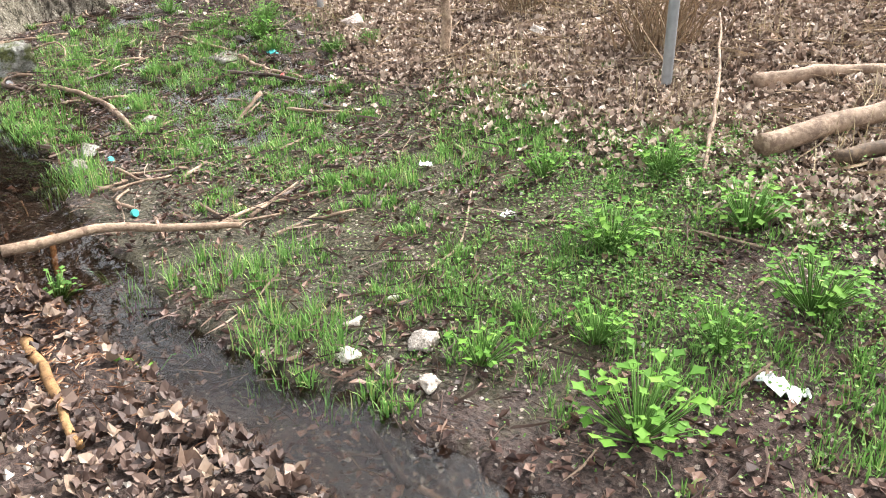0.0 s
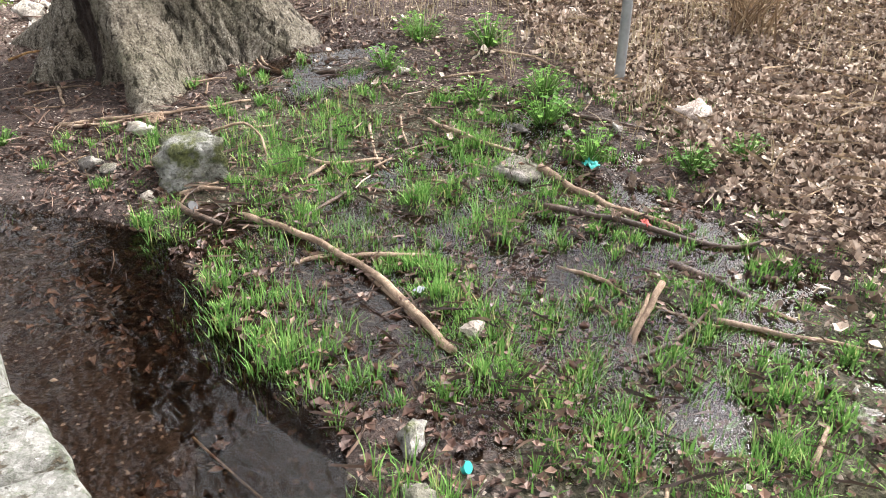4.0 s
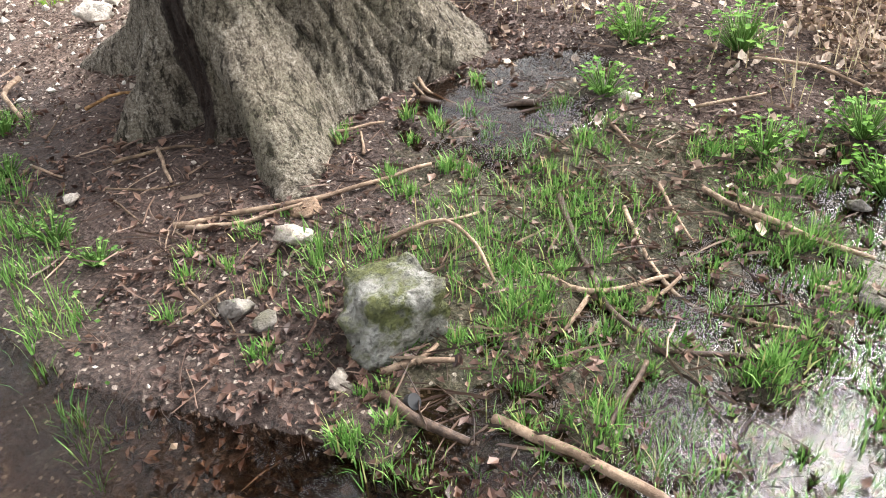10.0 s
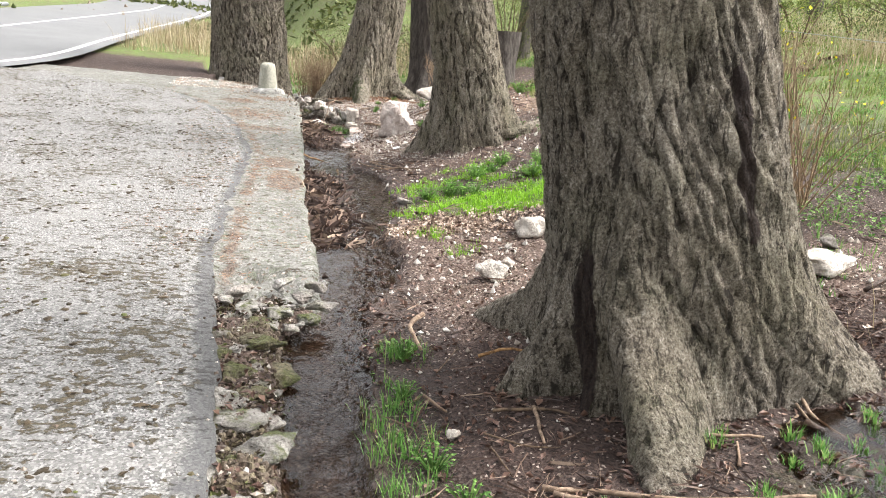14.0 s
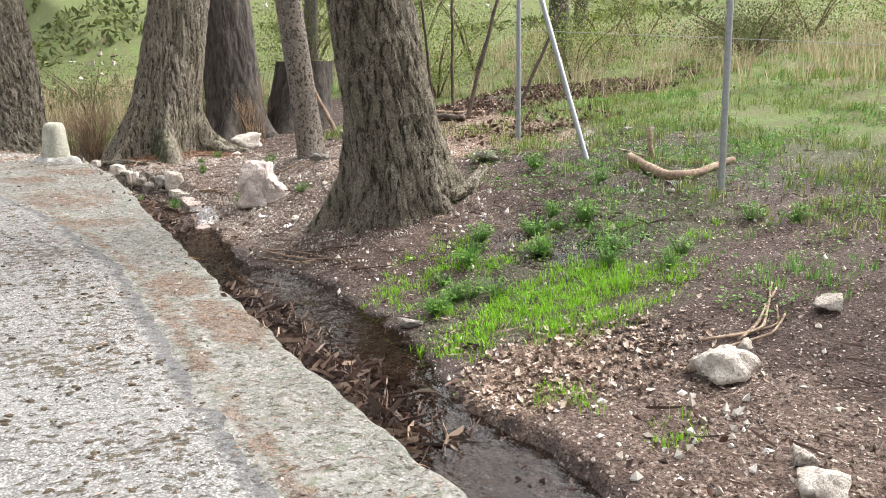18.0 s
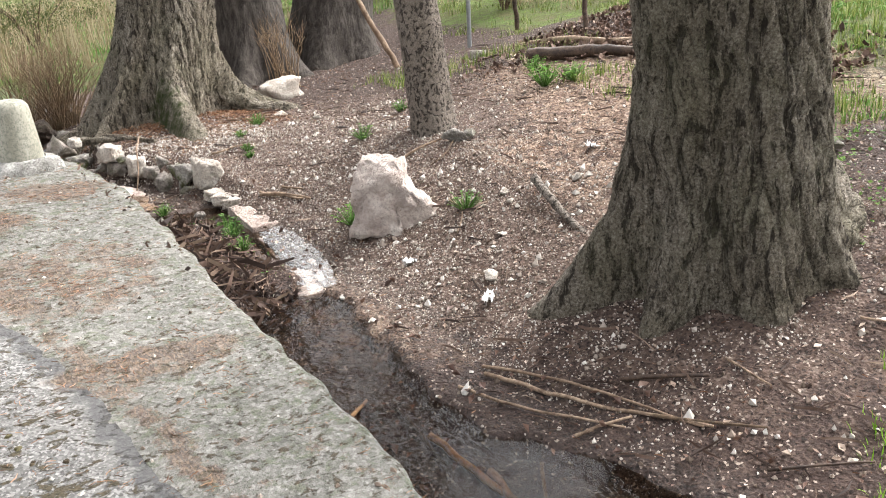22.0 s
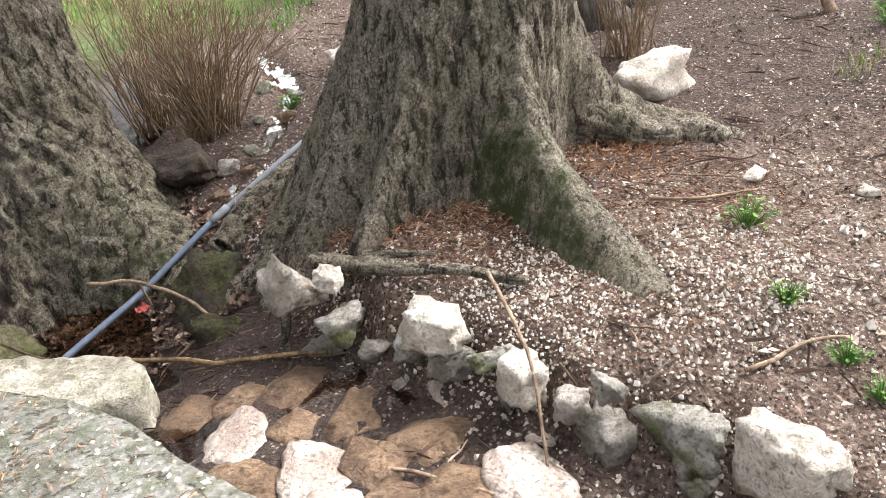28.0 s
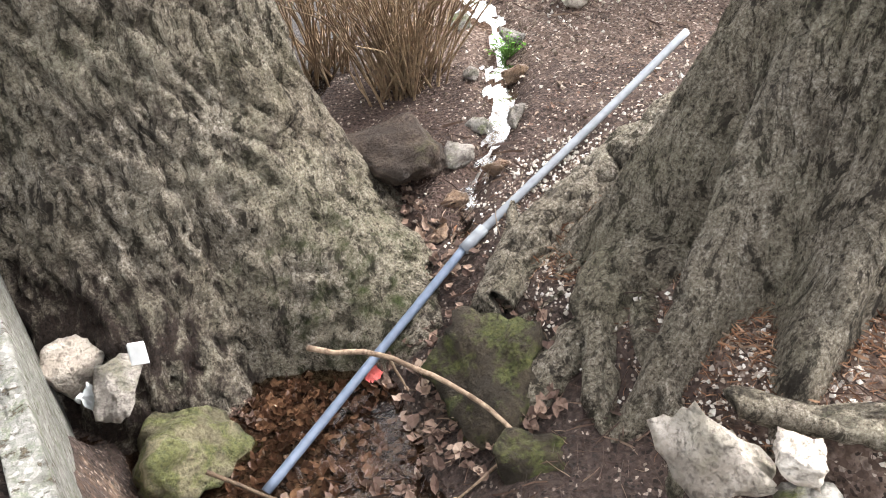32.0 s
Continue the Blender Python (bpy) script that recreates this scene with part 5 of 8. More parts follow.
stone(1.4, 22.28, (0.5, 0.4, 0.46), MOSS_BANK, 20, 13, 0.0, z=-0.46, label="dark mossy earth bank under the root", name="earth_bank", cuts=4, group="")

# white stones and the concrete lip along the stream
for k, (x, y, s) in enumerate([(2.59, 19.68, 0.2), (2.6, 19.5, 0.18), (2.44, 19.56, 0.19), (2.45, 19.38, 0.2), (2.58, 19.31, 0.19), (2.47, 19.22, 0.17)]):
    stone(x, y, (s * 1.2, s * 1.1, s * 0.6), PALE_STONE, k * 47, 120 + k, 0.3, label="broken white limestone at the end of the stream edging", group="channel edging stones", z=0.04, boxy=True)
block([(2.38, 19.12), (2.59, 19.14), (2.57, 18.8), (2.53, 18.46), (2.31, 18.46), (2.34, 18.8)], -0.16, 0.055, PINK_STONE, "worn pinkish stone lip along the stream's edge", "stream_kerb", "kerb", seed=9, rough=0.012)
block([(2.305, 18.44), (2.52, 18.44), (2.47, 17.95), (2.36, 17.5), (2.24, 17.08), (2.03, 17.1), (2.11, 17.4), (2.19, 17.75), (2.26, 18.15)], -0.18, 0.0, PINK_STONE, "long low stone lip under a film of water", "stream_kerb", "kerb", seed=12, rough=0.012)
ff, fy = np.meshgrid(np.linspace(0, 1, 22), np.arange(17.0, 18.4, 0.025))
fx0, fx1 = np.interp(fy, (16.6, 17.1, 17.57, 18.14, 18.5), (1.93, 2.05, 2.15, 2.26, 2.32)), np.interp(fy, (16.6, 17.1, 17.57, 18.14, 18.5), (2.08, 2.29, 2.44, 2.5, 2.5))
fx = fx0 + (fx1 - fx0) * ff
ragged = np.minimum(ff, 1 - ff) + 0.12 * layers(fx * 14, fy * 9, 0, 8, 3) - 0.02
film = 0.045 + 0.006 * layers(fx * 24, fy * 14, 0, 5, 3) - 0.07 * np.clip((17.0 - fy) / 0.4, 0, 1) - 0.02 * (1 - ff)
tagged(sheet("water_film", fx, fy, film, SHEEN_WATER, drop=ragged < 0), "thin bright sheet of water spilling over the stone lip", "water", kind="structure")
stone(1.78, 23.98, (0.62, 0.6, 0.4), EARTH, 15, 17, 0.0, z=-0.05, label="dark earth mound beside the little brook", name="earth_bank", cuts=4, group="")

# loose stones on the banks
loose = [
    (2.43, 9.94, 0.24, "P"), (2.57, 10.12, 0.14, "P"), (2.98, 10.83, 0.32, "P"), (3.27, 10.94, 0.14, "W"), (3.55, 10.1, 0.24, "G"), (3.92, 10.9, 0.2, "P"), (4.5, 9.5, 0.22, "G"), (3.95, 9.6, 0.14, "P"), (4.36, 8.45, 0.1, "P"),
]
loose += [
    (2.33, 12.88, 0.2, "G"), (2.2, 12.7, 0.1, "G"), (2.05, 6.55, 0.09, "P"), (1.75, 8.05, 0.09, "P"), (3.75, 7.1, 0.1, "P"), (2.25, 7.2, 0.16, "P"), (2.36, 7.32, 0.12, "O"), (4.75, 15.47, 0.3, "G"), (3.5, 16.95, 0.09, "P"), (3.44, 16.8, 0.06, "P"), (2.88, 16.3, 0.11, "P"), (3.2, 16.6, 0.08, "P"), (3.32, 16.0, 0.08, "P"), (3.0, 16.0, 0.05, "P"), (3.85, 16.6, 0.1, "P"), (3.6, 17.3, 0.07, "P"), (3.85, 17.9, 0.22, "M"), (3.92, 17.85, 0.16, "M"), (4.0, 20.6, 0.12, "P"), (3.78, 21.05, 0.15, "P"), (5.2, 13.3, 0.1, "P"), (5.9, 15.2, 0.16, "P"), (6.3, 15.6, 0.2, "P"), (6.6, 15.3, 0.15, "G"), (5.3, 20.2, 0.2, "P"), (5.6, 20.8, 0.18, "P"), (6.2, 20.7, 0.22, "G"),
]
loose += [
    (1.98, 2.2, 0.1, "P"), (2.1, 2.35, 0.08, "P"), (2.2, 2.1, 0.12, "P"), (2.05, 1.9, 0.09, "P"), (2.3, 2.4, 0.06, "P"), (4.25, 3.0, 0.1, "P"), (4.9, 4.1, 0.14, "P"), (5.2, 4.6, 0.1, "P"), (4.05, 5.75, 0.12, "G"), (3.75, 6.1, 0.08, "G"), (2.05, 4.72, 0.2, "M"), (1.95, 4.5, 0.14, "G"), (2.55, 5.0, 0.1, "P"), (3.6, 4.4, 0.07, "P"), (1.95, 7.0, 0.12, "G"), (2.0, 6.9, 0.1, "G"),
    (1.35, 19.62, 0.13, "P"), (1.5, 19.3, 0.12, "P"), (1.62, 19.2, 0.1, "P"), (1.45, 19.05, 0.14, "P"), (1.7, 19.5, 0.14, "P"), (1.78, 19.7, 0.16, "P"), (1.62, 19.75, 0.12, "P"), (1.9, 19.35, 0.13, "M"), (2.2, 19.3, 0.12, "G"),
]
looks = {"P": (PALE_STONE, "pale limestone fragment on the bank"), "W": (PALE_STONE, "white stone on the bank"), "G": (GREY_STONE, "grey stone half sunk in the mud"), "O": (WET_STONE, "rust-brown stone in the mud"), "M": (MOSSY_STONE, "mossy stone on the bank")}
for k, (x, y, s, kind) in enumerate(loose):
    m, w = looks[kind]
    stone(x, y, (s * 1.25, s * 0.9, s * 0.7), m, k * 71 % 360, 200 + k, 0.25, label=w, cuts=3 if s > 0.18 else 2)

# rubble of the broken pavement edge
for k in range(70):
    y = 6.4 + 3.2 * ((k * 0.618) % 1)
    x = 0.72 + 0.32 * ((k * 0.414 + 0.13) % 1)
    s = 0.07 + 0.24 * ((k * 0.732) % 1) ** 2
    m = (GREY_STONE, MOSSY_STONE, MOSSIER_STONE)[(k * 5) % 3] if s < 0.2 else (MOSSY_STONE, MOSSIER_STONE)[k % 2]
    stone(x, y, (s * 1.3, s, s * 0.42), m, k * 53 % 360, 300 + k, 0.5, label="broken lump of mossy concrete rubble" if s > 0.2 else "small stone in the rubble", name="rubble_stone", group="rubble of the pavement edge", cuts=3)


for k, (x, y, s) in enumerate([(2.12, 23.62, 0.14), (2.42, 23.86, 0.16), (2.3, 24.05, 0.13), (2.72, 24.3, 0.18), (2.55, 24.5, 0.14), (2.95, 24.7, 0.2), (1.92, 23.66, 0.12), (2.05, 23.85, 0.18), (2.85, 25.1, 0.2), (1.75, 23.55, 0.13)]):
    stone(x, y, (s * 1.3, s, s * 0.8), (WET_STONE, GREY_STONE, MOSSY_STONE)[k % 3], k * 61, 420 + k, 0.3, label="dark wet stone beside the little brook", group="brook stones")
for k in range(26):
    y = 9.25 + 0.55 * ((k * 0.618) % 1)
    x = 0.72 + 0.6 * ((k * 0.414 + 0.3) % 1)
    s = 0.06 + 0.12 * ((k * 0.732) % 1)
    stone(x, y, (s * 1.3, s, s * 0.5), (MOSSY_STONE, GREY_STONE, MOSSY_STONE)[k % 3], k * 53 % 360, 450 + k, 0.4, z=float(pave(x, y)) - 0.1 + 0.09 * np.clip((y - 9.3) / 0.5, 0, 1), label="crumbled bit of the concrete edge", name="rubble_stone", group="rubble of the pavement edge")


# ---- roots, pipe, poles ----
def root(points, r0, r1, label, mat=None, name="tree_root", rough=0.3):
    """A gnarled root with cracked bark along a line of points."""
    P = np.asarray(points, float)
    t = np.r_[0, np.cumsum(np.linalg.norm(np.diff(P, axis=0), axis=1))]
    n, sides = max(12, min(110, int(t[-1] / 0.012))), 14 if r0 < 0.06 else 44
    s = np.linspace(0, t[-1], n)
    seed = int(points[0][1] * 31) % 50
    C = np.column_stack([np.interp(s, t, P[:, k]) for k in range(3)])
    for _ in range(n // 3):
        C[1:-1] = (C[:-2] + 2 * C[1:-1] + C[2:]) / 4
    R = np.interp(s, (0, t[-1]), (r0, r1))
    C[1:-1] += np.column_stack([layers(s * 4, k * 7.1, 0, seed, 2)[1:-1] for k in range(3)]) * R[1:-1, None] * 0.35
    d = np.gradient(C, axis=0)
    d /= np.linalg.norm(d, axis=1)[:, None] + 1e-9
    a = np.cross(d, (0, 0, 1.0))
    a /= np.linalg.norm(a, axis=1)[:, None] + 1e-9
    b = np.cross(d, a)
    ang = np.arange(sides) * 2 * np.pi / sides
    A, S = np.meshgrid(ang, s)
    ca, sa = np.cos(A) * R[:, None], np.sin(A) * R[:, None]
    furrow = np.clip(np.abs(layers(ca * 26, sa * 26, S * 7, seed + 5, 2)) * 3.2, 0, 1)
    lump = 0.3 * layers(ca * 7, sa * 7, S * 7, seed, 3)
    rr = R[:, None] * (1 + lump * min(1.0, rough * 3)) + min(0.02, 0.25 * r0) * (furrow - 0.6)
    V = C[:, None] + rr[..., None] * (a[:, None] * np.cos(ang)[None, :, None] + b[:, None] * np.sin(ang)[None, :, None])
    V = np.concatenate([V.reshape(-1, 3), C[:1], C[-1:]])
    k = np.arange(n * sides).reshape(n, sides)
    F = [tuple(q) for q in np.stack([k[:-1], np.roll(k[:-1], -1, 1), np.roll(k[1:], -1, 1), k[1:]], -1).reshape(-1, 4)]
    for j in range(sides):
        F += [((j + 1) % sides, j, n * sides), ((n - 1) * sides + j, (n - 1) * sides + (j + 1) % sides, n * sides + 1)]
    ob = shape(name, V, F, mat or BARK)
    dye(ob, "cover", np.tile((0.0, 0.2, 0.0), (len(V), 1)))
    # Furrow depth again in damp, for the painted shade of the cracks.
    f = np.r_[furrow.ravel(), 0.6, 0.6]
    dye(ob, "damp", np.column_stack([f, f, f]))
    return tagged(ob, label, "root", "tree roots")


root([(2.7, 22.5, 0.5), (2.35, 22.6, 0.3), (2.1, 22.64, 0.16), (1.84, 22.64, 0.02), (1.62, 22.58, -0.16), (1.5, 22.5, -0.36)], 0.19, 0.1, "broad grey bark-covered root running down into the hollow")
root([(1.9, 22.6, 0.1), (1.74, 22.4, 0.02), (1.66, 22.25, -0.12), (1.62, 22.15, -0.3)], 0.07, 0.035, "gnarled grey root running down into the hollow")
root([(2.0, 22.5, 0.15), (1.86, 22.2, 0.12), (1.78, 22.05, -0.02), (1.74, 21.98, -0.16)], 0.045, 0.025, "gnarled grey root running down into the hollow")
root([(2.95, 22.95, 0.48), (2.6, 23.16, 0.33), (2.25, 23.14, 0.22), (1.95, 23.08, 0.1), (1.68, 22.95, -0.02)], 0.13, 0.07, "knobbly bark-covered root beside the pipe")
root([(1.8, 21.9, 0.31), (2.0, 21.6, 0.34), (2.2, 21.35, 0.36), (2.42, 21.1, 0.34)], 0.04, 0.02, "long grey surface root across limestone chips")
root([(1.9, 21.8, 0.32), (2.1, 21.62, 0.36), (2.25, 21.5, 0.36)], 0.025, 0.012, "thin grey surface root across limestone chips")
for k, (x, y, dx, dy, r) in enumerate([(1.85, 23.15, 0.22, 0.2, 0.03), (1.95, 22.98, 0.25, 0.06, 0.022), (1.75, 22.95, 0.2, 0.02, 0.018), (1.9, 22.85, 0.24, -0.04, 0.016), (2.05, 23.15, 0.2, 0.12, 0.02), (1.7, 22.85, 0.18, -0.08, 0.014), (2.0, 22.8, 0.16, 0.14, 0.014)]):
    line = [(x + dx * f + 0.03 * math.sin(k + f * 5), y + dy * f, float(ground(x + dx * f, y + dy * f)) + r * 0.5) for f in (0, 0.35, 0.7, 1)]
    root(line, r, r * 0.6, "lumpy pale root beside the pipe")
root([(1.7, 21.98, 0.15), (1.62, 21.9, 0.0), (1.6, 21.85, -0.12)], 0.03, 0.015, "root hanging over the channel edging")
root([(3.5, 22.1, 0.5), (3.85, 21.85, 0.4), (4.15, 21.65, 0.33), (4.4, 21.45, 0.28)], 0.15, 0.05, "root spreading over the path")
root([(3.9, 14.85, 0.44), (4.2, 14.95, 0.5), (4.6, 15.3, 0.62)], 0.07, 0.04, "pale root end beside the leaning tree")
root([(3.6, 16.75, 0.5), (3.5, 16.4, 0.38), (3.42, 16.05, 0.28)], 0.03, 0.015, "surface root on the bank", mat=SMOOTH_BARK)

pipe = new("water_pipe")
run = [(3.1, 23.49, 0.57), (2.68, 23.42, 0.4), (2.28, 23.36, 0.24), (1.75, 23.3, 0.01), (1.23, 23.15, -0.22), (0.62, 22.86, -0.34)]
V, F = tube(run[:4], (0.019, 0.019), 12, 0)
shape("pipe_end", V, F, PIPE_GREY, pipe)
V, F = tube(run[3:], (0.019, 0.019), 12, 0)
tagged(shape("pipe_lower", V, F, PIPE, pipe), "blue-grey lower end of the pipe")
V, F = tube([(1.86, 23.315, 0.058), (1.74, 23.295, 0.006)], (0.026, 0.026), 12, 0.0)
shape("coupling", V, F, PIPE_GREY, pipe)
tagged(pipe, "long blue-grey plastic water pipe sloping between two trunks", "pipe")


def pole(a, b, r, label, mat, name="pole"):
    V, F = tube([a, tuple((p + q) / 2 for p, q in zip(a, b)), b], (r, r * 0.7), 8)
    return tagged(shape(name, V, F, mat), label, "pole", "leaning poles")


pole((6.05, 22.2, 0.58), (5.6, 23.4, 2.4), 0.04, "bleached pole leaning on a dark trunk", STICK)
pole((8.2, 22.3, 0.9), (8.0, 22.4, 3.2), 0.035, "dark sapling stem at the edge of the field", DARK_STICK)
pole((7.0, 19.7, 0.95), (7.2, 20.0, 3.6), 0.03, "dark sapling stem at the edge of the field", DARK_STICK)
pole((6.4, 18.4, 0.9), (7.3, 18.6, 3.3), 0.035, "dark slanting pole at the edge of the field", DARK_STICK)
pole((6.9, 17.9, 0.95), (7.8, 17.9, 2.6), 0.03, "dark slanting pole at the edge of the field", DARK_STICK)
pole((5.87, 14.17, 0.55), (5.86, 14.2, 1.05), 0.03, "short upright wooden stake behind a log", STICK, "stake")

pole((4.34, 4.42, 0.02), (4.36, 4.44, 0.55), 0.035, "weathered broken wooden stake among dead leaves", STICK, "stake")
for h in (1.35, 1.75):
    V, F = tube([(4.48, 2.85, h - 0.2), (4.5, 6.2, h), (5.48, 9.9, h + 0.25), (5.45, 12.95, h + 0.5), (5.73, 16.2, h + 0.75)], (0.0025, 0.0025), 4, 0.0)
    tagged(shape("fence_wire", V, F, STEEL), "thin steel wire strung between fence posts", "fence wire", "fence wires")

# ---- litter left by people ----
def scrap(x, y, size, mat, label, name, lift=0.01, seed=0, category="litter"):
    """A small crumpled sheet."""
    g, n = np.random.default_rng(seed), 9
    u = np.linspace(-0.5, 0.5, n)
    X, Y = np.meshgrid(u * size[0], u * size[1])
    X, Y = X + g.normal(size=X.shape) * size[0] * 0.03, Y + g.normal(size=X.shape) * size[1] * 0.03
    Z = np.abs(g.normal(size=X.shape)) * size[2]
    ob = sheet(name, X, Y, Z, mat)
    ob.matrix_basis = pose(x, y, float(ground(x, y)) + lift, 0, 0, seed * 40)
    return tagged(ob, label, category, "litter")


def cap(x, y, r, mat, label, tip=30, lift=0.015):
    bm = bmesh.new()
    bmesh.ops.create_cone(bm, cap_ends=True, segments=20, radius1=r, radius2=r * 0.94, depth=r * 0.75)
    top = [f for f in bm.faces if f.normal.z < -0.9]
    bmesh.ops.delete(bm, geom=top, context="FACES")
    ob = part("bottle_cap", bm, mat, None)
    ob.matrix_basis = pose(x, y, float(ground(x, y)) + lift, tip, 0, 20)
    return tagged(ob, label, "bottle cap", "litter")


cap(2.13, 4.53, 0.018, TEAL, "teal plastic bottle cap in the mud", 60)
cap(1.93, 3.73, 0.018, TEAL, "teal and white plastic bottle cap at the waterside", 70)
cap(2.16, 6.37, 0.024, BLACK, "black plastic cap in the mud", 50, 0.02)
scrap(2.71, 1.18, (0.14, 0.07, 0.012), WHITE, "torn white plastic bag in the grass", "plastic_bag", seed=2)
scrap(3.06, 3.11, (0.06, 0.04, 0.008), WHITE, "white scrap of plastic in the grass", "plastic_scrap", seed=3)
scrap(2.96, 2.48, (0.07, 0.03, 0.008), WHITE, "white scrap of plastic in the grass", "plastic_scrap", seed=4)
scrap(2.54, 5.29, (0.045, 0.03, 0.003), PIPE_GREY, "clear wet label floating in the seep", "label", 0.03, 5)
scrap(3.5, 5.09, (0.07, 0.025, 0.008), RED, "faded red wrapper under a stick", "wrapper", 0.02, 6)
scrap(3.73, 5.6, (0.07, 0.06, 0.015), TEAL, "teal plastic scrap in the grass", "plastic_scrap", 0.03, 7)
scrap(4.09, 3.45, (0.05, 0.04, 0.01), TEAL, "teal plastic scrap among leaves", "plastic_scrap", 0.02, 8)
scrap(2.76, 16.99, (0.08, 0.06, 0.015), WHITE, "crumpled white plastic on the path", "plastic_scrap", seed=9)
scrap(2.75, 16.16, (0.15, 0.06, 0.015), WHITE, "crumpled black and white wrapper by the root", "wrapper", seed=10)
scrap(4.22, 16.84, (0.08, 0.06, 0.02), WHITE, "crumpled white paper on the bank", "paper_scrap", seed=11)
scrap(0.2, 23.35, (0.12, 0.08, 0.02), STEEL, "crumpled silver foil at the hollow's edge", "foil_scrap", 0.3, 12)
scrap(1.44, 22.6, (0.05, 0.05, 0.012), PIPE, "blue scrap of plastic by the channel", "plastic_scrap", 0.05, 13)
scrap(1.2, 23.15, (0.07, 0.06, 0.015), RED, "red and white scrap beside the pipe", "plastic_scrap", 0.05, 14)
tag = block([(0.0, 0.0), (0.06, 0.0), (0.06, 0.006), (0.0, 0.006)], 0.0, 0.085, WHITE, "small white cardboard tag standing on a rock", "paper_tag", "paper tag", cuts=1, rough=0.0)
tag.matrix_basis = pose(0.36, 23.25, 0.12, -15, 0, -20)
root([(4.3, 8.66, float(ground(4.3, 8.66)) + 0.02), (4.4, 8.64, float(ground(4.4, 8.64)) + 0.06), (4.5, 8.72, float(ground(4.5, 8.72)) + 0.02)], 0.02, 0.012, "curved yellow-brown strip of bark on the ground", PEELED, "bark_strip", 0.1)
stick([(4.25, 8.8, 0.0), (4.42, 8.82, 0.03), (4.55, 8.95, 0.0)], 0.014, 0.01, "curved dark piece of bark", DARK_STICK)

# ---- shrubs and bushes ----
def bare_shrub(x, y, high, wide, count, label, seed, flowers=0, group="bare shrubs", lean=(0, 0)):
    g = np.random.default_rng(seed)
    ob = new("shrub")
    z = float(ground(x, y)) - 0.05
    tips = []
    for k in range(count):
        a, s = g.uniform(0, 2 * np.pi), g.uniform(0.1, 1) ** 0.7
        foot = np.array([x + g.normal() * 0.09, y + g.normal() * 0.09, z])
        tip = foot + np.array([wide * s * np.cos(a) + lean[0], wide * s * np.sin(a) + lean[1], high * g.uniform(0.55, 1.05) * (1 - 0.3 * s)])
        mid = foot * 0.45 + tip * 0.55 + np.array([g.normal() * 0.05, g.normal() * 0.05, 0.1 * high])
        jobs = [([foot, mid, tip], (0.008, 0.005, 0.002))]
        for _ in range(2):
            q = mid + (tip - mid) * g.uniform(0, 0.7)
            jobs.append(([q, q + g.normal(size=3) * (0.1, 0.1, 0.06) + (0, 0, 0.16 * high)], (0.003, 0.0012)))
        tips.append(tip)
        VV, loops, sizes, base = [], [], [], 0
        for pts, rr in jobs:
            v, f = tube(pts, rr, 4, 0.05, k)
            VV.append(v)
            for q in f:
                loops += [i + base for i in q]
                sizes.append(len(q))
            base += len(v)
        quick("stem", np.concatenate(VV), loops, sizes, SHRUB_WOOD, ob)
    if flowers:
        at = np.array(tips)[g.integers(0, len(tips), flowers)] * (1, 1, 1) + g.normal(size=(flowers, 3)) * (0.06, 0.06, 0.1)
        tagged(scatter("bloom", LEAF, LEAF_F, at, g.uniform(0, 6.3, flowers), g.uniform(-1.2, 1.2, flowers), g.uniform(0.02, 0.045, flowers), BLOOM, ob), kind="stuff")
    return tagged(ob, label, "shrub", group)


LEAF = [(0, -0.5, 0.0), (-0.32, -0.05, 0.1), (0.32, 0.0, 0.1), (0, 0.5, 0.06), (0, 0.0, -0.02)]
LEAF_F = [(0, 4, 1), (0, 2, 4), (4, 2, 3), (1, 4, 3)]


def bush(x, y, rx, ry, rz, count, mat, label, seed, size=0.05, name="bush"):
    """A ragged mass of small leaves round a few stems, thinner towards the rim."""
    g = np.random.default_rng(seed)
    z = float(ground(x, y))
    ob = new(name)
    p = g.normal(size=(count, 3))
    p /= np.linalg.norm(p, axis=1)[:, None]
    p *= g.uniform(0, 1, (count, 1)) ** 0.45
    lump = 1 + 0.4 * layers(p[:, 0] * 2 + seed, p[:, 1] * 2, p[:, 2] * 2, seed, 2)
    p = p * lump[:, None]
    at = np.column_stack([x + rx * p[:, 0], y + ry * p[:, 1], z + np.maximum(rz * 0.55 * (1 + p[:, 2]), 0.02)])
    tagged(scatter("foliage", LEAF, LEAF_F, at, g.uniform(0, 6.3, count), g.uniform(-1.3, 1.3, count), g.uniform(0.6, 1.4, count) * size, mat, ob), kind="stuff")
    for k in range(6):
        a = g.uniform(0, 6.3)
        V, F = tube([(x, y, z - 0.05), (x + 0.3 * rx * np.cos(a), y + 0.3 * ry * np.sin(a), z + 0.5 * rz), (x + 0.8 * rx * np.cos(a), y + 0.8 * ry * np.sin(a), z + 0.9 * rz)], (0.025, 0.006), 5)
        shape("stem", V, F, TWIG, ob)
    return tagged(ob, label, "bush", "bushes on the slope")


bare_shrub(2.25, 24.75, 1.35, 0.75, 150, "leafless shrub of many thin brown stems by the stream", 4)
bare_shrub(2.0, 25.3, 1.5, 0.6, 60, "leafless shrub of many thin brown stems by the stream", 5)
bare_shrub(4.9, 10.5, 1.5, 0.7, 55, "thin bare shrub with a few yellow blossoms", 6, 60)
bare_shrub(4.7, 22.9, 1.3, 0.35, 40, "thin brown shoots at the foot of a trunk", 7)
bare_shrub(5.3, 4.6, 0.55, 0.35, 60, "clump of dry brown stems among dead leaves", 8)
bare_shrub(4.95, 3.2, 0.7, 0.45, 80, "clump of dry brown stems among dead leaves", 9)
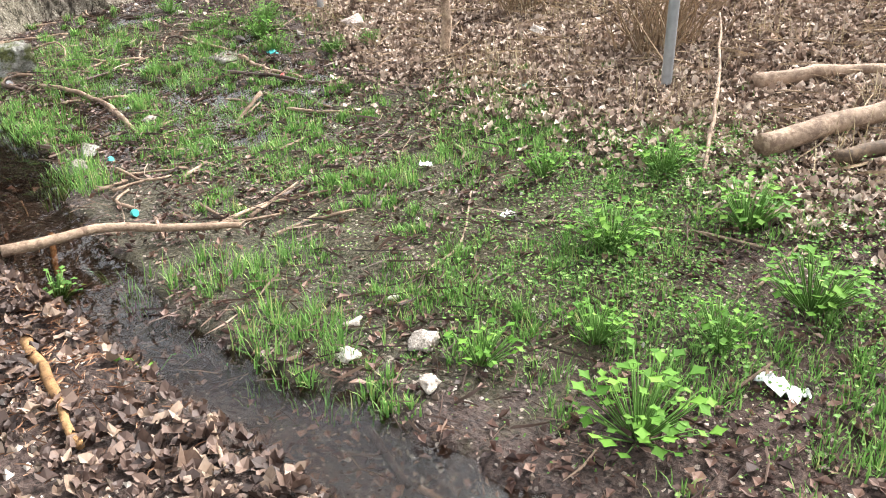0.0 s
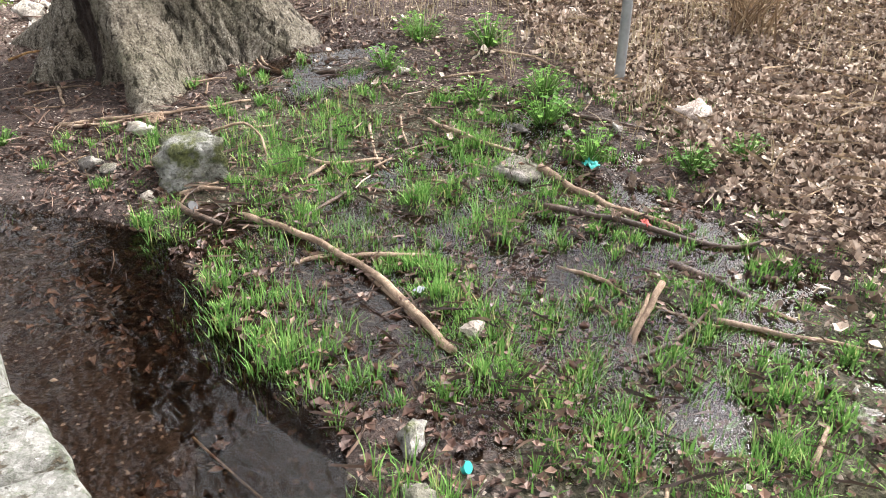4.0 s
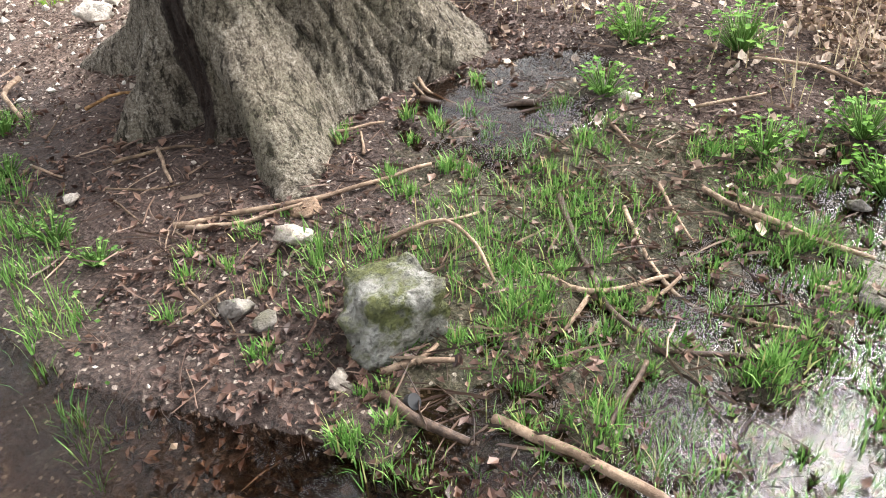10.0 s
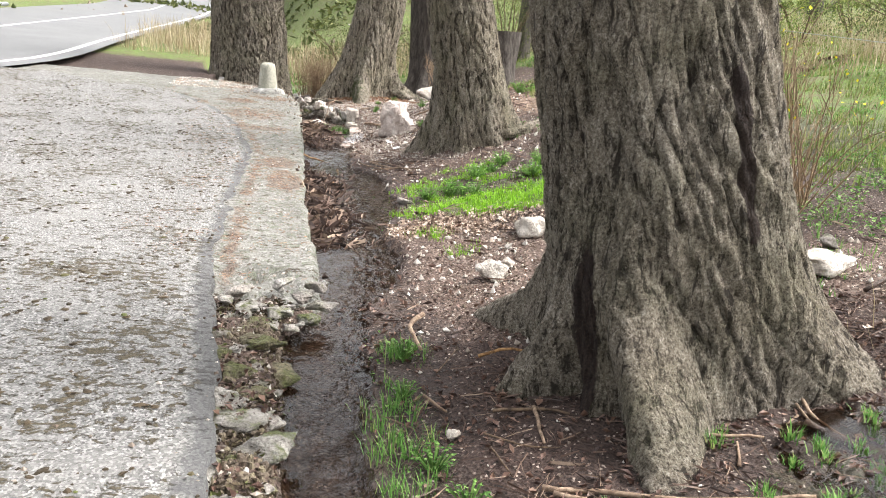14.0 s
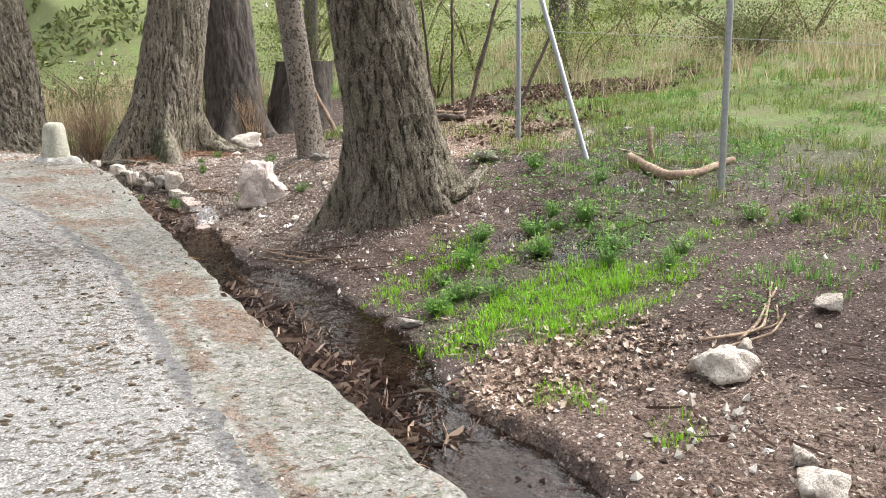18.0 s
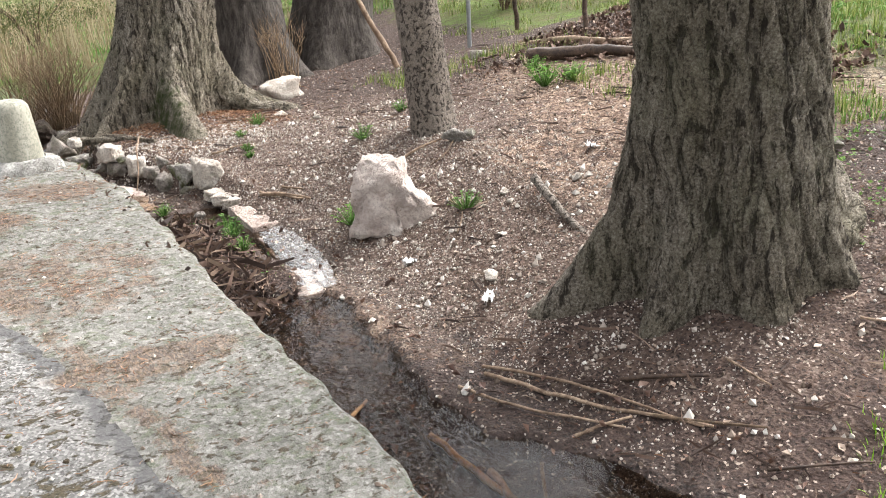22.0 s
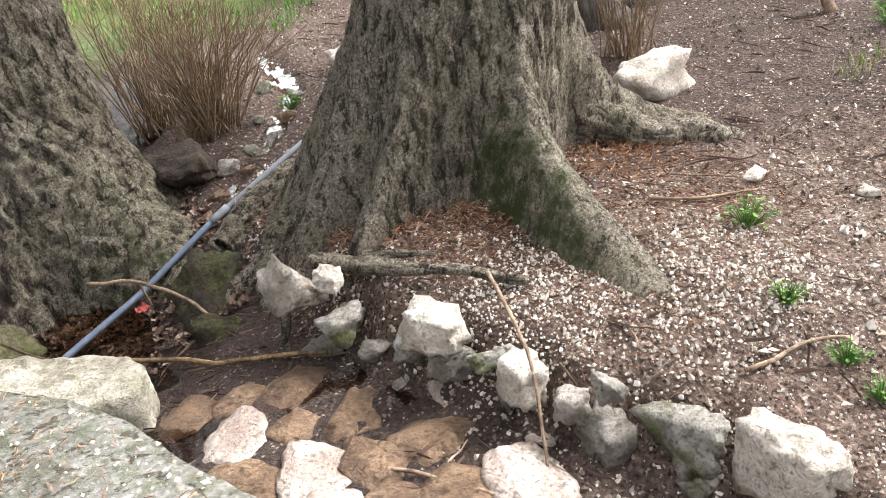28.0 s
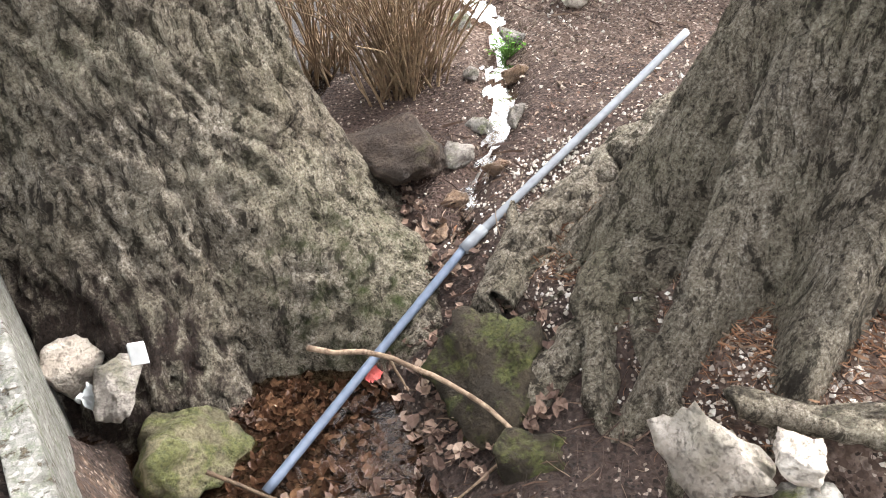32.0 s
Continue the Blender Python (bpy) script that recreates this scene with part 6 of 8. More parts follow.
bare_shrub(5.6, 6.1, 0.6, 0.4, 50, "clump of dry brown stems among dead leaves", 10)
spots = [(13.5, 19.0, 2.2, 1.4, 1.1, 0), (16.5, 25.0, 2.6, 2.0, 2.4, 1), (12.0, 26.5, 1.8, 1.5, 2.2, 1), (19.0, 21.5, 2.4, 1.8, 1.6, 2), (10.0, 27.0, 1.6, 1.4, 2.6, 0)]
spots += [(21.0, 15.5, 2.5, 1.8, 1.5, 2), (17.5, 15.8, 1.6, 1.0, 0.8, 0), (13.0, 13.0, 0.9, 0.8, 0.6, 2), (24.0, 26.0, 3.0, 2.5, 3.2, 1), (7.5, 27.5, 1.5, 1.2, 2.4, 0), (9.0, 32.0, 2.0, 2.0, 3.0, 2), (14.0, 33.0, 3.0, 2.5, 3.6, 1), (27.0, 18.0, 3.0, 2.5, 2.6, 2), (22.0, 10.0, 2.5, 2.0, 2.0, 2), (5.2, 27.5, 1.2, 0.9, 1.6, 0)]
spots += [(11.5, 22.0, 1.6, 1.2, 1.3, 1), (15.5, 20.8, 2.0, 1.0, 0.9, 0), (9.2, 23.8, 1.3, 1.1, 1.5, 2), (13.8, 23.4, 1.8, 1.3, 1.7, 1), (18.0, 18.2, 2.2, 1.2, 1.0, 2), (6.6, 31.0, 1.8, 1.4, 2.2, 1), (11.5, 36.0, 3.0, 2.2, 3.0, 2), (3.5, 33.0, 1.6, 1.2, 1.6, 0)]
for k, (x, y, rx_, ry_, rz_, kind) in enumerate(spots):
    bush(x, y, rx_, ry_, rz_, 5200, (SCRUB, FIELD, FIELD)[kind], ("dense dark bramble thicket on the grassy slope", "yellowish budding bush on the slope", "pale green bush on the slope")[kind], 60 + k, 0.045)
tree(15.0, 26.5, 0.28, [(240, 0.15, 30, 0.4)], "dark crooked tree among bushes on the slope", (-0.12, 0.0), 51, 4.5, DARK_BARK, around=48, up=40)
tree(19.5, 31.0, 0.22, [(240, 0.1, 30, 0.4)], "thin dark tree on the slope", (0.06, 0.0), 52, 5, DARK_BARK, around=40, up=40)
tree(8.6, 29.5, 0.2, [(240, 0.1, 30, 0.4)], "thin dark tree beyond the meadow", (0.05, 0.0), 53, 5, DARK_BARK, around=40, up=40)

# ---- guard rail across the road ----
guard = new("guard_rail")
pts = [(rx[i] + lx[i] * 6.9, ry[i] + ly[i] * 6.9) for i in range(0, 44, 2)]
V, F = tube([(x, y, float(pave(0, y)) + 0.62) for x, y in pts], (0.09, 0.09), 8, 0.0)
shape("rail", V, F, STEEL, guard)
for x, y in pts[::2]:
    V, F = tube([(x, y, float(pave(0, y)) - 0.1), (x, y, float(pave(0, y)) + 0.66)], (0.05, 0.05), 8, 0.0)
    shape("post", V, F, STEEL, guard)
tagged(guard, "low steel guard rail along the road's far side", "guard rail")


# ---- herbs ----
LEAF_MESH = []


def herb(x, y, size, seed, label="", leaves=26, mat=None, group="broad-leaved herbs"):
    """A leafy herb: lobed leaves on thin stems from one crown."""
    g = np.random.default_rng(seed)
    n = 13
    th = np.linspace(-2.5, 2.5, n)
    rad = 0.5 * (1 + 0.3 * np.cos(th * 5.0)) * (0.72 + 0.28 * np.cos(th))
    flat = np.column_stack([np.r_[0, rad * np.sin(th)], np.r_[0, 0.45 + rad * np.cos(th)], np.r_[0.0, 0.1 * np.abs(np.sin(th)) - 0.06 * np.abs(np.sin(th * 2))]])
    f = [(0, i + 1, i + 2) for i in range(n - 1)]
    a = g.uniform(0, 6.3, leaves)
    r = size * g.uniform(0.1, 1.0, leaves) ** 0.8 * 0.6
    h = size * (0.25 + 0.55 * g.uniform(0, 1, leaves)) * (1 - 0.4 * r / size)
    z = float(ground(x, y))
    at = np.column_stack([x + r * np.cos(a), y + r * np.sin(a), z + h])
    ob = new("herb")
    turn, tip, wide = a - np.pi / 2 + g.normal(size=leaves) * 0.5, g.uniform(-0.5, 0.5, leaves), size * g.uniform(0.07, 0.17, leaves)
    if size >= 0.2 or leaves < 10:
        if not LEAF_MESH:
            me = bpy.data.meshes.new("leaf")
            me.from_pydata([tuple(map(float, q)) for q in flat], [], f)
            me.materials.append(HERB_LEAF)
            LEAF_MESH.append(me)
        for k in range(leaves):
            leaf = new("leaf", LEAF_MESH[0])
            leaf.parent = ob
            leaf.matrix_basis = pose(*map(float, at[k]), math.degrees(tip[k]), 0, math.degrees(turn[k])) @ Matrix.Scale(float(wide[k]), 4)
    else:
        tagged(scatter("foliage", flat, f, at, turn, tip, wide, mat or HERB, ob), kind="stuff")
    VV, loops, sizes, base = [], [], [], 0
    for q in at:
        v, ff = tube([(x, y, z - 0.02), (x * 0.4 + q[0] * 0.6, y * 0.4 + q[1] * 0.6, z + 0.5 * (q[2] - z)), tuple(q)], (0.003, 0.002), 3, 0)
        if size >= 0.2 or leaves < 10:
            shape("stalk", v, ff, HERB, ob)
            continue
        VV.append(v)
        for w in ff:
            loops += [i + base for i in w]
            sizes.append(len(w))
        base += len(v)
    if VV:
        tagged(quick("stem", np.concatenate(VV), loops, sizes, HERB, ob), kind="stuff")
    return tagged(ob, label or "fresh green herb with lobed leaves", "herb", group)


big = [(2.31, 1.36, 0.3), (2.25, 1.9, 0.2), (2.55, 1.7, 0.2), (3.1, 1.3, 0.26), (3.4, 1.7, 0.26), (3.6, 2.2, 0.24), (3.0, 2.0, 0.24), (3.3, 2.6, 0.2), (2.75, 1.4, 0.2), (4.3, 5.2, 0.17), (4.05, 5.26, 0.14), (3.91, 6.09, 0.24), (4.1, 6.3, 0.22), (3.8, 6.5, 0.2), (3.77, 5.65, 0.2), (3.7, 7.2, 0.2), (4.1, 7.4, 0.26), (4.3, 7.0, 0.26), (4.05, 5.3, 0.18)]
big += [(1.68, 8.93, 0.15), (1.6, 8.5, 0.13), (1.62, 7.85, 0.15), (1.7, 7.6, 0.13), (2.83, 13.1, 0.22), (2.9, 13.4, 0.16), (4.42, 13.53, 0.24), (4.3, 13.8, 0.2), (3.86, 12.63, 0.2), (3.99, 12.17, 0.2), (5.0, 12.29, 0.2), (5.15, 12.0, 0.2), (3.6, 13.9, 0.22), (3.2, 13.5, 0.22), (3.05, 12.9, 0.2), (2.95, 13.05, 0.2), (3.43, 13.73, 0.18), (3.75, 13.3, 0.22), (4.0, 13.7, 0.24), (4.75, 15.5, 0.2), (4.95, 14.9, 0.24), (3.2, 15.36, 0.16)]
big += [(4.03, 12.77, 0.22), (4.26, 12.3, 0.2), (2.56, 12.93, 0.22), (5.06, 14.03, 0.2)]
big += [(3.38, 20.77, 0.18), (3.59, 18.96, 0.18), (4.46, 19.68, 0.18), (5.15, 18.35, 0.3), (5.35, 18.2, 0.22), (2.26, 18.83, 0.18), (2.0, 17.87, 0.14), (2.1, 18.3, 0.14), (2.15, 18.6, 0.12), (2.82, 17.84, 0.2), (3.26, 17.05, 0.18), (5.94, 21.74, 0.2), (3.01, 20.3, 0.11), (2.9, 19.84, 0.1), (2.95, 20.0, 0.11), (1.97, 19.54, 0.14), (2.85, 24.6, 0.2), (6.2, 21.9, 0.18), (5.6, 19.0, 0.2), (1.45, 3.3, 0.16)]
for k, (x, y, s) in enumerate(big):
    herb(x, y, s, 400 + k, leaves=84 if s > 0.21 else 50)
dock = herb(1.52, 2.62, 0.2, 399, "single dock plant with broad smooth leaves", 5)


# ---- grass, leaves, chips and twigs: too many to count ----
def sample(x0, x1, y0, y1, count, want, seed):
    """Points on the ground where want(x, y), from 0 to 1, lets them be."""
    g = np.random.default_rng(seed)
    x, y = g.uniform(x0, x1, count), g.uniform(y0, y1, count)
    keep = g.uniform(0, 1, count) < want(x, y)
    x, y = x[keep], y[keep]
    return x, y, ground(x, y), g


BLADE = np.array([(-0.5, 0, 0), (0.5, 0, 0), (-0.38, 0.12, 0.55), (0.38, 0.12, 0.55), (0.0, 0.42, 1.0)])
BLADE_F = [(0, 1, 3), (0, 3, 2), (2, 3, 4)]


def grass(label, x0, x1, y0, y1, tufts, blades, want, high, seed, mat, radius=0.045, wide=0.005, name="grass"):
    x, y, z, g = sample(x0, x1, y0, y1, tufts, want, seed)
    n = len(x)
    tall = g.uniform(high[0], high[1], n)
    a = g.uniform(0, 6.3, (n, blades))
    r = np.abs(g.normal(size=(n, blades))) * radius
    bx, by = x[:, None] + r * np.cos(a), y[:, None] + r * np.sin(a)
    at = np.column_stack([bx.ravel(), by.ravel(), np.repeat(z, blades) - 0.008])
    m = len(at)
    size = np.column_stack([g.uniform(0.7, 1.4, m) * wide, np.repeat(tall, blades) * g.uniform(0.4, 1.3, m), np.repeat(tall, blades) * g.uniform(0.55, 1.1, m)])
    ob = scatter(name, BLADE, BLADE_F, at, (a - np.pi / 2 + g.normal(size=a.shape) * 0.6).ravel(), g.normal(size=m) * 0.25, size, mat)
    return tagged(ob, label, "grass", kind="stuff")


off_water = lambda x, y: (ground(x, y) > stream_level(y) - 0.03) * (x > ditch(y) + 0.06)
clumps = lambda x, y, s: np.clip(layers(x * 2.2, y * 2.2, 0, s, 3) * 1.6 + 0.35, 0, 1)
wet_grass = lambda x, y: off_water(x, y) * clumps(x, y, 71) * np.clip(np.maximum(0.9 * blob(x, y, 2.7, 4.8, 1.1, 2.2, 0.4), green_at(x, y) * (y < 8)), 0, 1)
grass("bright green young grass tufts in the wet mud", 1.6, 4.4, 1.0, 8.0, 3300, 40, lambda x, y: wet_grass(x, y) * np.clip(layers(x * 4, y * 4, 0, 161, 2) * 2 + 0.6, 0, 1.3), (0.03, 0.075), 1, GRASS, 0.03, 0.006)
edge_grass = lambda x, y: 0.9 * np.maximum.reduce([blob(x, y, 2.0, 5.35, 0.2, 0.35), blob(x, y, 1.9, 4.4, 0.14, 0.25), blob(x, y, 2.0, 3.0, 0.3, 0.2), blob(x, y, 1.9, 2.4, 0.2, 0.35), blob(x, y, 1.5, 8.0, 0.13, 0.55), blob(x, y, 1.45, 7.4, 0.12, 0.2), blob(x, y, 1.42, 6.95, 0.12, 0.22), blob(x, y, 1.7, 9.0, 0.1, 0.15), blob(x, y, 2.25, 7.0, 0.2, 0.15), blob(x, y, 2.9, 6.75, 0.4, 0.25), blob(x, y, 2.0, 6.25, 0.1, 0.15), blob(x, y, 1.68, 3.15, 0.1, 0.12), blob(x, y, 3.2, 5.55, 0.25, 0.2), blob(x, y, 2.45, 6.0, 0.2, 0.3)])
grass("lush bright grass at the water's edge", 1.4, 3.6, 1.8, 9.4, 5200, 12, edge_grass, (0.06, 0.125), 2, GRASS, 0.03, 0.0042)
grass("small bright grass tufts standing in the seep water", 1.9, 4.3, 3.6, 7.0, 3200, 22, lambda x, y: np.clip(1.4 * seep(x, y) - 0.3, 0, 1) * np.clip(layers(x * 3.1, y * 3.1, 0, 197, 3) * 1.5 + 0.5, 0, 1), (0.025, 0.06), 67, GRASS, 0.026, 0.0052)
lawn = lambda x, y: off_water(x, y) * np.clip(blob(x, y, 3.15, 12.4, 0.85, 0.6, 0.25) + 0.85 * blob(x, y, 3.6, 13.1, 1.1, 0.95) * clumps(x, y, 77) + 0.9 * blob(x, y, 2.25, 11.2, 0.12, 0.2) + 0.6 * blob(x, y, 2.4, 10.6, 0.12, 0.14), 0, 1)
grass("bright green lawn of short young grass on the bank", 2.0, 5.0, 10.3, 14.6, 6500, 14, lambda x, y: lawn(x, y) * np.clip(layers(x * 3, y * 3, 0, 191, 2) * 1.5 + 1.0, 0, 1), (0.03, 0.08), 3, LAWN)
meadow = lambda x, y: np.clip(green_at(x, y) * clumps(x, y, 79) * (np.hypot(x, y - 12) < 26), 0, 1)
grass("sparse green and straw-coloured grass on the slope", 4.9, 20, 8.0, 30, 12000, 8, meadow, (0.05, 0.17), 4, FIELD, 0.1, 0.011)
grass("green grass patches on the slope", 4.9, 13, 8.6, 20, 9000, 10, lambda x, y: meadow(x, y) * clumps(x * 0.6, y * 0.6, 83), (0.04, 0.1), 5, GRASS, 0.09, 0.009)
grass("green meadow beyond the trees", 0.5, 9.0, 26.0, 40, 4200, 9, lambda x, y: clumps(x, y, 87) * (y > 26.2), (0.06, 0.16), 6, GRASS, 0.1, 0.012)
grass("tall dry straw-coloured grass on the slope", 9, 24, 12, 34, 1700, 12, lambda x, y: clumps(x * 0.5, y * 0.5, 89), (0.3, 0.75), 7, STRAW, 0.16, 0.012, "dry_grass")
grass("dry grass stalks over the dead leaves", 4.0, 7.5, 1.0, 9.0, 1500, 5, lambda x, y: clumps(x, y, 91), (0.1, 0.3), 8, STRAW, 0.12, 0.004, "dry_grass")


def strew(name, label, category, x0, x1, y0, y1, count, want, sizes, mat, seed, proto=None, faces=None, lift=0.006, tilt=0.45, squash=1.0):
    x, y, z, g = sample(x0, x1, y0, y1, count, want, seed)
    n = len(x)
    s = g.uniform(0, 1, n) ** 1.6 * (sizes[1] - sizes[0]) + sizes[0]
    p = np.asarray(LEAF if proto is None else proto, float)
    p = p[None] * (1 + g.normal(size=(n, *p.shape)) * 0.16)
    size = np.column_stack([s * g.uniform(0.7, 1.2, n), s, s * squash * g.uniform(0.6, 2.2, n)])
    ob = scatter(name, p, LEAF_F if faces is None else faces, np.column_stack([x, y, z + lift + s * 0.1]), g.uniform(0, 6.3, n), g.normal(size=n) * tilt, size, mat)
    return tagged(ob, label, category, kind="stuff")


CHIP = [(-0.5, 0, 0), (0.5, 0.05, 0), (0, -0.45, 0.02), (0.05, 0.45, 0), (0.03, 0.02, 0.38), (0, 0, -0.35)]
CHIP_F = [(0, 2, 4), (2, 1, 4), (1, 3, 4), (3, 0, 4), (2, 0, 5), (1, 2, 5), (3, 1, 5), (0, 3, 5)]
RODS = [(-0.012, -0.5, 0), (0.012, -0.5, 0), (0, -0.5, 0.022), (0.03, 0.02, 0), (0.054, 0.02, 0), (0.042, 0.02, 0.024), (-0.01, 0.5, 0), (0.008, 0.5, 0), (0, 0.5, 0.015)]
RODS_F = [(0, 1, 4, 3), (1, 2, 5, 4), (2, 0, 3, 5), (3, 4, 7, 6), (4, 5, 8, 7), (5, 3, 6, 8)]
CLOVER = [(0, -0.2, 0.0), (-0.42, 0.1, 0.1), (0.42, 0.12, 0.1), (0, 0.5, 0.05), (0, 0.1, 0.0)]

CURL = [(0, -0.55, 0.04), (-0.28, -0.28, 0.12), (-0.36, 0.08, 0.06), (-0.22, 0.32, 0.12), (0, 0.52, 0.16), (0.2, 0.32, 0.06), (0.35, 0.06, 0.16), (0.28, -0.28, 0.05), (0, -0.02, 0.0)]
CURL_F = [(8, 0, 1), (8, 1, 2), (8, 2, 3), (8, 3, 4), (8, 4, 5), (8, 5, 6), (8, 6, 7), (8, 7, 0)]
SHRED = [(x * 2.0, y, z * 2.0) for x, y, z in RODS]
TWIGS = [(x * 1.7, y, z * 1.7) for x, y, z in RODS]
dry = lambda x, y: (x > ditch(y) + 0.03) * (ground(x, y) > stream_level(y) + 0.005)
strew("leaf_litter", "thick layer of dry brown fallen leaves on the bank", "leaf litter", 3.4, 6.6, 0.5, 8.6, 52000, lambda x, y: np.clip(litter_at(x, y) + 0.05, 0, 1), (0.025, 0.064), LEAVES, 21, CURL, CURL_F, lift=0.02, tilt=0.6, squash=2.0)
strew("leaf_litter", "brown fallen leaves drifted beside the stream", "leaf litter", 1.8, 3.8, 10.8, 12.6, 4200, lambda x, y: dry(x, y) * blob(x, y, 2.6, 11.5, 0.55, 0.4, 0.6), (0.025, 0.055), LEAVES, 22, CURL, CURL_F, squash=1.8)
strew("leaf_litter", "heap of reddish-brown leaves in the hollow", "leaf litter", 0.3, 1.8, 22.4, 24.2, 8000, lambda x, y: np.maximum(blob(x, y, 0.9, 23.55, 0.55, 0.5), 0.2), (0.03, 0.068), HOLLOW_LEAVES, 23, CURL, CURL_F, lift=0.02, squash=1.6)
strew("leaf_litter", "scattered leaf scraps on the path and slope", "leaf litter", 2.3, 8.0, 8.5, 26.0, 9000, lambda x, y: dry(x, y) * 0.75, (0.015, 0.045), LEAVES, 24)
strew("wet_leaves", "dark wet leaves and debris on the mud", "leaf litter", 1.4, 4.2, 0.8, 9.6, 34000, lambda x, y: (x > ditch(y)) * np.clip(0.25 + 1.3 * clumps(x * 1.3, y * 1.3, 93) - 0.5 * (x < 1.8) * (y > 3) * (y < 8), 0, 1), (0.012, 0.05), RED_LEAVES, 25, squash=1.8)
strew("wet_leaves", "matted brown plant debris along the stream", "leaf litter", 1.35, 2.7, 9.6, 20.0, 7000, lambda x, y: (x > ditch(y)) * np.clip(clumps(x * 1.5, y * 0.9, 95) * (np.abs(x - ditch(y) - 0.22) < 0.3) + 0.1, 0, 1), (0.02, 0.06), RED_LEAVES, 26, lift=0.02, squash=2.0)
strew("stream_debris", "tangle of dead stalks and roots caught along the stream", "debris", 1.3, 2.2, 11.2, 19.2, 9000, lambda x, y: np.clip(1 - (x - ditch(y)) / 0.6, 0, 1) * ((np.abs(y - 13) < 1.8) | (np.abs(y - 18) < 1.2)), (0.05, 0.22), DARK_DEBRIS, 45, TWIGS, RODS_F, lift=0.02, tilt=0.5, squash=2.0)
strew("limestone_chips", "pale limestone chips strewn over brown soil", "gravel", 1.7, 6.0, 8.6, 27.0, 42000, lambda x, y: dry(x, y) * np.clip(0.8 * chips_at(x, y) * clumps(x * 0.8, y * 0.8, 97) + 0.12 + 0.14 * (y > 15), 0, 1), (0.008, 0.032), CHIPS, 27, CHIP, CHIP_F, lift=0.0)
strew("limestone_chips", "white stones and grit in the mud", "gravel", 1.4, 4.5, 0.8, 8.6, 6000, lambda x, y: (x > ditch(y)) * np.clip(0.12 + 0.7 * blob(x, y, 2.1, 2.1, 0.5, 0.5), 0, 1), (0.008, 0.03), CHIPS, 28, CHIP, CHIP_F, lift=0.0)
strew("gravel", "grit and small stones along the broken pavement edge", "gravel", 0.6, 1.4, 1.0, 10.0, 7000, lambda x, y: (x < ditch(y)) * (x > apron(y) - 0.02) * 0.6, (0.008, 0.035), CHIPS, 29, CHIP, CHIP_F, lift=0.0)
strew("twig_litter", "fine dead twigs all over the wet ground", "twigs", 1.5, 5.5, 0.8, 9.5, 11000, lambda x, y: (x > ditch(y) + 0.1) * clumps(x * 0.7, y * 0.7, 99), (0.03, 0.18), DARK_DEBRIS, 30, RODS, RODS_F, tilt=0.12)
strew("twig_litter", "fine dead twigs on the path and bank", "twigs", 1.5, 7.0, 9.5, 26.0, 9000, lambda x, y: dry(x, y) * clumps(x * 0.7, y * 0.7, 101), (0.03, 0.17), DARK_DEBRIS, 31, TWIGS, RODS_F, tilt=0.12)
strew("twig_litter", "bleached twigs over the dead leaves", "twigs", 3.9, 8.5, 0.8, 10.0, 5000, lambda x, y: litter_at(x, y), (0.06, 0.26), SHRUB_WOOD, 32, RODS, RODS_F, lift=0.03, tilt=0.2)
strew("needles", "rusty needles and twiglets heaped between the roots", "needles", 1.7, 3.9, 20.4, 23.9, 42000, lambda x, y: np.maximum.reduce([blob(x, y, 2.5, 21.55, 0.32, 0.25), 0.85 * blob(x, y, 2.1, 22.1, 0.3, 0.35), 0.5 * blob(x, y, 2.2, 22.95, 0.3, 0.3), 0.5 * blob(x, y, 3.5, 21.2, 0.6, 0.5), 0.3 * blob(x, y, 2.9, 20.9, 0.6, 0.6)]) , (0.01, 0.038), NEEDLES, 33, SHRED, RODS_F, lift=0.01, tilt=0.3, squash=2.0)
strew("limestone_chips", "white limestone chips heaped behind the edging stones", "gravel", 1.75, 3.4, 20.0, 23.6, 26000, lambda x, y: dry(x, y) * np.clip(0.15 + np.maximum.reduce([blob(x, y, 2.5, 21.0, 0.4, 0.35), 0.8 * blob(x, y, 2.0, 21.9, 0.2, 0.2), 0.6 * blob(x, y, 3.0, 20.6, 0.4, 0.4), 0.8 * blob(x, y, 2.25, 22.95, 0.4, 0.5)]), 0, 1), (0.006, 0.026), PALE_CHIPS, 46, CHIP, CHIP_F, lift=0.0)
strew("clover_cover", "low carpet of small round green leaves", "ground cover", 2.0, 4.6, 0.8, 5.4, 36000, lambda x, y: off_water(x, y) * np.clip(np.maximum(blob(x, y, 3.1, 2.6, 1.0, 1.7, 0.35), 0.35 * blob(x, y, 3.1, 3.9, 0.7, 0.5)) * (0.35 + 0.8 * clumps(x * 1.2, y * 1.2, 103)), 0, 1), (0.008, 0.02), HERB, 34, CLOVER, LEAF_F, lift=0.02, tilt=0.5)
strew("clover_cover", "low carpet of small green leaves", "ground cover", 2.4, 5.6, 5.6, 14.6, 14000, lambda x, y: off_water(x, y) * np.clip(np.maximum(0.9 * blob(x, y, 4.0, 6.6, 0.5, 0.9), blob(x, y, 3.7, 13.1, 1.0, 0.9)) * clumps(x * 1.2, y * 1.2, 105) * 1.2, 0, 1), (0.014, 0.036), HERB, 35, CLOVER, LEAF_F, lift=0.02, tilt=0.5)
strew("clover_cover", "small green weeds scattered on the slope", "ground cover", 4.2, 10.0, 9.0, 18.0, 34000, lambda x, y: meadow(x, y), (0.02, 0.055), HERB, 36, CLOVER, LEAF_F, lift=0.03, tilt=0.5)


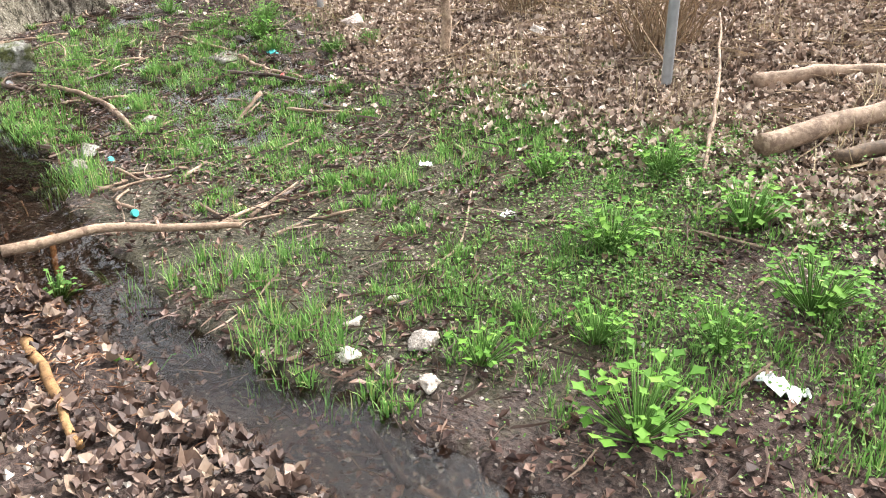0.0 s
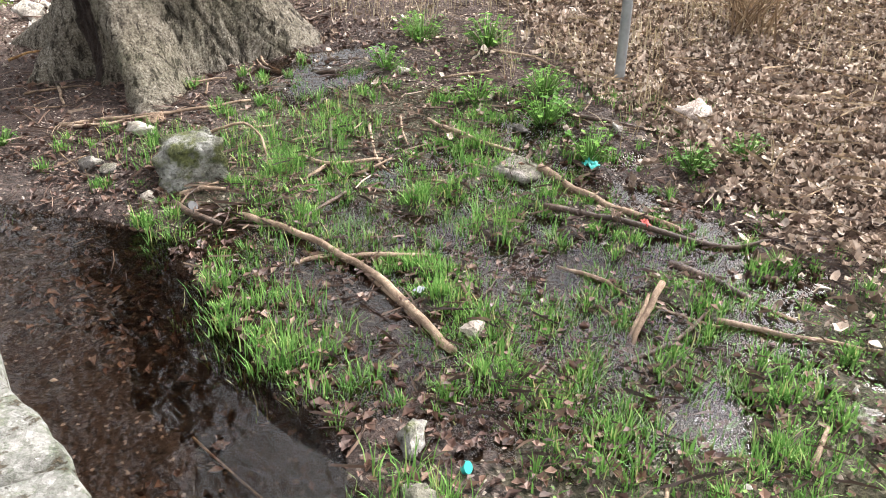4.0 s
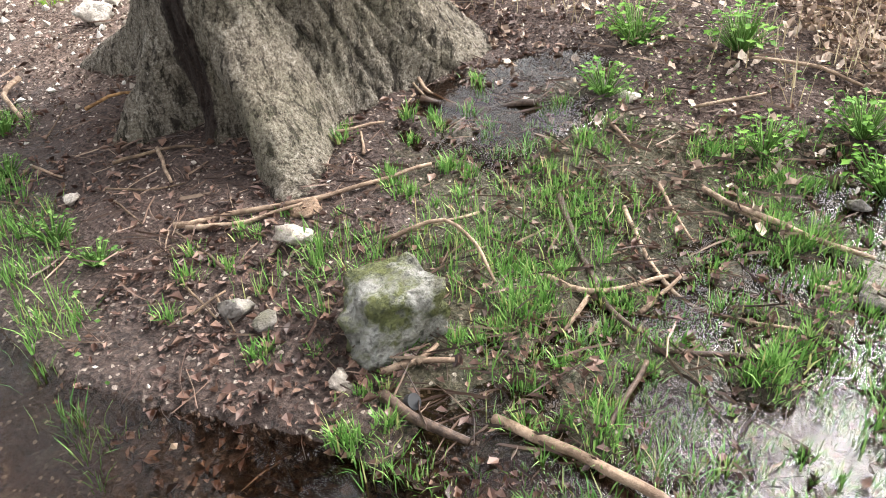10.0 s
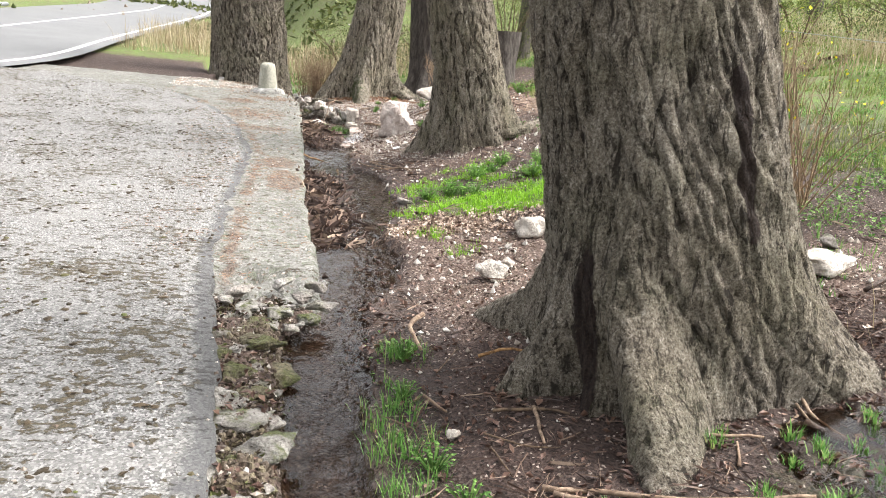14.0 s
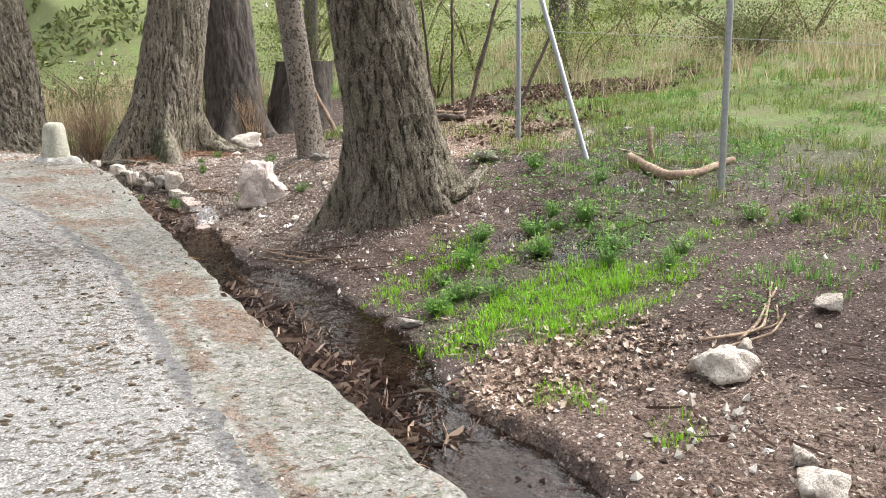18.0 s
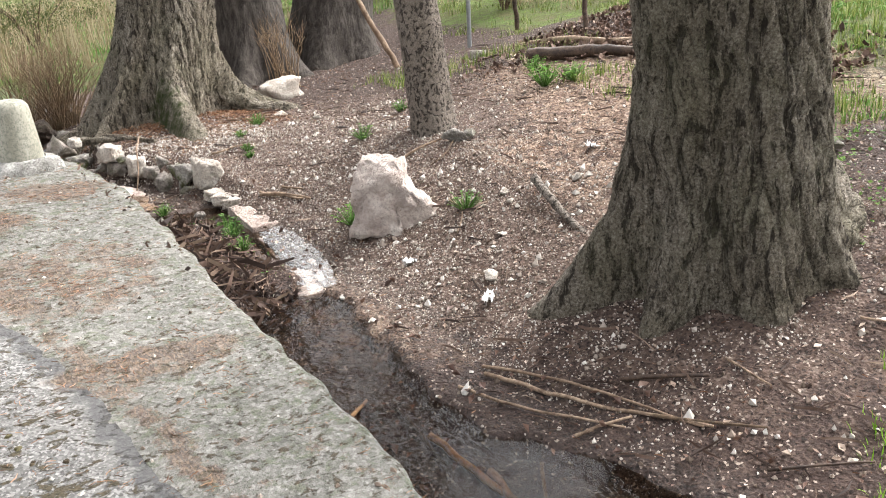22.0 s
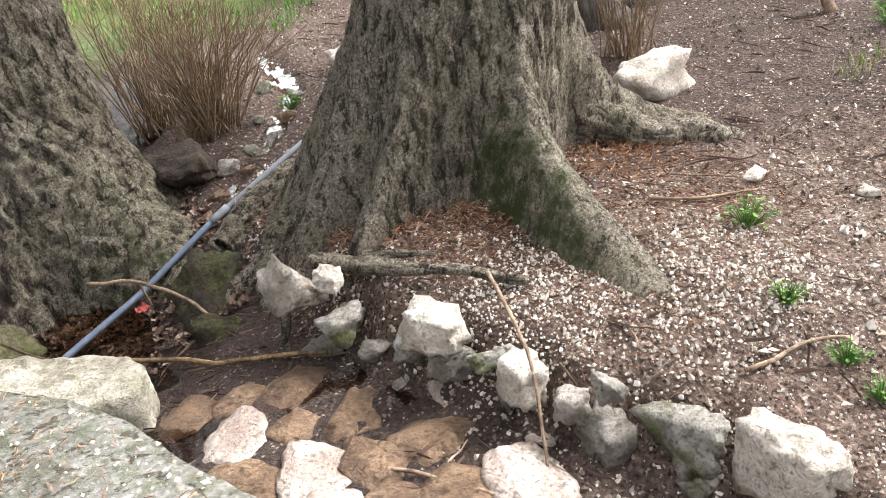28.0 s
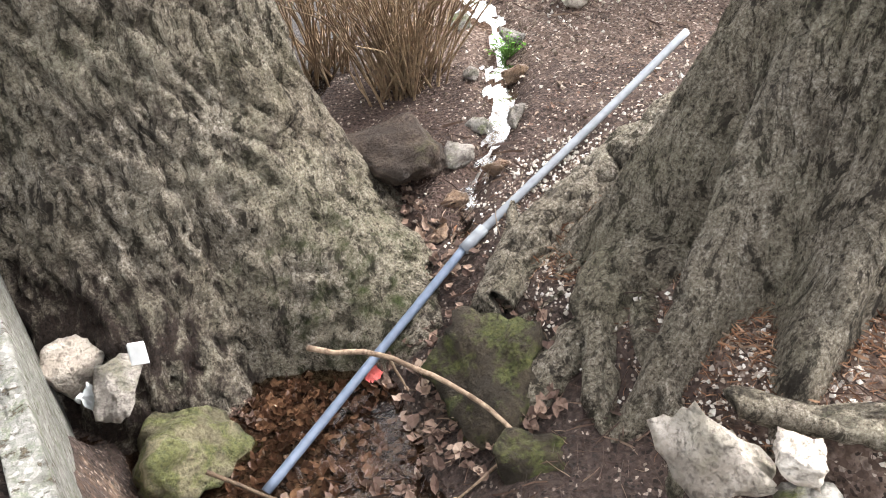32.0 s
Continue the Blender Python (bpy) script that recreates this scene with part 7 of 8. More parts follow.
def on_paving(name, label, x0, x1, y0, y1, count, want, sizes, mat, seed, proto, faces, squash=1.0, category="moss", lift=0.004):
    g = np.random.default_rng(seed)
    x, y = g.uniform(x0, x1, count), g.uniform(y0, y1, count)
    keep = g.uniform(0, 1, count) < want(x, y)
    x, y = x[keep], y[keep]
    n = len(x)
    s = g.uniform(0, 1, n) ** 2 * (sizes[1] - sizes[0]) + sizes[0]
    p = np.asarray(proto, float)[None] * (1 + g.normal(size=(n, len(proto), 3)) * 0.2)
    z = pave(x, y) + np.where(x < apron(y), 0.022, 0.0) + lift
    ob = scatter(name, p, faces, np.column_stack([x, y, z]), g.uniform(0, 6.3, n), g.normal(size=n) * 0.05, np.column_stack([s * g.uniform(0.8, 1.8, n), s, s * squash]), mat)
    return tagged(ob, label, category, kind="stuff")


a6 = np.arange(7) * 2 * np.pi / 7
DOME = [(0.5 * math.cos(a), 0.5 * math.sin(a), -0.1) for a in a6] + [(0.3 * math.cos(a + 0.3), 0.3 * math.sin(a + 0.3), 0.5) for a in a6] + [(0, 0, 0.6)]
DOME_F = [(i, (i + 1) % 7, 7 + (i + 1) % 7) for i in range(7)] + [(i, 7 + (i + 1) % 7, 7 + i) for i in range(7)] + [(7 + i, 7 + (i + 1) % 7, 14) for i in range(7)]
mossy = lambda x, y: np.clip(layers(x * 5, y * 5, 0, 111, 3) * 1.5 + 0.1, 0, 1) * (x < ditch(y) - 0.03)
on_paving("moss_clumps", "dark dried moss clumps all over the asphalt", -3.0, 1.2, 3.0, 18.5, 12000, lambda x, y: mossy(x, y) * (x < apron(y) - 0.02), (0.01, 0.038), MOSS_CLUMP, 41, DOME, DOME_F, 0.3)
on_paving("needles", "rusty needles lying in patches on the paving", 0.0, 1.6, 9.8, 20.8, 28000, lambda x, y: np.clip(needles_at(x, y) * 1.7 * clumps(x * 2.4, y * 2.4, 151) - 0.1, 0, 1) * (x < ditch(y) - 0.03), (0.014, 0.045), NEEDLES, 43, SHRED, RODS_F, 1.0, "needles", 0.009)
on_paving("gravel", "small pale stones loose on the paving", 0.2, 1.6, 5.0, 21.5, 1800, lambda x, y: (x < ditch(y) - 0.04) * 0.6, (0.006, 0.028), CHIPS, 44, CHIP, CHIP_F, 1.0, "gravel")

# ---- fallen sticks ----
stick([(1.35, 3.53, 0.06), (1.74, 3.49, 0.06), (1.90, 3.37, 0.05), (2.18, 3.24, 0.02)], 0.023, 0.0138, label="long bleached stick reaching over the shallow stream")
stick([(1.62, 3.89, 0), (1.55, 3.66, 0), (1.50, 3.39, 0)], 0.0158, 0.0095, label="short brown stick standing in the stream mud", mat=PEELED)
stick([(2.07, 4.26, 0), (2.32, 4.15, 0)], 0.00936, 0.00562)
stick([(1.96, 4.06, 0), (2.15, 4.09, 0)], 0.00936, 0.00562)
stick([(1.90, 4.11, 0), (2.07, 4.16, 0)], 0.00936, 0.00562)
stick([(2.19, 3.64, 0), (2.19, 3.41, 0)], 0.00936, 0.00562)
stick([(2.19, 3.39, 0), (2.43, 3.43, 0), (2.64, 3.29, 0)], 0.00936, 0.00562)
stick([(2.29, 3.37, 0), (2.60, 3.48, 0)], 0.00936, 0.00562)
stick([(2.03, 3.43, 0), (2.20, 3.36, 0), (2.39, 3.28, 0)], 0.00936, 0.00562)
stick([(2.26, 3.13, 0), (2.49, 3.15, 0)], 0.00936, 0.00562)
stick([(2.44, 3.11, 0), (2.60, 3.02, 0)], 0.00936, 0.00562)
stick([(1.97, 3.61, 0), (1.91, 3.39, 0)], 0.00936, 0.00562)
stick([(2.29, 4.02, 0), (2.49, 4.17, 0)], 0.00936, 0.00562)
stick([(2.81, 3.97, 0), (2.99, 4.03, 0)], 0.00936, 0.00562)
stick([(1.95, 3.76, 0), (1.90, 3.94, 0), (2.02, 4.02, 0)], 0.00936, 0.00562)
stick([(2.11, 3.33, 0), (2.21, 3.43, 0), (2.22, 3.32, 0)], 0.00936, 0.00562)
stick([(2.09, 4.35, 0), (2.12, 4.04, 0), (2.25, 4.07, 0)], 0.00936, 0.00562)
stick([(3.43, 3.62, 0), (3.39, 3.43, 0)], 0.00936, 0.00562)
stick([(3.33, 3.22, 0), (3.31, 3.10, 0), (3.21, 3.03, 0)], 0.00936, 0.00562)
stick([(2.56, 4.86, 0), (2.73, 5.00, 0)], 0.00936, 0.00562)
stick([(2.91, 4.66, 0), (3.15, 4.78, 0)], 0.00936, 0.00562)
stick([(3.19, 4.53, 0), (3.32, 4.29, 0), (3.42, 4.10, 0)], 0.0101, 0.00605)
stick([(3.37, 4.90, 0), (3.39, 4.37, 0)], 0.0115, 0.00691)
stick([(2.76, 4.61, 0), (2.98, 4.55, 0), (3.20, 4.58, 0)], 0.0101, 0.00605, label="dark wet stick lying in the mud", mat=DARK_STICK)
stick([(1.65, 4.42, 0), (1.62, 4.22, 0)], 0.00432, 0.00259)
stick([(1.63, 5.11, 0), (1.70, 4.73, 0)], 0.00432, 0.00259)
stick([(2.36, 5.80, 0), (2.49, 5.60, 0), (2.43, 5.13, 0)], 0.0144, 0.00864)
stick([(3.49, 6.48, 0), (3.44, 6.17, 0), (3.60, 5.95, 0)], 0.00864, 0.00518)
stick([(4.03, 5.91, 0), (4.26, 5.59, 0)], 0.0101, 0.00605, label="dark wet stick lying in the mud", mat=DARK_STICK)
stick([(1.85, 1.93, 0), (1.82, 1.77, 0), (1.80, 1.69, 0)], 0.0158, 0.0095, label="dark wet stick lying in the mud", mat=DARK_STICK)
stick([(1.82, 1.67, 0), (1.83, 1.56, 0), (1.84, 1.51, 0)], 0.0108, 0.00648)
stick([(1.25, 2.93, 0), (1.22, 2.57, 0), (1.19, 2.27, 0)], 0.0202, 0.0121, label="half-peeled orange-brown stick on the ground", mat=PEELED)
stick([(1.49, 2.15, 0), (1.44, 2.01, 0), (1.42, 1.92, 0)], 0.00864, 0.00518)
stick([(2.96, 2.35, 0), (3.07, 2.25, 0), (3.07, 2.11, 0)], 0.0072, 0.00432)
stick([(3.15, 1.98, 0), (3.26, 1.80, 0), (3.29, 1.58, 0)], 0.00864, 0.00518)
stick([(3.07, 1.47, 0), (3.45, 1.50, 0)], 0.00648, 0.00389)
stick([(2.41, 2.43, 0), (2.69, 2.46, 0), (3.00, 2.74, 0)], 0.00648, 0.00389)
stick([(2.57, 1.27, 0), (2.78, 1.25, 0)], 0.0072, 0.00432, label="thin brown twig on the ground", mat=TWIG)
stick([(3.65, 2.04, 0), (4.29, 2.40, 0.15), (4.84, 2.77, 0.3)], 0.0101, 0.00605)
stick([(4.64, 2.41, 0), (4.93, 2.21, 0), (5.15, 1.98, 0)], 0.05, 0.03, label="thick pale fallen branch on dry leaves")
stick([(4.76, 3.62, 0), (5.44, 3.62, 0)], 0.0144, 0.00864)
stick([(4.96, 4.92, 0), (5.21, 5.00, 0), (5.33, 4.48, 0)], 0.0144, 0.00864)
stick([(2.29, 6.19, 0.01), (2.38, 5.92, 0.02), (2.46, 5.64, 0.02), (2.47, 5.4, 0.02), (2.45, 5.17, 0.02), (2.42, 4.95, 0.01)], 0.014, 0.016, label="long grey-brown branch lying across the puddle")
stick([(2.28, 5.73, 0), (2.36, 5.75, 0), (2.50, 5.65, 0), (2.68, 5.50, 0), (2.78, 5.50, 0)], 0.013, 0.00778)
stick([(3.49, 6.51, 0), (3.44, 6.21, 0), (3.53, 5.91, 0)], 0.0122, 0.00734)
stick([(3.55, 5.75, 0), (3.54, 5.47, 0), (3.54, 5.18, 0), (3.59, 5.00, 0)], 0.0202, 0.0121, label="pale branch stuck in the wet grass")
stick([(3.32, 5.97, 0), (3.47, 5.68, 0), (3.51, 5.45, 0)], 0.0115, 0.00691)
stick([(3.31, 5.47, 0), (3.42, 5.28, 0), (3.49, 5.07, 0), (3.56, 4.85, 0), (3.67, 4.75, 0), (3.84, 4.65, 0)], 0.0144, 0.00864, label="dark wet stick lying in the mud", mat=DARK_STICK)
stick([(3.19, 6.60, 0), (3.03, 6.29, 0), (3.02, 6.13, 0), (3.12, 5.90, 0)], 0.00864, 0.00518)
stick([(3.09, 6.81, 0), (2.93, 6.55, 0), (2.82, 6.33, 0), (2.77, 6.16, 0)], 0.013, 0.00778, label="dark wet stick lying in the mud", mat=DARK_STICK)
stick([(2.77, 6.55, 0), (2.81, 6.36, 0), (2.96, 6.30, 0), (3.06, 6.29, 0)], 0.0115, 0.00691)
stick([(2.80, 6.37, 0), (2.64, 6.31, 0)], 0.00864, 0.00518)
stick([(2.87, 6.23, 0), (3.09, 6.26, 0)], 0.00864, 0.00518)
stick([(2.81, 6.32, 0), (2.92, 6.16, 0)], 0.0072, 0.00432, label="thin brown twig on the ground", mat=TWIG)
stick([(2.46, 6.99, 0.02), (2.65, 6.91, 0.06), (2.68, 6.78, 0.06), (2.61, 6.58, 0)], 0.00864, 0.00518)
stick([(2.16, 6.52, 0), (2.24, 6.47, 0), (2.33, 6.41, 0)], 0.013, 0.00778)
stick([(2.24, 6.46, 0), (2.33, 6.49, 0)], 0.0101, 0.00605)
stick([(2.11, 6.44, 0), (2.13, 6.33, 0), (2.20, 6.18, 0)], 0.0187, 0.0112, label="dark wet stick lying in the mud", mat=DARK_STICK)
stick([(3.38, 4.87, 0), (3.40, 4.69, 0), (3.37, 4.55, 0)], 0.0216, 0.013, label="grey weathered pole lying in the seep", mat=DARK_STICK)
stick([(3.09, 5.16, 0), (3.12, 4.90, 0), (3.11, 4.81, 0), (3.18, 4.51, 0)], 0.00936, 0.00562)
stick([(3.13, 4.72, 0.1), (3.02, 4.70, 0.05), (2.91, 4.64, 0)], 0.013, 0.00778)
stick([(2.61, 5.44, 0), (2.70, 5.33, 0), (2.73, 5.20, 0)], 0.0101, 0.00605, label="dark wet stick lying in the mud", mat=DARK_STICK)
stick([(2.67, 5.22, 0), (2.66, 5.13, 0), (2.60, 5.08, 0)], 0.00864, 0.00518, label="thin brown twig on the ground", mat=TWIG)
stick([(2.72, 6.07, 0), (2.53, 5.99, 0), (2.42, 5.94, 0)], 0.00864, 0.00518, label="dark wet stick lying in the mud", mat=DARK_STICK)
stick([(2.77, 6.09, 0), (2.94, 5.93, 0), (3.04, 5.81, 0)], 0.0101, 0.00605, label="dark wet stick lying in the mud", mat=DARK_STICK)
stick([(4.03, 6.05, 0), (4.08, 5.86, 0), (4.24, 5.62, 0)], 0.013, 0.00778, label="dark wet stick lying in the mud", mat=DARK_STICK)
stick([(3.55, 7.01, 0), (3.49, 6.81, 0)], 0.00864, 0.00518)
stick([(3.87, 6.87, 0), (4.09, 6.71, 0)], 0.00864, 0.00518)
stick([(4.22, 6.97, 0), (4.38, 6.65, 0), (4.38, 6.39, 0)], 0.0101, 0.00605)
stick([(3.40, 6.63, 0), (3.29, 6.45, 0), (3.25, 6.36, 0)], 0.0072, 0.00432)
stick([(2.57, 6.42, 0), (2.73, 6.33, 0)], 0.00576, 0.00346, label="thin brown twig on the ground", mat=TWIG)
stick([(2.53, 6.72, 0), (2.56, 6.57, 0)], 0.00576, 0.00346, label="thin brown twig on the ground", mat=TWIG)
stick([(2.85, 5.16, 0), (2.92, 5.00, 0), (3.02, 4.97, 0)], 0.0072, 0.00432, label="dark wet stick lying in the mud", mat=DARK_STICK)
stick([(2.86, 4.91, 0), (2.86, 4.79, 0)], 0.0072, 0.00432)
stick([(2.99, 4.87, 0), (2.99, 4.74, 0)], 0.0072, 0.00432, label="thin brown twig on the ground", mat=TWIG)
stick([(2.76, 5.07, 0), (2.75, 4.97, 0)], 0.00504, 0.00302, label="dark wet stick lying in the mud", mat=DARK_STICK)
stick([(2.83, 5.07, 0), (2.78, 4.90, 0)], 0.00504, 0.00302, label="dark wet stick lying in the mud", mat=DARK_STICK)
stick([(2.72, 4.99, 0), (2.88, 4.93, 0)], 0.00504, 0.00302, label="dark wet stick lying in the mud", mat=DARK_STICK)
stick([(2.90, 5.01, 0), (2.73, 4.95, 0)], 0.00504, 0.00302, label="dark wet stick lying in the mud", mat=DARK_STICK)
stick([(2.78, 4.93, 0), (2.92, 4.88, 0)], 0.00504, 0.00302, label="dark wet stick lying in the mud", mat=DARK_STICK)
stick([(4.91, 5.35, 0), (5.18, 5.24, 0)], 0.0324, 0.0194, label="short thick pale branch among dead leaves")
stick([(3.14, 7.72, 0), (3.28, 7.52, 0), (3.44, 7.34, 0)], 0.0216, 0.013, label="dark wet log lying in a puddle", mat=DARK_STICK)
stick([(3.27, 8.07, 0), (3.18, 7.81, 0), (3.17, 7.70, 0)], 0.00864, 0.00518)
stick([(4.28, 5.89, 0), (4.54, 5.90, 0), (4.69, 6.00, 0)], 0.0072, 0.00432, label="thin brown twig on the ground", mat=TWIG)
stick([(3.95, 5.89, 0), (3.85, 5.76, 0)], 0.0072, 0.00432, label="dark wet stick lying in the mud", mat=DARK_STICK)
stick([(1.97, 7.57, 0), (2.15, 7.47, 0), (2.40, 7.34, 0), (2.87, 7.27, 0)], 0.0115, 0.00691)
stick([(2.00, 7.53, 0), (2.14, 7.39, 0), (2.40, 7.34, 0)], 0.0101, 0.00605)
stick([(1.87, 9.44, 0.03), (1.75, 9.25, 0.05), (1.77, 8.95, 0.02)], 0.0158, 0.0095, label="bent pale piece of root on the stream bank")
stick([(3.30, 8.07, 0), (3.19, 7.76, 0), (3.27, 7.58, 0)], 0.0101, 0.00605)
stick([(3.15, 7.78, 0), (3.08, 7.75, 0)], 0.00576, 0.00346)
stick([(2.13, 8.17, 0), (2.07, 7.85, 0)], 0.0101, 0.00605)
stick([(2.67, 7.76, 0), (2.91, 7.65, 0)], 0.00864, 0.00518)
stick([(1.70, 8.48, 0), (1.77, 8.30, 0)], 0.00864, 0.00518)
stick([(1.97, 8.55, 0.1), (2.11, 8.55, 0.14), (2.22, 8.46, 0.1)], 0.00864, 0.00518, label="half-peeled orange-brown stick on the ground", mat=PEELED)
stick([(1.95, 8.19, 0), (2.19, 8.13, 0), (2.24, 8.03, 0)], 0.00864, 0.00518, label="thin brown twig on the ground", mat=TWIG)
stick([(3.35, 8.16, 0), (3.23, 7.94, 0)], 0.00576, 0.00346, label="thin brown twig on the ground", mat=TWIG)
stick([(2.51, 7.61, 0), (2.67, 7.76, 0)], 0.0072, 0.00432)
stick([(2.00, 7.20, 0), (1.99, 7.40, 0), (1.96, 7.52, 0)], 0.0072, 0.00432, label="thin brown twig on the ground", mat=TWIG)
stick([(2.10, 7.15, 0), (2.31, 7.25, 0)], 0.0101, 0.00605, label="dark wet stick lying in the mud", mat=DARK_STICK)
stick([(2.65, 6.95, 0), (2.82, 6.92, 0)], 0.0072, 0.00432)
stick([(2.72, 7.51, 0), (2.80, 7.66, 0)], 0.0072, 0.00432)
stick([(1.81, 8.73, 0), (1.95, 8.91, 0)], 0.00432, 0.00259, label="thin brown twig on the ground", mat=TWIG)
stick([(4.66, 8.90, 0), (4.61, 8.69, 0)], 0.00864, 0.00518)
stick([(1.87, 8.03, 0), (1.99, 7.85, 0), (2.12, 7.81, 0)], 0.00504, 0.00302, label="thin brown twig on the ground", mat=TWIG)
stick([(1.86, 7.89, 0), (1.89, 7.68, 0)], 0.00504, 0.00302, label="thin brown twig on the ground", mat=TWIG)
stick([(1.87, 7.21, 0), (1.89, 7.03, 0)], 0.00504, 0.00302, label="thin brown twig on the ground", mat=TWIG)
stick([(1.93, 7.12, 0), (1.91, 6.94, 0)], 0.00504, 0.00302, label="thin brown twig on the ground", mat=TWIG)
stick([(2.04, 7.06, 0), (2.02, 6.90, 0)], 0.00504, 0.00302, label="thin brown twig on the ground", mat=TWIG)
stick([(1.84, 7.08, 0), (1.96, 7.11, 0)], 0.00504, 0.00302, label="thin brown twig on the ground", mat=TWIG)
stick([(3.19, 11.18, 0), (3.50, 11.01, 0), (4.05, 11.38, 0)], 0.0101, 0.00605)
stick([(3.27, 11.16, 0), (3.60, 10.99, 0), (3.79, 11.15, 0)], 0.0072, 0.00432)
stick([(5.70, 14.31, 0), (5.39, 13.51, 0), (5.72, 13.44, 0), (6.28, 13.51, 0)], 0.055, 0.033, label="thick bent grey log lying on the bank")
stick([(5.85, 14.65, 0), (5.97, 14.21, 0), (6.02, 13.67, 0)], 0.013, 0.00778)
stick([(3.33, 11.04, 0), (3.58, 11.10, 0), (4.10, 11.36, 0)], 0.0101, 0.00605)
stick([(3.05, 11.05, 0), (3.31, 11.01, 0), (3.49, 10.93, 0), (3.73, 11.05, 0)], 0.0101, 0.00605)
stick([(2.31, 15.65, 0), (2.48, 15.09, 0), (2.65, 14.60, 0)], 0.0115, 0.00691)
stick([(1.90, 15.10, 0), (1.70, 14.19, 0)], 0.018, 0.0108)
stick([(2.35, 15.72, 0), (2.52, 15.29, 0), (2.58, 14.94, 0), (2.63, 14.63, 0)], 0.00864, 0.00518)
stick([(2.14, 15.63, 0), (2.26, 15.25, 0), (2.45, 14.88, 0)], 0.00864, 0.00518)
stick([(2.27, 14.99, 0), (2.51, 14.90, 0)], 0.00864, 0.00518)
stick([(2.66, 15.10, 0), (2.88, 14.80, 0)], 0.013, 0.00778, label="dark wet stick lying in the mud", mat=DARK_STICK)
stick([(3.00, 14.81, 0), (2.97, 14.56, 0)], 0.0072, 0.00432)
stick([(1.39, 15.45, 0), (1.79, 15.90, 0)], 0.013, 0.00778, label="half-peeled orange-brown stick on the ground", mat=PEELED)
stick([(1.87, 15.48, 0), (1.85, 15.18, 0), (1.86, 14.74, 0), (1.75, 14.37, 0), (1.64, 13.93, 0)], 0.0173, 0.0104, label="half-peeled branch caught in the stream", mat=PEELED)
stick([(2.10, 15.01, 0), (1.75, 14.56, 0), (1.71, 14.23, 0)], 0.00864, 0.00518, label="thin brown twig on the ground", mat=TWIG)
stick([(2.03, 14.59, 0), (1.72, 14.28, 0), (1.65, 13.98, 0)], 0.00864, 0.00518, label="thin brown twig on the ground", mat=TWIG)
stick([(1.88, 15.77, 0), (1.80, 15.27, 0)], 0.00864, 0.00518, label="dark wet stick lying in the mud", mat=DARK_STICK)
stick([(2.63, 19.03, 0), (2.80, 18.57, 0)], 0.0144, 0.00864)
stick([(4.39, 14.46, 0), (4.35, 14.23, 0)], 0.00576, 0.00346)
stick([(3.53, 14.51, 0), (3.61, 14.38, 0), (3.57, 14.24, 0)], 0.00576, 0.00346)
stick([(2.95, 13.57, 0), (3.02, 13.87, 0)], 0.00576, 0.00346, label="thin brown twig on the ground", mat=TWIG)
stick([(2.56, 14.83, 0), (2.76, 14.43, 0)], 0.00864, 0.00518, label="thin brown twig on the ground", mat=TWIG)
stick([(2.58, 14.31, 0), (2.85, 14.06, 0)], 0.0072, 0.00432, label="dark wet stick lying in the mud", mat=DARK_STICK)
stick([(6.50, 20.30, 0), (6.48, 19.63, 0), (6.59, 18.87, 0), (6.70, 18.37, 0)], 0.05, 0.03, label="long pale fallen log on the leaf litter")
stick([(5.81, 19.32, 0), (6.03, 18.75, 0), (6.24, 18.19, 0)], 0.08, 0.048, label="dark mouldering log on the bank", mat=DARK_STICK)
stick([(5.77, 19.97, 0), (6.00, 19.79, 0), (6.20, 19.53, 0)], 0.0101, 0.00605)
stick([(2.62, 19.00, 0), (2.73, 18.79, 0), (2.84, 18.53, 0)], 0.0144, 0.00864)
stick([(2.79, 18.94, 0), (2.87, 18.71, 0)], 0.0101, 0.00605)
stick([(3.38, 18.15, 0), (3.62, 18.12, 0), (3.85, 18.04, 0)], 0.00936, 0.00562)
stick([(3.77, 17.87, 0), (3.61, 17.75, 0), (3.49, 17.78, 0)], 0.0072, 0.00432, label="thin brown twig on the ground", mat=TWIG)
stick([(3.28, 17.26, 0), (3.25, 17.07, 0), (3.15, 16.94, 0), (3.07, 16.89, 0)], 0.00648, 0.00389)
stick([(3.42, 17.08, 0), (3.27, 16.93, 0)], 0.00504, 0.00302, label="thin brown twig on the ground", mat=TWIG)
stick([(3.31, 18.17, 0), (3.50, 18.17, 0), (3.72, 18.05, 0)], 0.00936, 0.00562)
stick([(5.66, 20.17, 0), (5.86, 19.87, 0)], 0.0158, 0.0095, label="dark wet stick lying in the mud", mat=DARK_STICK)
stick([(5.42, 20.87, 0), (5.54, 20.37, 0)], 0.0115, 0.00691, label="thin brown twig on the ground", mat=TWIG)
stick([(2.93, 19.35, 0), (2.99, 19.26, 0)], 0.0072, 0.00432, label="dark wet stick lying in the mud", mat=DARK_STICK)
stick([(3.48, 18.29, 0), (3.68, 18.42, 0)], 0.00432, 0.00259, label="thin brown twig on the ground", mat=TWIG)
stick([(2.67, 20.19, 0), (2.93, 20.12, 0), (3.03, 20.05, 0)], 0.0101, 0.00605)
stick([(3.23, 21.20, 0), (3.35, 21.07, 0), (3.65, 20.94, 0)], 0.00936, 0.00562)
stick([(1.50, 20.93, 0), (1.65, 20.73, 0), (1.80, 20.48, 0)], 0.0101, 0.00605)
stick([(2.54, 20.67, 0), (2.55, 20.58, 0), (2.50, 20.53, 0)], 0.00576, 0.00346)
stick([(2.28, 20.72, 0), (2.27, 20.61, 0)], 0.00576, 0.00346, label="thin brown twig on the ground", mat=TWIG)
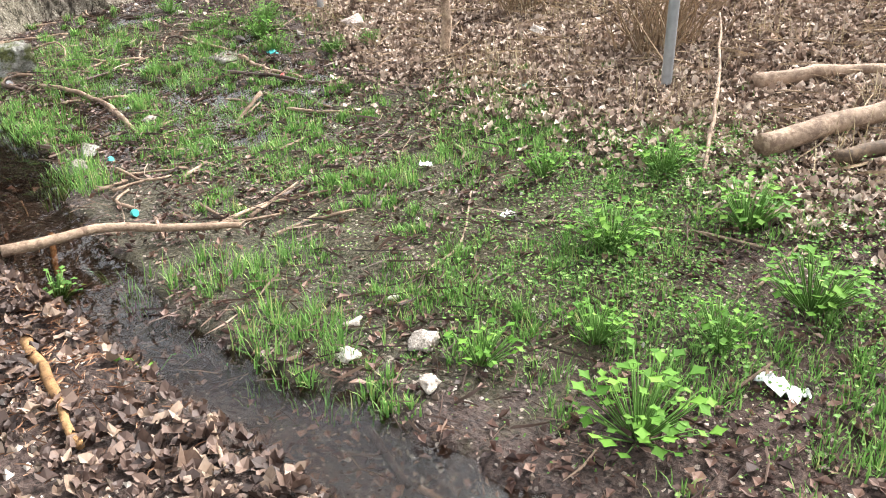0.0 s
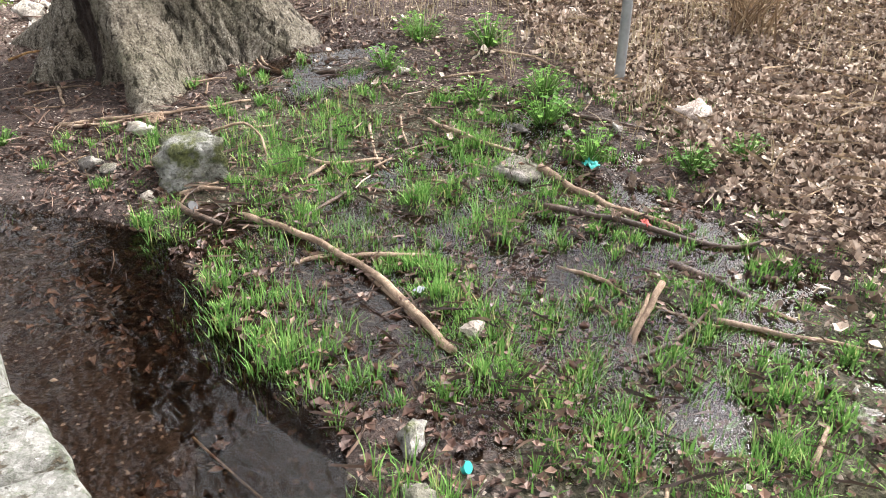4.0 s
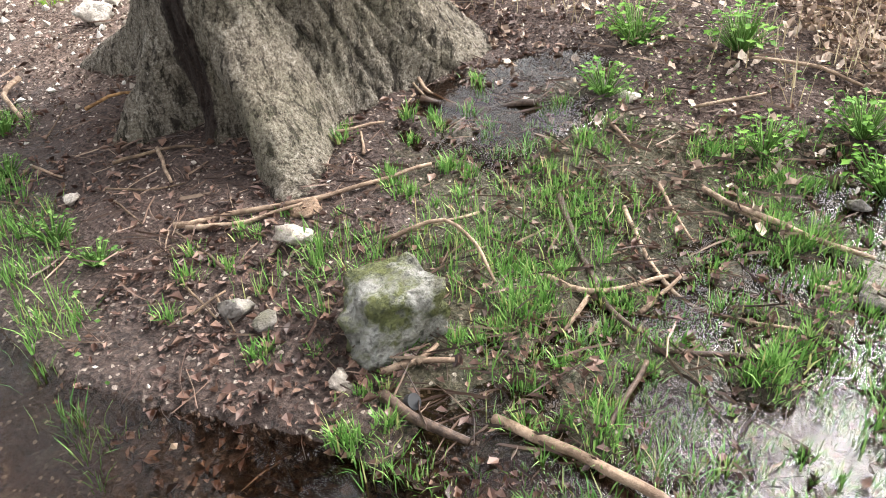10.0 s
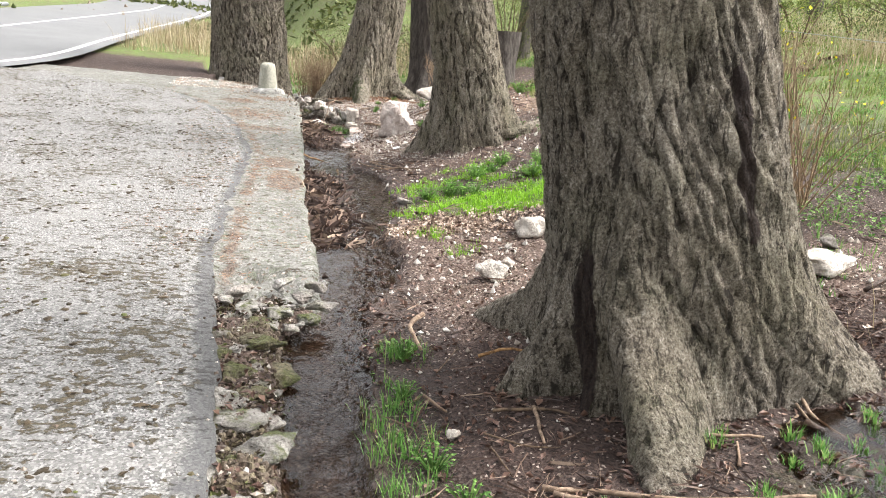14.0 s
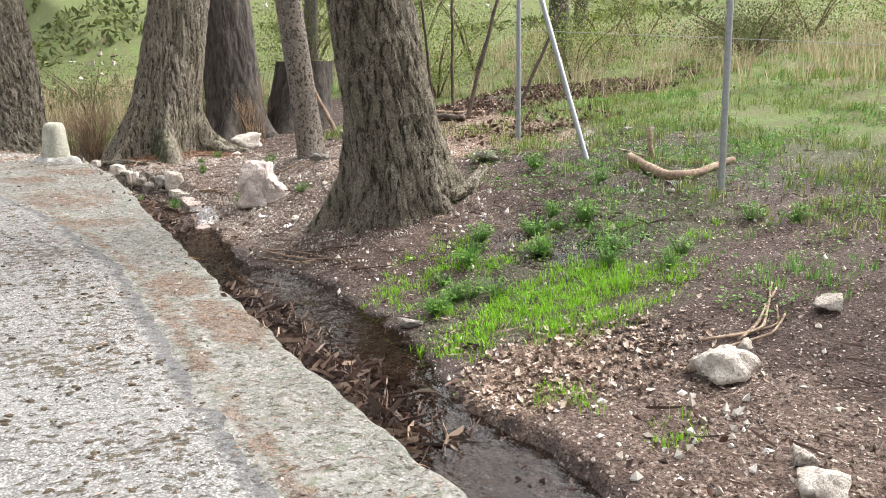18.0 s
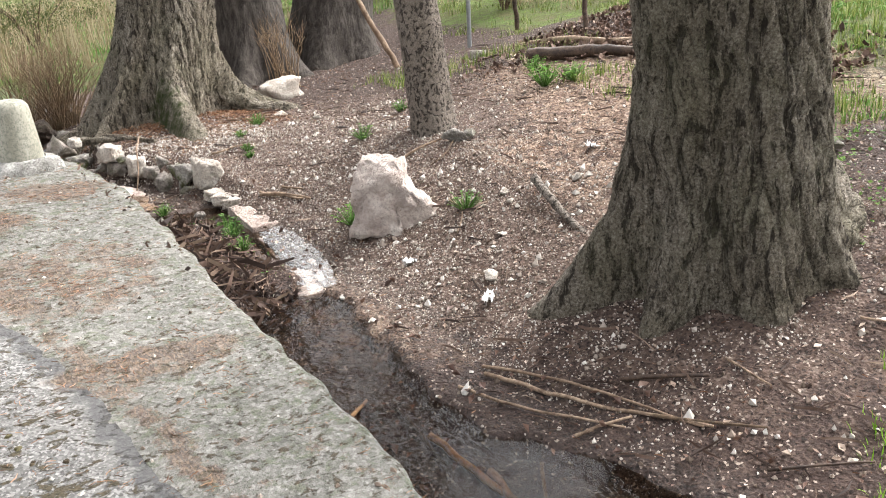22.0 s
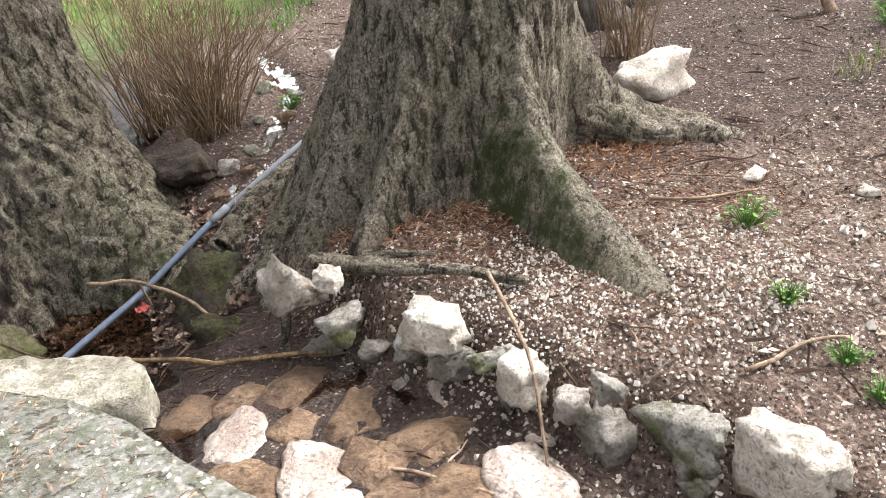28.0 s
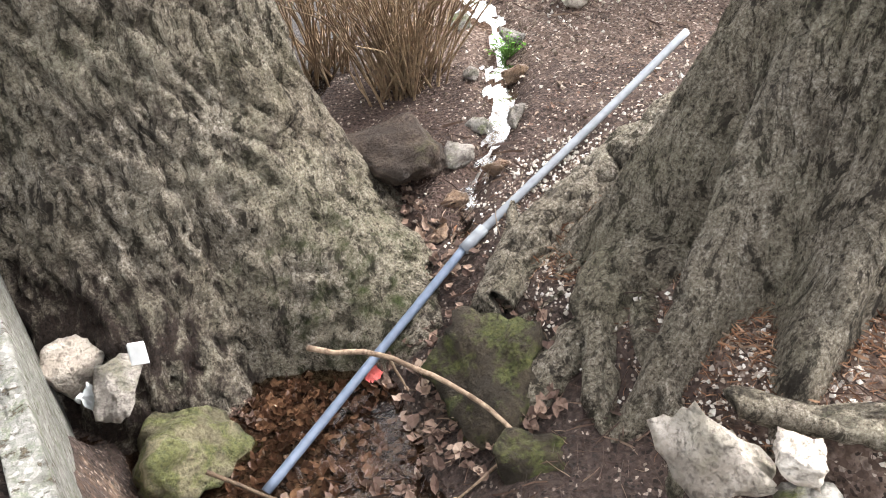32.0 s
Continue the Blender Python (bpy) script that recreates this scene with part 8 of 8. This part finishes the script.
stick([(2.27, 21.83, 0), (2.36, 21.56, 0), (2.57, 21.26, 0)], 0.00432, 0.00259, label="thin brown twig on the ground", mat=TWIG)
stick([(2.42, 20.34, 0), (2.50, 20.14, 0)], 0.00576, 0.00346)
stick([(3.54, 21.66, 0), (3.90, 21.53, 0)], 0.00432, 0.00259, label="thin brown twig on the ground", mat=TWIG)
stick([(3.45, 21.53, 0), (3.80, 21.33, 0)], 0.00432, 0.00259, label="thin brown twig on the ground", mat=TWIG)
stick([(3.29, 21.45, 0), (3.43, 21.21, 0)], 0.00432, 0.00259, label="thin brown twig on the ground", mat=TWIG)
stick([(3.81, 21.76, 0), (4.01, 21.55, 0)], 0.00432, 0.00259, label="thin brown twig on the ground", mat=TWIG)
stick([(3.52, 21.37, 0), (3.70, 21.10, 0)], 0.00432, 0.00259, label="thin brown twig on the ground", mat=TWIG)
stick([(3.34, 20.55, 0), (3.36, 20.34, 0)], 0.00432, 0.00259, label="thin brown twig on the ground", mat=TWIG)
stick([(2.94, 21.01, 0), (3.19, 20.86, 0)], 0.00432, 0.00259, label="thin brown twig on the ground", mat=TWIG)
stick([(3.27, 20.27, 0), (3.32, 20.12, 0)], 0.00432, 0.00259, label="thin brown twig on the ground", mat=TWIG)

over = lambda pts, lift=0.0: [(x, y, z - float(ground(x, y)) + lift) for x, y, z in pts]
stick(over([(0.62, 22.5, -0.18), (0.96, 22.42, -0.17), (1.2, 22.2, -0.16), (1.38, 21.93, -0.1), (1.52, 21.84, -0.07), (1.72, 21.66, -0.04)]), 0.014, 0.011, "long bent stick with yellow peeling bark over the channel", YELLOW_STICK)
stick(over([(0.97, 23.2, -0.1), (1.2, 22.95, -0.06), (1.36, 22.62, -0.08), (1.44, 22.4, -0.14)]), 0.012, 0.008, "forked bleached twig across the pipe", forks=[over([(1.44, 22.4, -0.14), (1.27, 22.4, -0.2), (1.12, 22.42, -0.3)]), over([(1.2, 22.95, -0.06), (1.22, 22.85, -0.16)])])
stick(over([(2.3, 21.2, 0.36), (2.14, 20.74, 0.33), (2.09, 20.6, 0.12), (2.0, 20.45, -0.03)]), 0.009, 0.006, "long thin twig hanging over the edging stones")
stick(over([(0.45, 22.75, 0.0), (0.62, 22.6, -0.1), (0.75, 22.5, -0.14), (0.9, 22.46, -0.15)]), 0.008, 0.005, "thin bleached twig hanging over the water", TWIG)

# ---- debris of the seep, the far hillside ----
strew("debris", "dark twiggy debris washed together in the seep", "debris", 1.7, 4.2, 1.0, 8.6, 9000, lambda x, y: np.maximum.reduce([0.25 * clumps(x * 1.8, y * 1.8, 131), blob(x, y, 3.13, 5.81, 0.2, 0.15), blob(x, y, 2.87, 4.99, 0.18, 0.12), blob(x, y, 2.3, 6.6, 0.35, 0.5), 0.8 * blob(x, y, 3.3, 6.85, 0.4, 0.4), 0.7 * blob(x, y, 2.0, 2.2, 0.5, 0.6), blob(x, y, 2.35, 7.4, 0.4, 0.5)]), (0.03, 0.12), DARK_DEBRIS, 51, RODS, RODS_F, lift=0.012, tilt=0.3, squash=2.0)
strew("debris", "small brown plant scraps on the bare soil", "debris", 2.2, 6.5, 8.6, 24.0, 26000, lambda x, y: dry(x, y) * np.clip(0.25 + clumps(x * 1.6, y * 1.6, 133), 0, 1), (0.008, 0.03), RED_LEAVES, 52, squash=1.6)
strew("debris", "pale and dark plant scraps in the hollow", "debris", 0.2, 2.2, 21.7, 24.2, 2600, lambda x, y: 0.8 + 0 * x, (0.03, 0.12), DARK_DEBRIS, 53, RODS, RODS_F, lift=0.012, tilt=0.3, squash=2.0)
strew("far_stones", "white limestone outcrops on the far hillside", "stones", -10, 40, 42, 110, 5000, lambda x, y: np.clip(layers(x * 0.12, y * 0.12, 0, 141, 3) * 2 - 0.4, 0, 1), (0.08, 0.35), CHIPS, 54, CHIP, CHIP_F, lift=0.0)
strew("far_scrub", "low grey-green scrub on the far hillside", "scrub", -12, 40, 36, 110, 26000, lambda x, y: np.clip(layers(x * 0.15, y * 0.15, 0, 143, 3) * 2.4 - 0.3, 0, 1), (0.2, 0.7), SCRUB, 55, lift=0.15, tilt=1.0)
grass("brown reeds at the foot of the hillside", -3, 8, 29, 41, 1300, 12, lambda x, y: 0.5 + 0 * x, (0.4, 1.0), 56, STRAW, 0.2, 0.014, "dry_grass")
on_paving("gravel", "white chips and needles on the mossy slab by the channel", -0.6, 1.1, 19.3, 21.5, 3200, lambda x, y: (x < ditch(y) - 0.05) * np.clip(0.25 + clumps(x * 2, y * 2, 145), 0, 1), (0.006, 0.028), PALE_CHIPS, 57, CHIP, CHIP_F, 1.0, "gravel", -0.014)
on_paving("needles", "rusty needles round the bollard", -0.6, 1.3, 18.2, 21.3, 6000, lambda x, y: (x < ditch(y) - 0.05) * np.clip(1.6 * clumps(x * 1.6, y * 1.6, 147) - 0.5, 0, 1), (0.015, 0.045), NEEDLES, 58, SHRED, RODS_F, 1.0, "needles", -0.01)
strew("clover_cover", "mossy green weeds along the stream", "ground cover", 1.5, 2.4, 6.5, 19.4, 5000, lambda x, y: (x > ditch(y) + 0.25) * np.clip(np.maximum.reduce([0.5 * blob(x, y, 2.05, 18.2, 0.15, 1.0), 0.6 * blob(x, y, 1.52, 8.2, 0.13, 1.0), 0.3 * blob(x, y, 2.05, 12.8, 0.12, 1.2)]), 0, 1), (0.014, 0.04), HERB, 61, CLOVER, LEAF_F, lift=0.02, tilt=0.6)
strew("rubble_moss", "grey-green moss between the rubble", "moss", 0.8, 1.35, 6.3, 9.7, 5000, lambda x, y: (x < ditch(y)) * clumps(x * 2, y * 2, 153), (0.012, 0.04), DRIED_MOSS, 62, DOME, DOME_F, lift=0.0, tilt=0.1, squash=0.5)
strew("needles", "rusty needles and bark crumbs over the rooty soil", "needles", 1.7, 6.0, 14.0, 23.8, 9000, lambda x, y: dry(x, y) * np.clip(0.2 + 0.6 * clumps(x * 1.4, y * 1.4, 171), 0, 1), (0.01, 0.04), NEEDLES, 63, SHRED, RODS_F, lift=0.004, tilt=0.2, squash=1.5)
strew("clover_cover", "small green weeds in the damp field", "ground cover", 3.6, 7.6, 8.8, 15.5, 30000, lambda x, y: dry(x, y) * np.clip(layers(x * 1.6, y * 1.6, 0, 193, 3) * 1.6 - 0.25 + 0.35 * np.clip((x - 4.2) / 1.5, 0, 1), 0, 1), (0.016, 0.045), HERB, 64, CLOVER, LEAF_F, lift=0.02, tilt=0.6)
grass("short grass tufts in the damp field", 4.0, 8.0, 8.8, 16.0, 2600, 12, lambda x, y: np.clip(layers(x * 1.6, y * 1.6, 0, 195, 3) * 1.6 - 0.1, 0, 1), (0.03, 0.1), 65, GRASS, 0.05, 0.006)
strew("leaf_litter", "strip of dark brown litter at the field's edge", "leaf litter", 5.2, 12.5, 16.2, 22.0, 16000, lambda x, y: np.clip(np.maximum(blob(x, y, 8.4, 19.2, 2.6, 1.0, 0.5), 0.7 * blob(x, y, 6.4, 16.6, 1.0, 0.7)) * (0.4 + clumps(x * 0.7, y * 0.7, 201)), 0, 1), (0.03, 0.1), HOLLOW_LEAVES, 71, CURL, CURL_F, lift=0.03, tilt=0.7, squash=2.0)
strew("limestone_chips", "larger white limestone chips on the trodden bank", "gravel", 1.8, 5.2, 8.8, 20.6, 6500, lambda x, y: dry(x, y) * np.clip(0.75 * chips_at(x, y) * clumps(x * 1.1, y * 1.1, 203) + 0.05, 0, 1), (0.018, 0.055), PALE_CHIPS, 72, CHIP, CHIP_F, lift=0.0)
strew("weed_cover", "dense fine-leaved green weeds at the edge of the leaf litter", "ground cover", 2.2, 4.3, 0.8, 3.4, 26000, lambda x, y: np.clip(blob(x, y, 3.3, 1.7, 0.75, 0.8, 0.5) * (0.3 + 1.1 * clumps(x * 1.3, y * 1.3, 205)), 0, 1), (0.009, 0.022), HERB, 73, CLOVER, LEAF_F, lift=0.06, tilt=0.8)
grass("mixed green and straw tufts over the field", 5.0, 14.0, 8.6, 22.0, 9000, 9, lambda x, y: np.clip(layers(x * 1.1, y * 1.1, 0, 207, 3) * 1.8 + 0.25, 0, 1) * (1 - blob(x, y, 8.4, 19.2, 2.4, 0.9)), (0.05, 0.16), 74, FIELD, 0.08, 0.008)
strew("leaf_litter", "wet brown leaves and needles on the near mud", "leaf litter", 0.7, 1.75, 0.6, 3.7, 5200, lambda x, y: (x < ditch(y) + 0.04) * np.clip(0.25 + 0.9 * clumps(x * 1.4, y * 1.4, 211), 0, 1), (0.02, 0.07), DARK_DEBRIS, 75, CURL, CURL_F, lift=0.012, tilt=0.5, squash=1.6)
strew("needles", "rust-brown needles on the near mud", "needles", 0.7, 1.6, 1.6, 3.7, 4200, lambda x, y: (x < ditch(y)) * blob(x, y, 1.3, 2.9, 0.3, 0.6, 0.6), (0.02, 0.05), NEEDLES, 76, SHRED, RODS_F, lift=0.012, tilt=0.3, squash=1.5)
stick([(3.9, 1.95, 0.05), (4.5, 1.72, 0.06), (5.2, 1.5, 0.06)], 0.05, 0.04, "thick pale log lying on the leaf litter")
stick([(4.0, 1.68, 0.02), (4.4, 1.45, 0.03)], 0.035, 0.03, "short brown log lying on the leaf litter", TWIG)
strew("debris", "dark leaf scraps floating on the seep water", "debris", 1.9, 4.2, 3.7, 6.8, 5200, lambda x, y: np.clip(seep(x, y) - 0.2, 0, 1) * (0.25 + clumps(x * 2.2, y * 2.2, 213)), (0.008, 0.04), RED_LEAVES, 77, lift=0.032, tilt=0.25, squash=1.5)
strew("channel_debris", "wet brown leaves and broken stalks caught along the stone lip", "debris", 1.75, 2.45, 16.9, 18.9, 2600, lambda x, y: np.clip(1 - np.abs(x - ditch(y) - 0.42) / 0.24, 0, 1) * np.clip(1.7 * clumps(x * 2.2, y * 2.2, 211) - 0.15, 0, 1), (0.02, 0.07), DARK_DEBRIS, 81, lift=0.02, tilt=0.7)
strew("channel_debris", "rust-brown bark shreds drifted along the pavement's edge in the stream", "debris", 1.4, 2.1, 10.8, 16.0, 6500, lambda x, y: (x > ditch(y)) * np.clip(1 - np.abs(x - ditch(y) - 0.1) / 0.16, 0, 1), (0.015, 0.05), DARK_DEBRIS, 82, SHRED, RODS_F, lift=0.02, tilt=0.4, squash=1.5)
grass("dense low green grass between the weeds", 2.2, 4.6, 0.6, 5.2, 2600, 26, lambda x, y: off_water(x, y) * np.clip(blob(x, y, 3.3, 2.4, 1.2, 1.9, 0.5) * (layers(x * 2.6, y * 2.6, 0, 221, 3) * 2.0 + 0.45), 0, 1), (0.03, 0.075), 83, GRASS, 0.04, 0.0045)
strew("wet_leaves", "dark crumbs, moss and leaf scraps between the rubble", "debris", 0.68, 1.12, 6.2, 9.7, 5200, lambda x, y: np.clip(1.5 * clumps(x * 2.4, y * 2.4, 231), 0.1, 1), (0.01, 0.04), MOSS_CLUMP, 84, lift=0.012, tilt=0.5, squash=2.0)
strew("leaf_litter", "brown leaf scraps caught in the rubble of the pavement edge", "leaf litter", 0.7, 1.1, 6.4, 9.6, 900, lambda x, y: np.clip(1.4 * clumps(x * 1.6, y * 1.6, 233) - 0.1, 0, 1), (0.02, 0.05), RED_LEAVES, 85, lift=0.03, tilt=0.5, squash=1.6)
strew("limestone_chips", "fine pale grit trodden into the path", "gravel", 2.35, 4.6, 14.6, 20.6, 42000, lambda x, y: dry(x, y) * np.clip(0.15 + 1.0 * blob(x, y, 3.0, 17.2, 0.8, 2.6, 0.6) * (0.4 + clumps(x * 1.3, y * 1.3, 241)), 0, 1), (0.004, 0.015), PALE_CHIPS, 86, CHIP, CHIP_F, lift=0.0)
strew("needles", "deep rusty drift of needles in the crooks of the old roots", "needles", 1.7, 4.2, 20.6, 23.4, 26000, lambda x, y: dry(x, y) * np.maximum.reduce([blob(x, y, 2.78, 21.72, 0.3, 0.22), blob(x, y, 2.26, 21.98, 0.28, 0.25), 0.7 * blob(x, y, 2.1, 22.9, 0.2, 0.2), 0.8 * blob(x, y, 3.5, 21.75, 0.35, 0.3)]), (0.016, 0.055), NEEDLES, 87, SHRED, RODS_F, lift=0.03, tilt=0.45, squash=1.6)
strew("debris", "dark broken stalks and needles lying in the seep water", "debris", 2.2, 4.4, 4.0, 6.9, 5200, lambda x, y: np.clip(seep(x, y) - 0.1, 0, 1) * np.clip(2.0 * clumps(x * 1.7, y * 1.7, 251) - 0.5, 0, 1), (0.02, 0.075), DARK_DEBRIS, 88, TWIGS, RODS_F, lift=0.03, tilt=0.25, squash=2.0)
grass("bright young grass clumps in the shallow water", 2.4, 4.6, 4.2, 7.2, 620, 46, lambda x, y: np.clip(seep(x, y), 0, 1) * np.clip(layers(x * 2.3, y * 2.3, 0, 253, 3) * 2.2 + 0.2, 0, 1), (0.035, 0.085), 89, GRASS, 0.05, 0.0052)
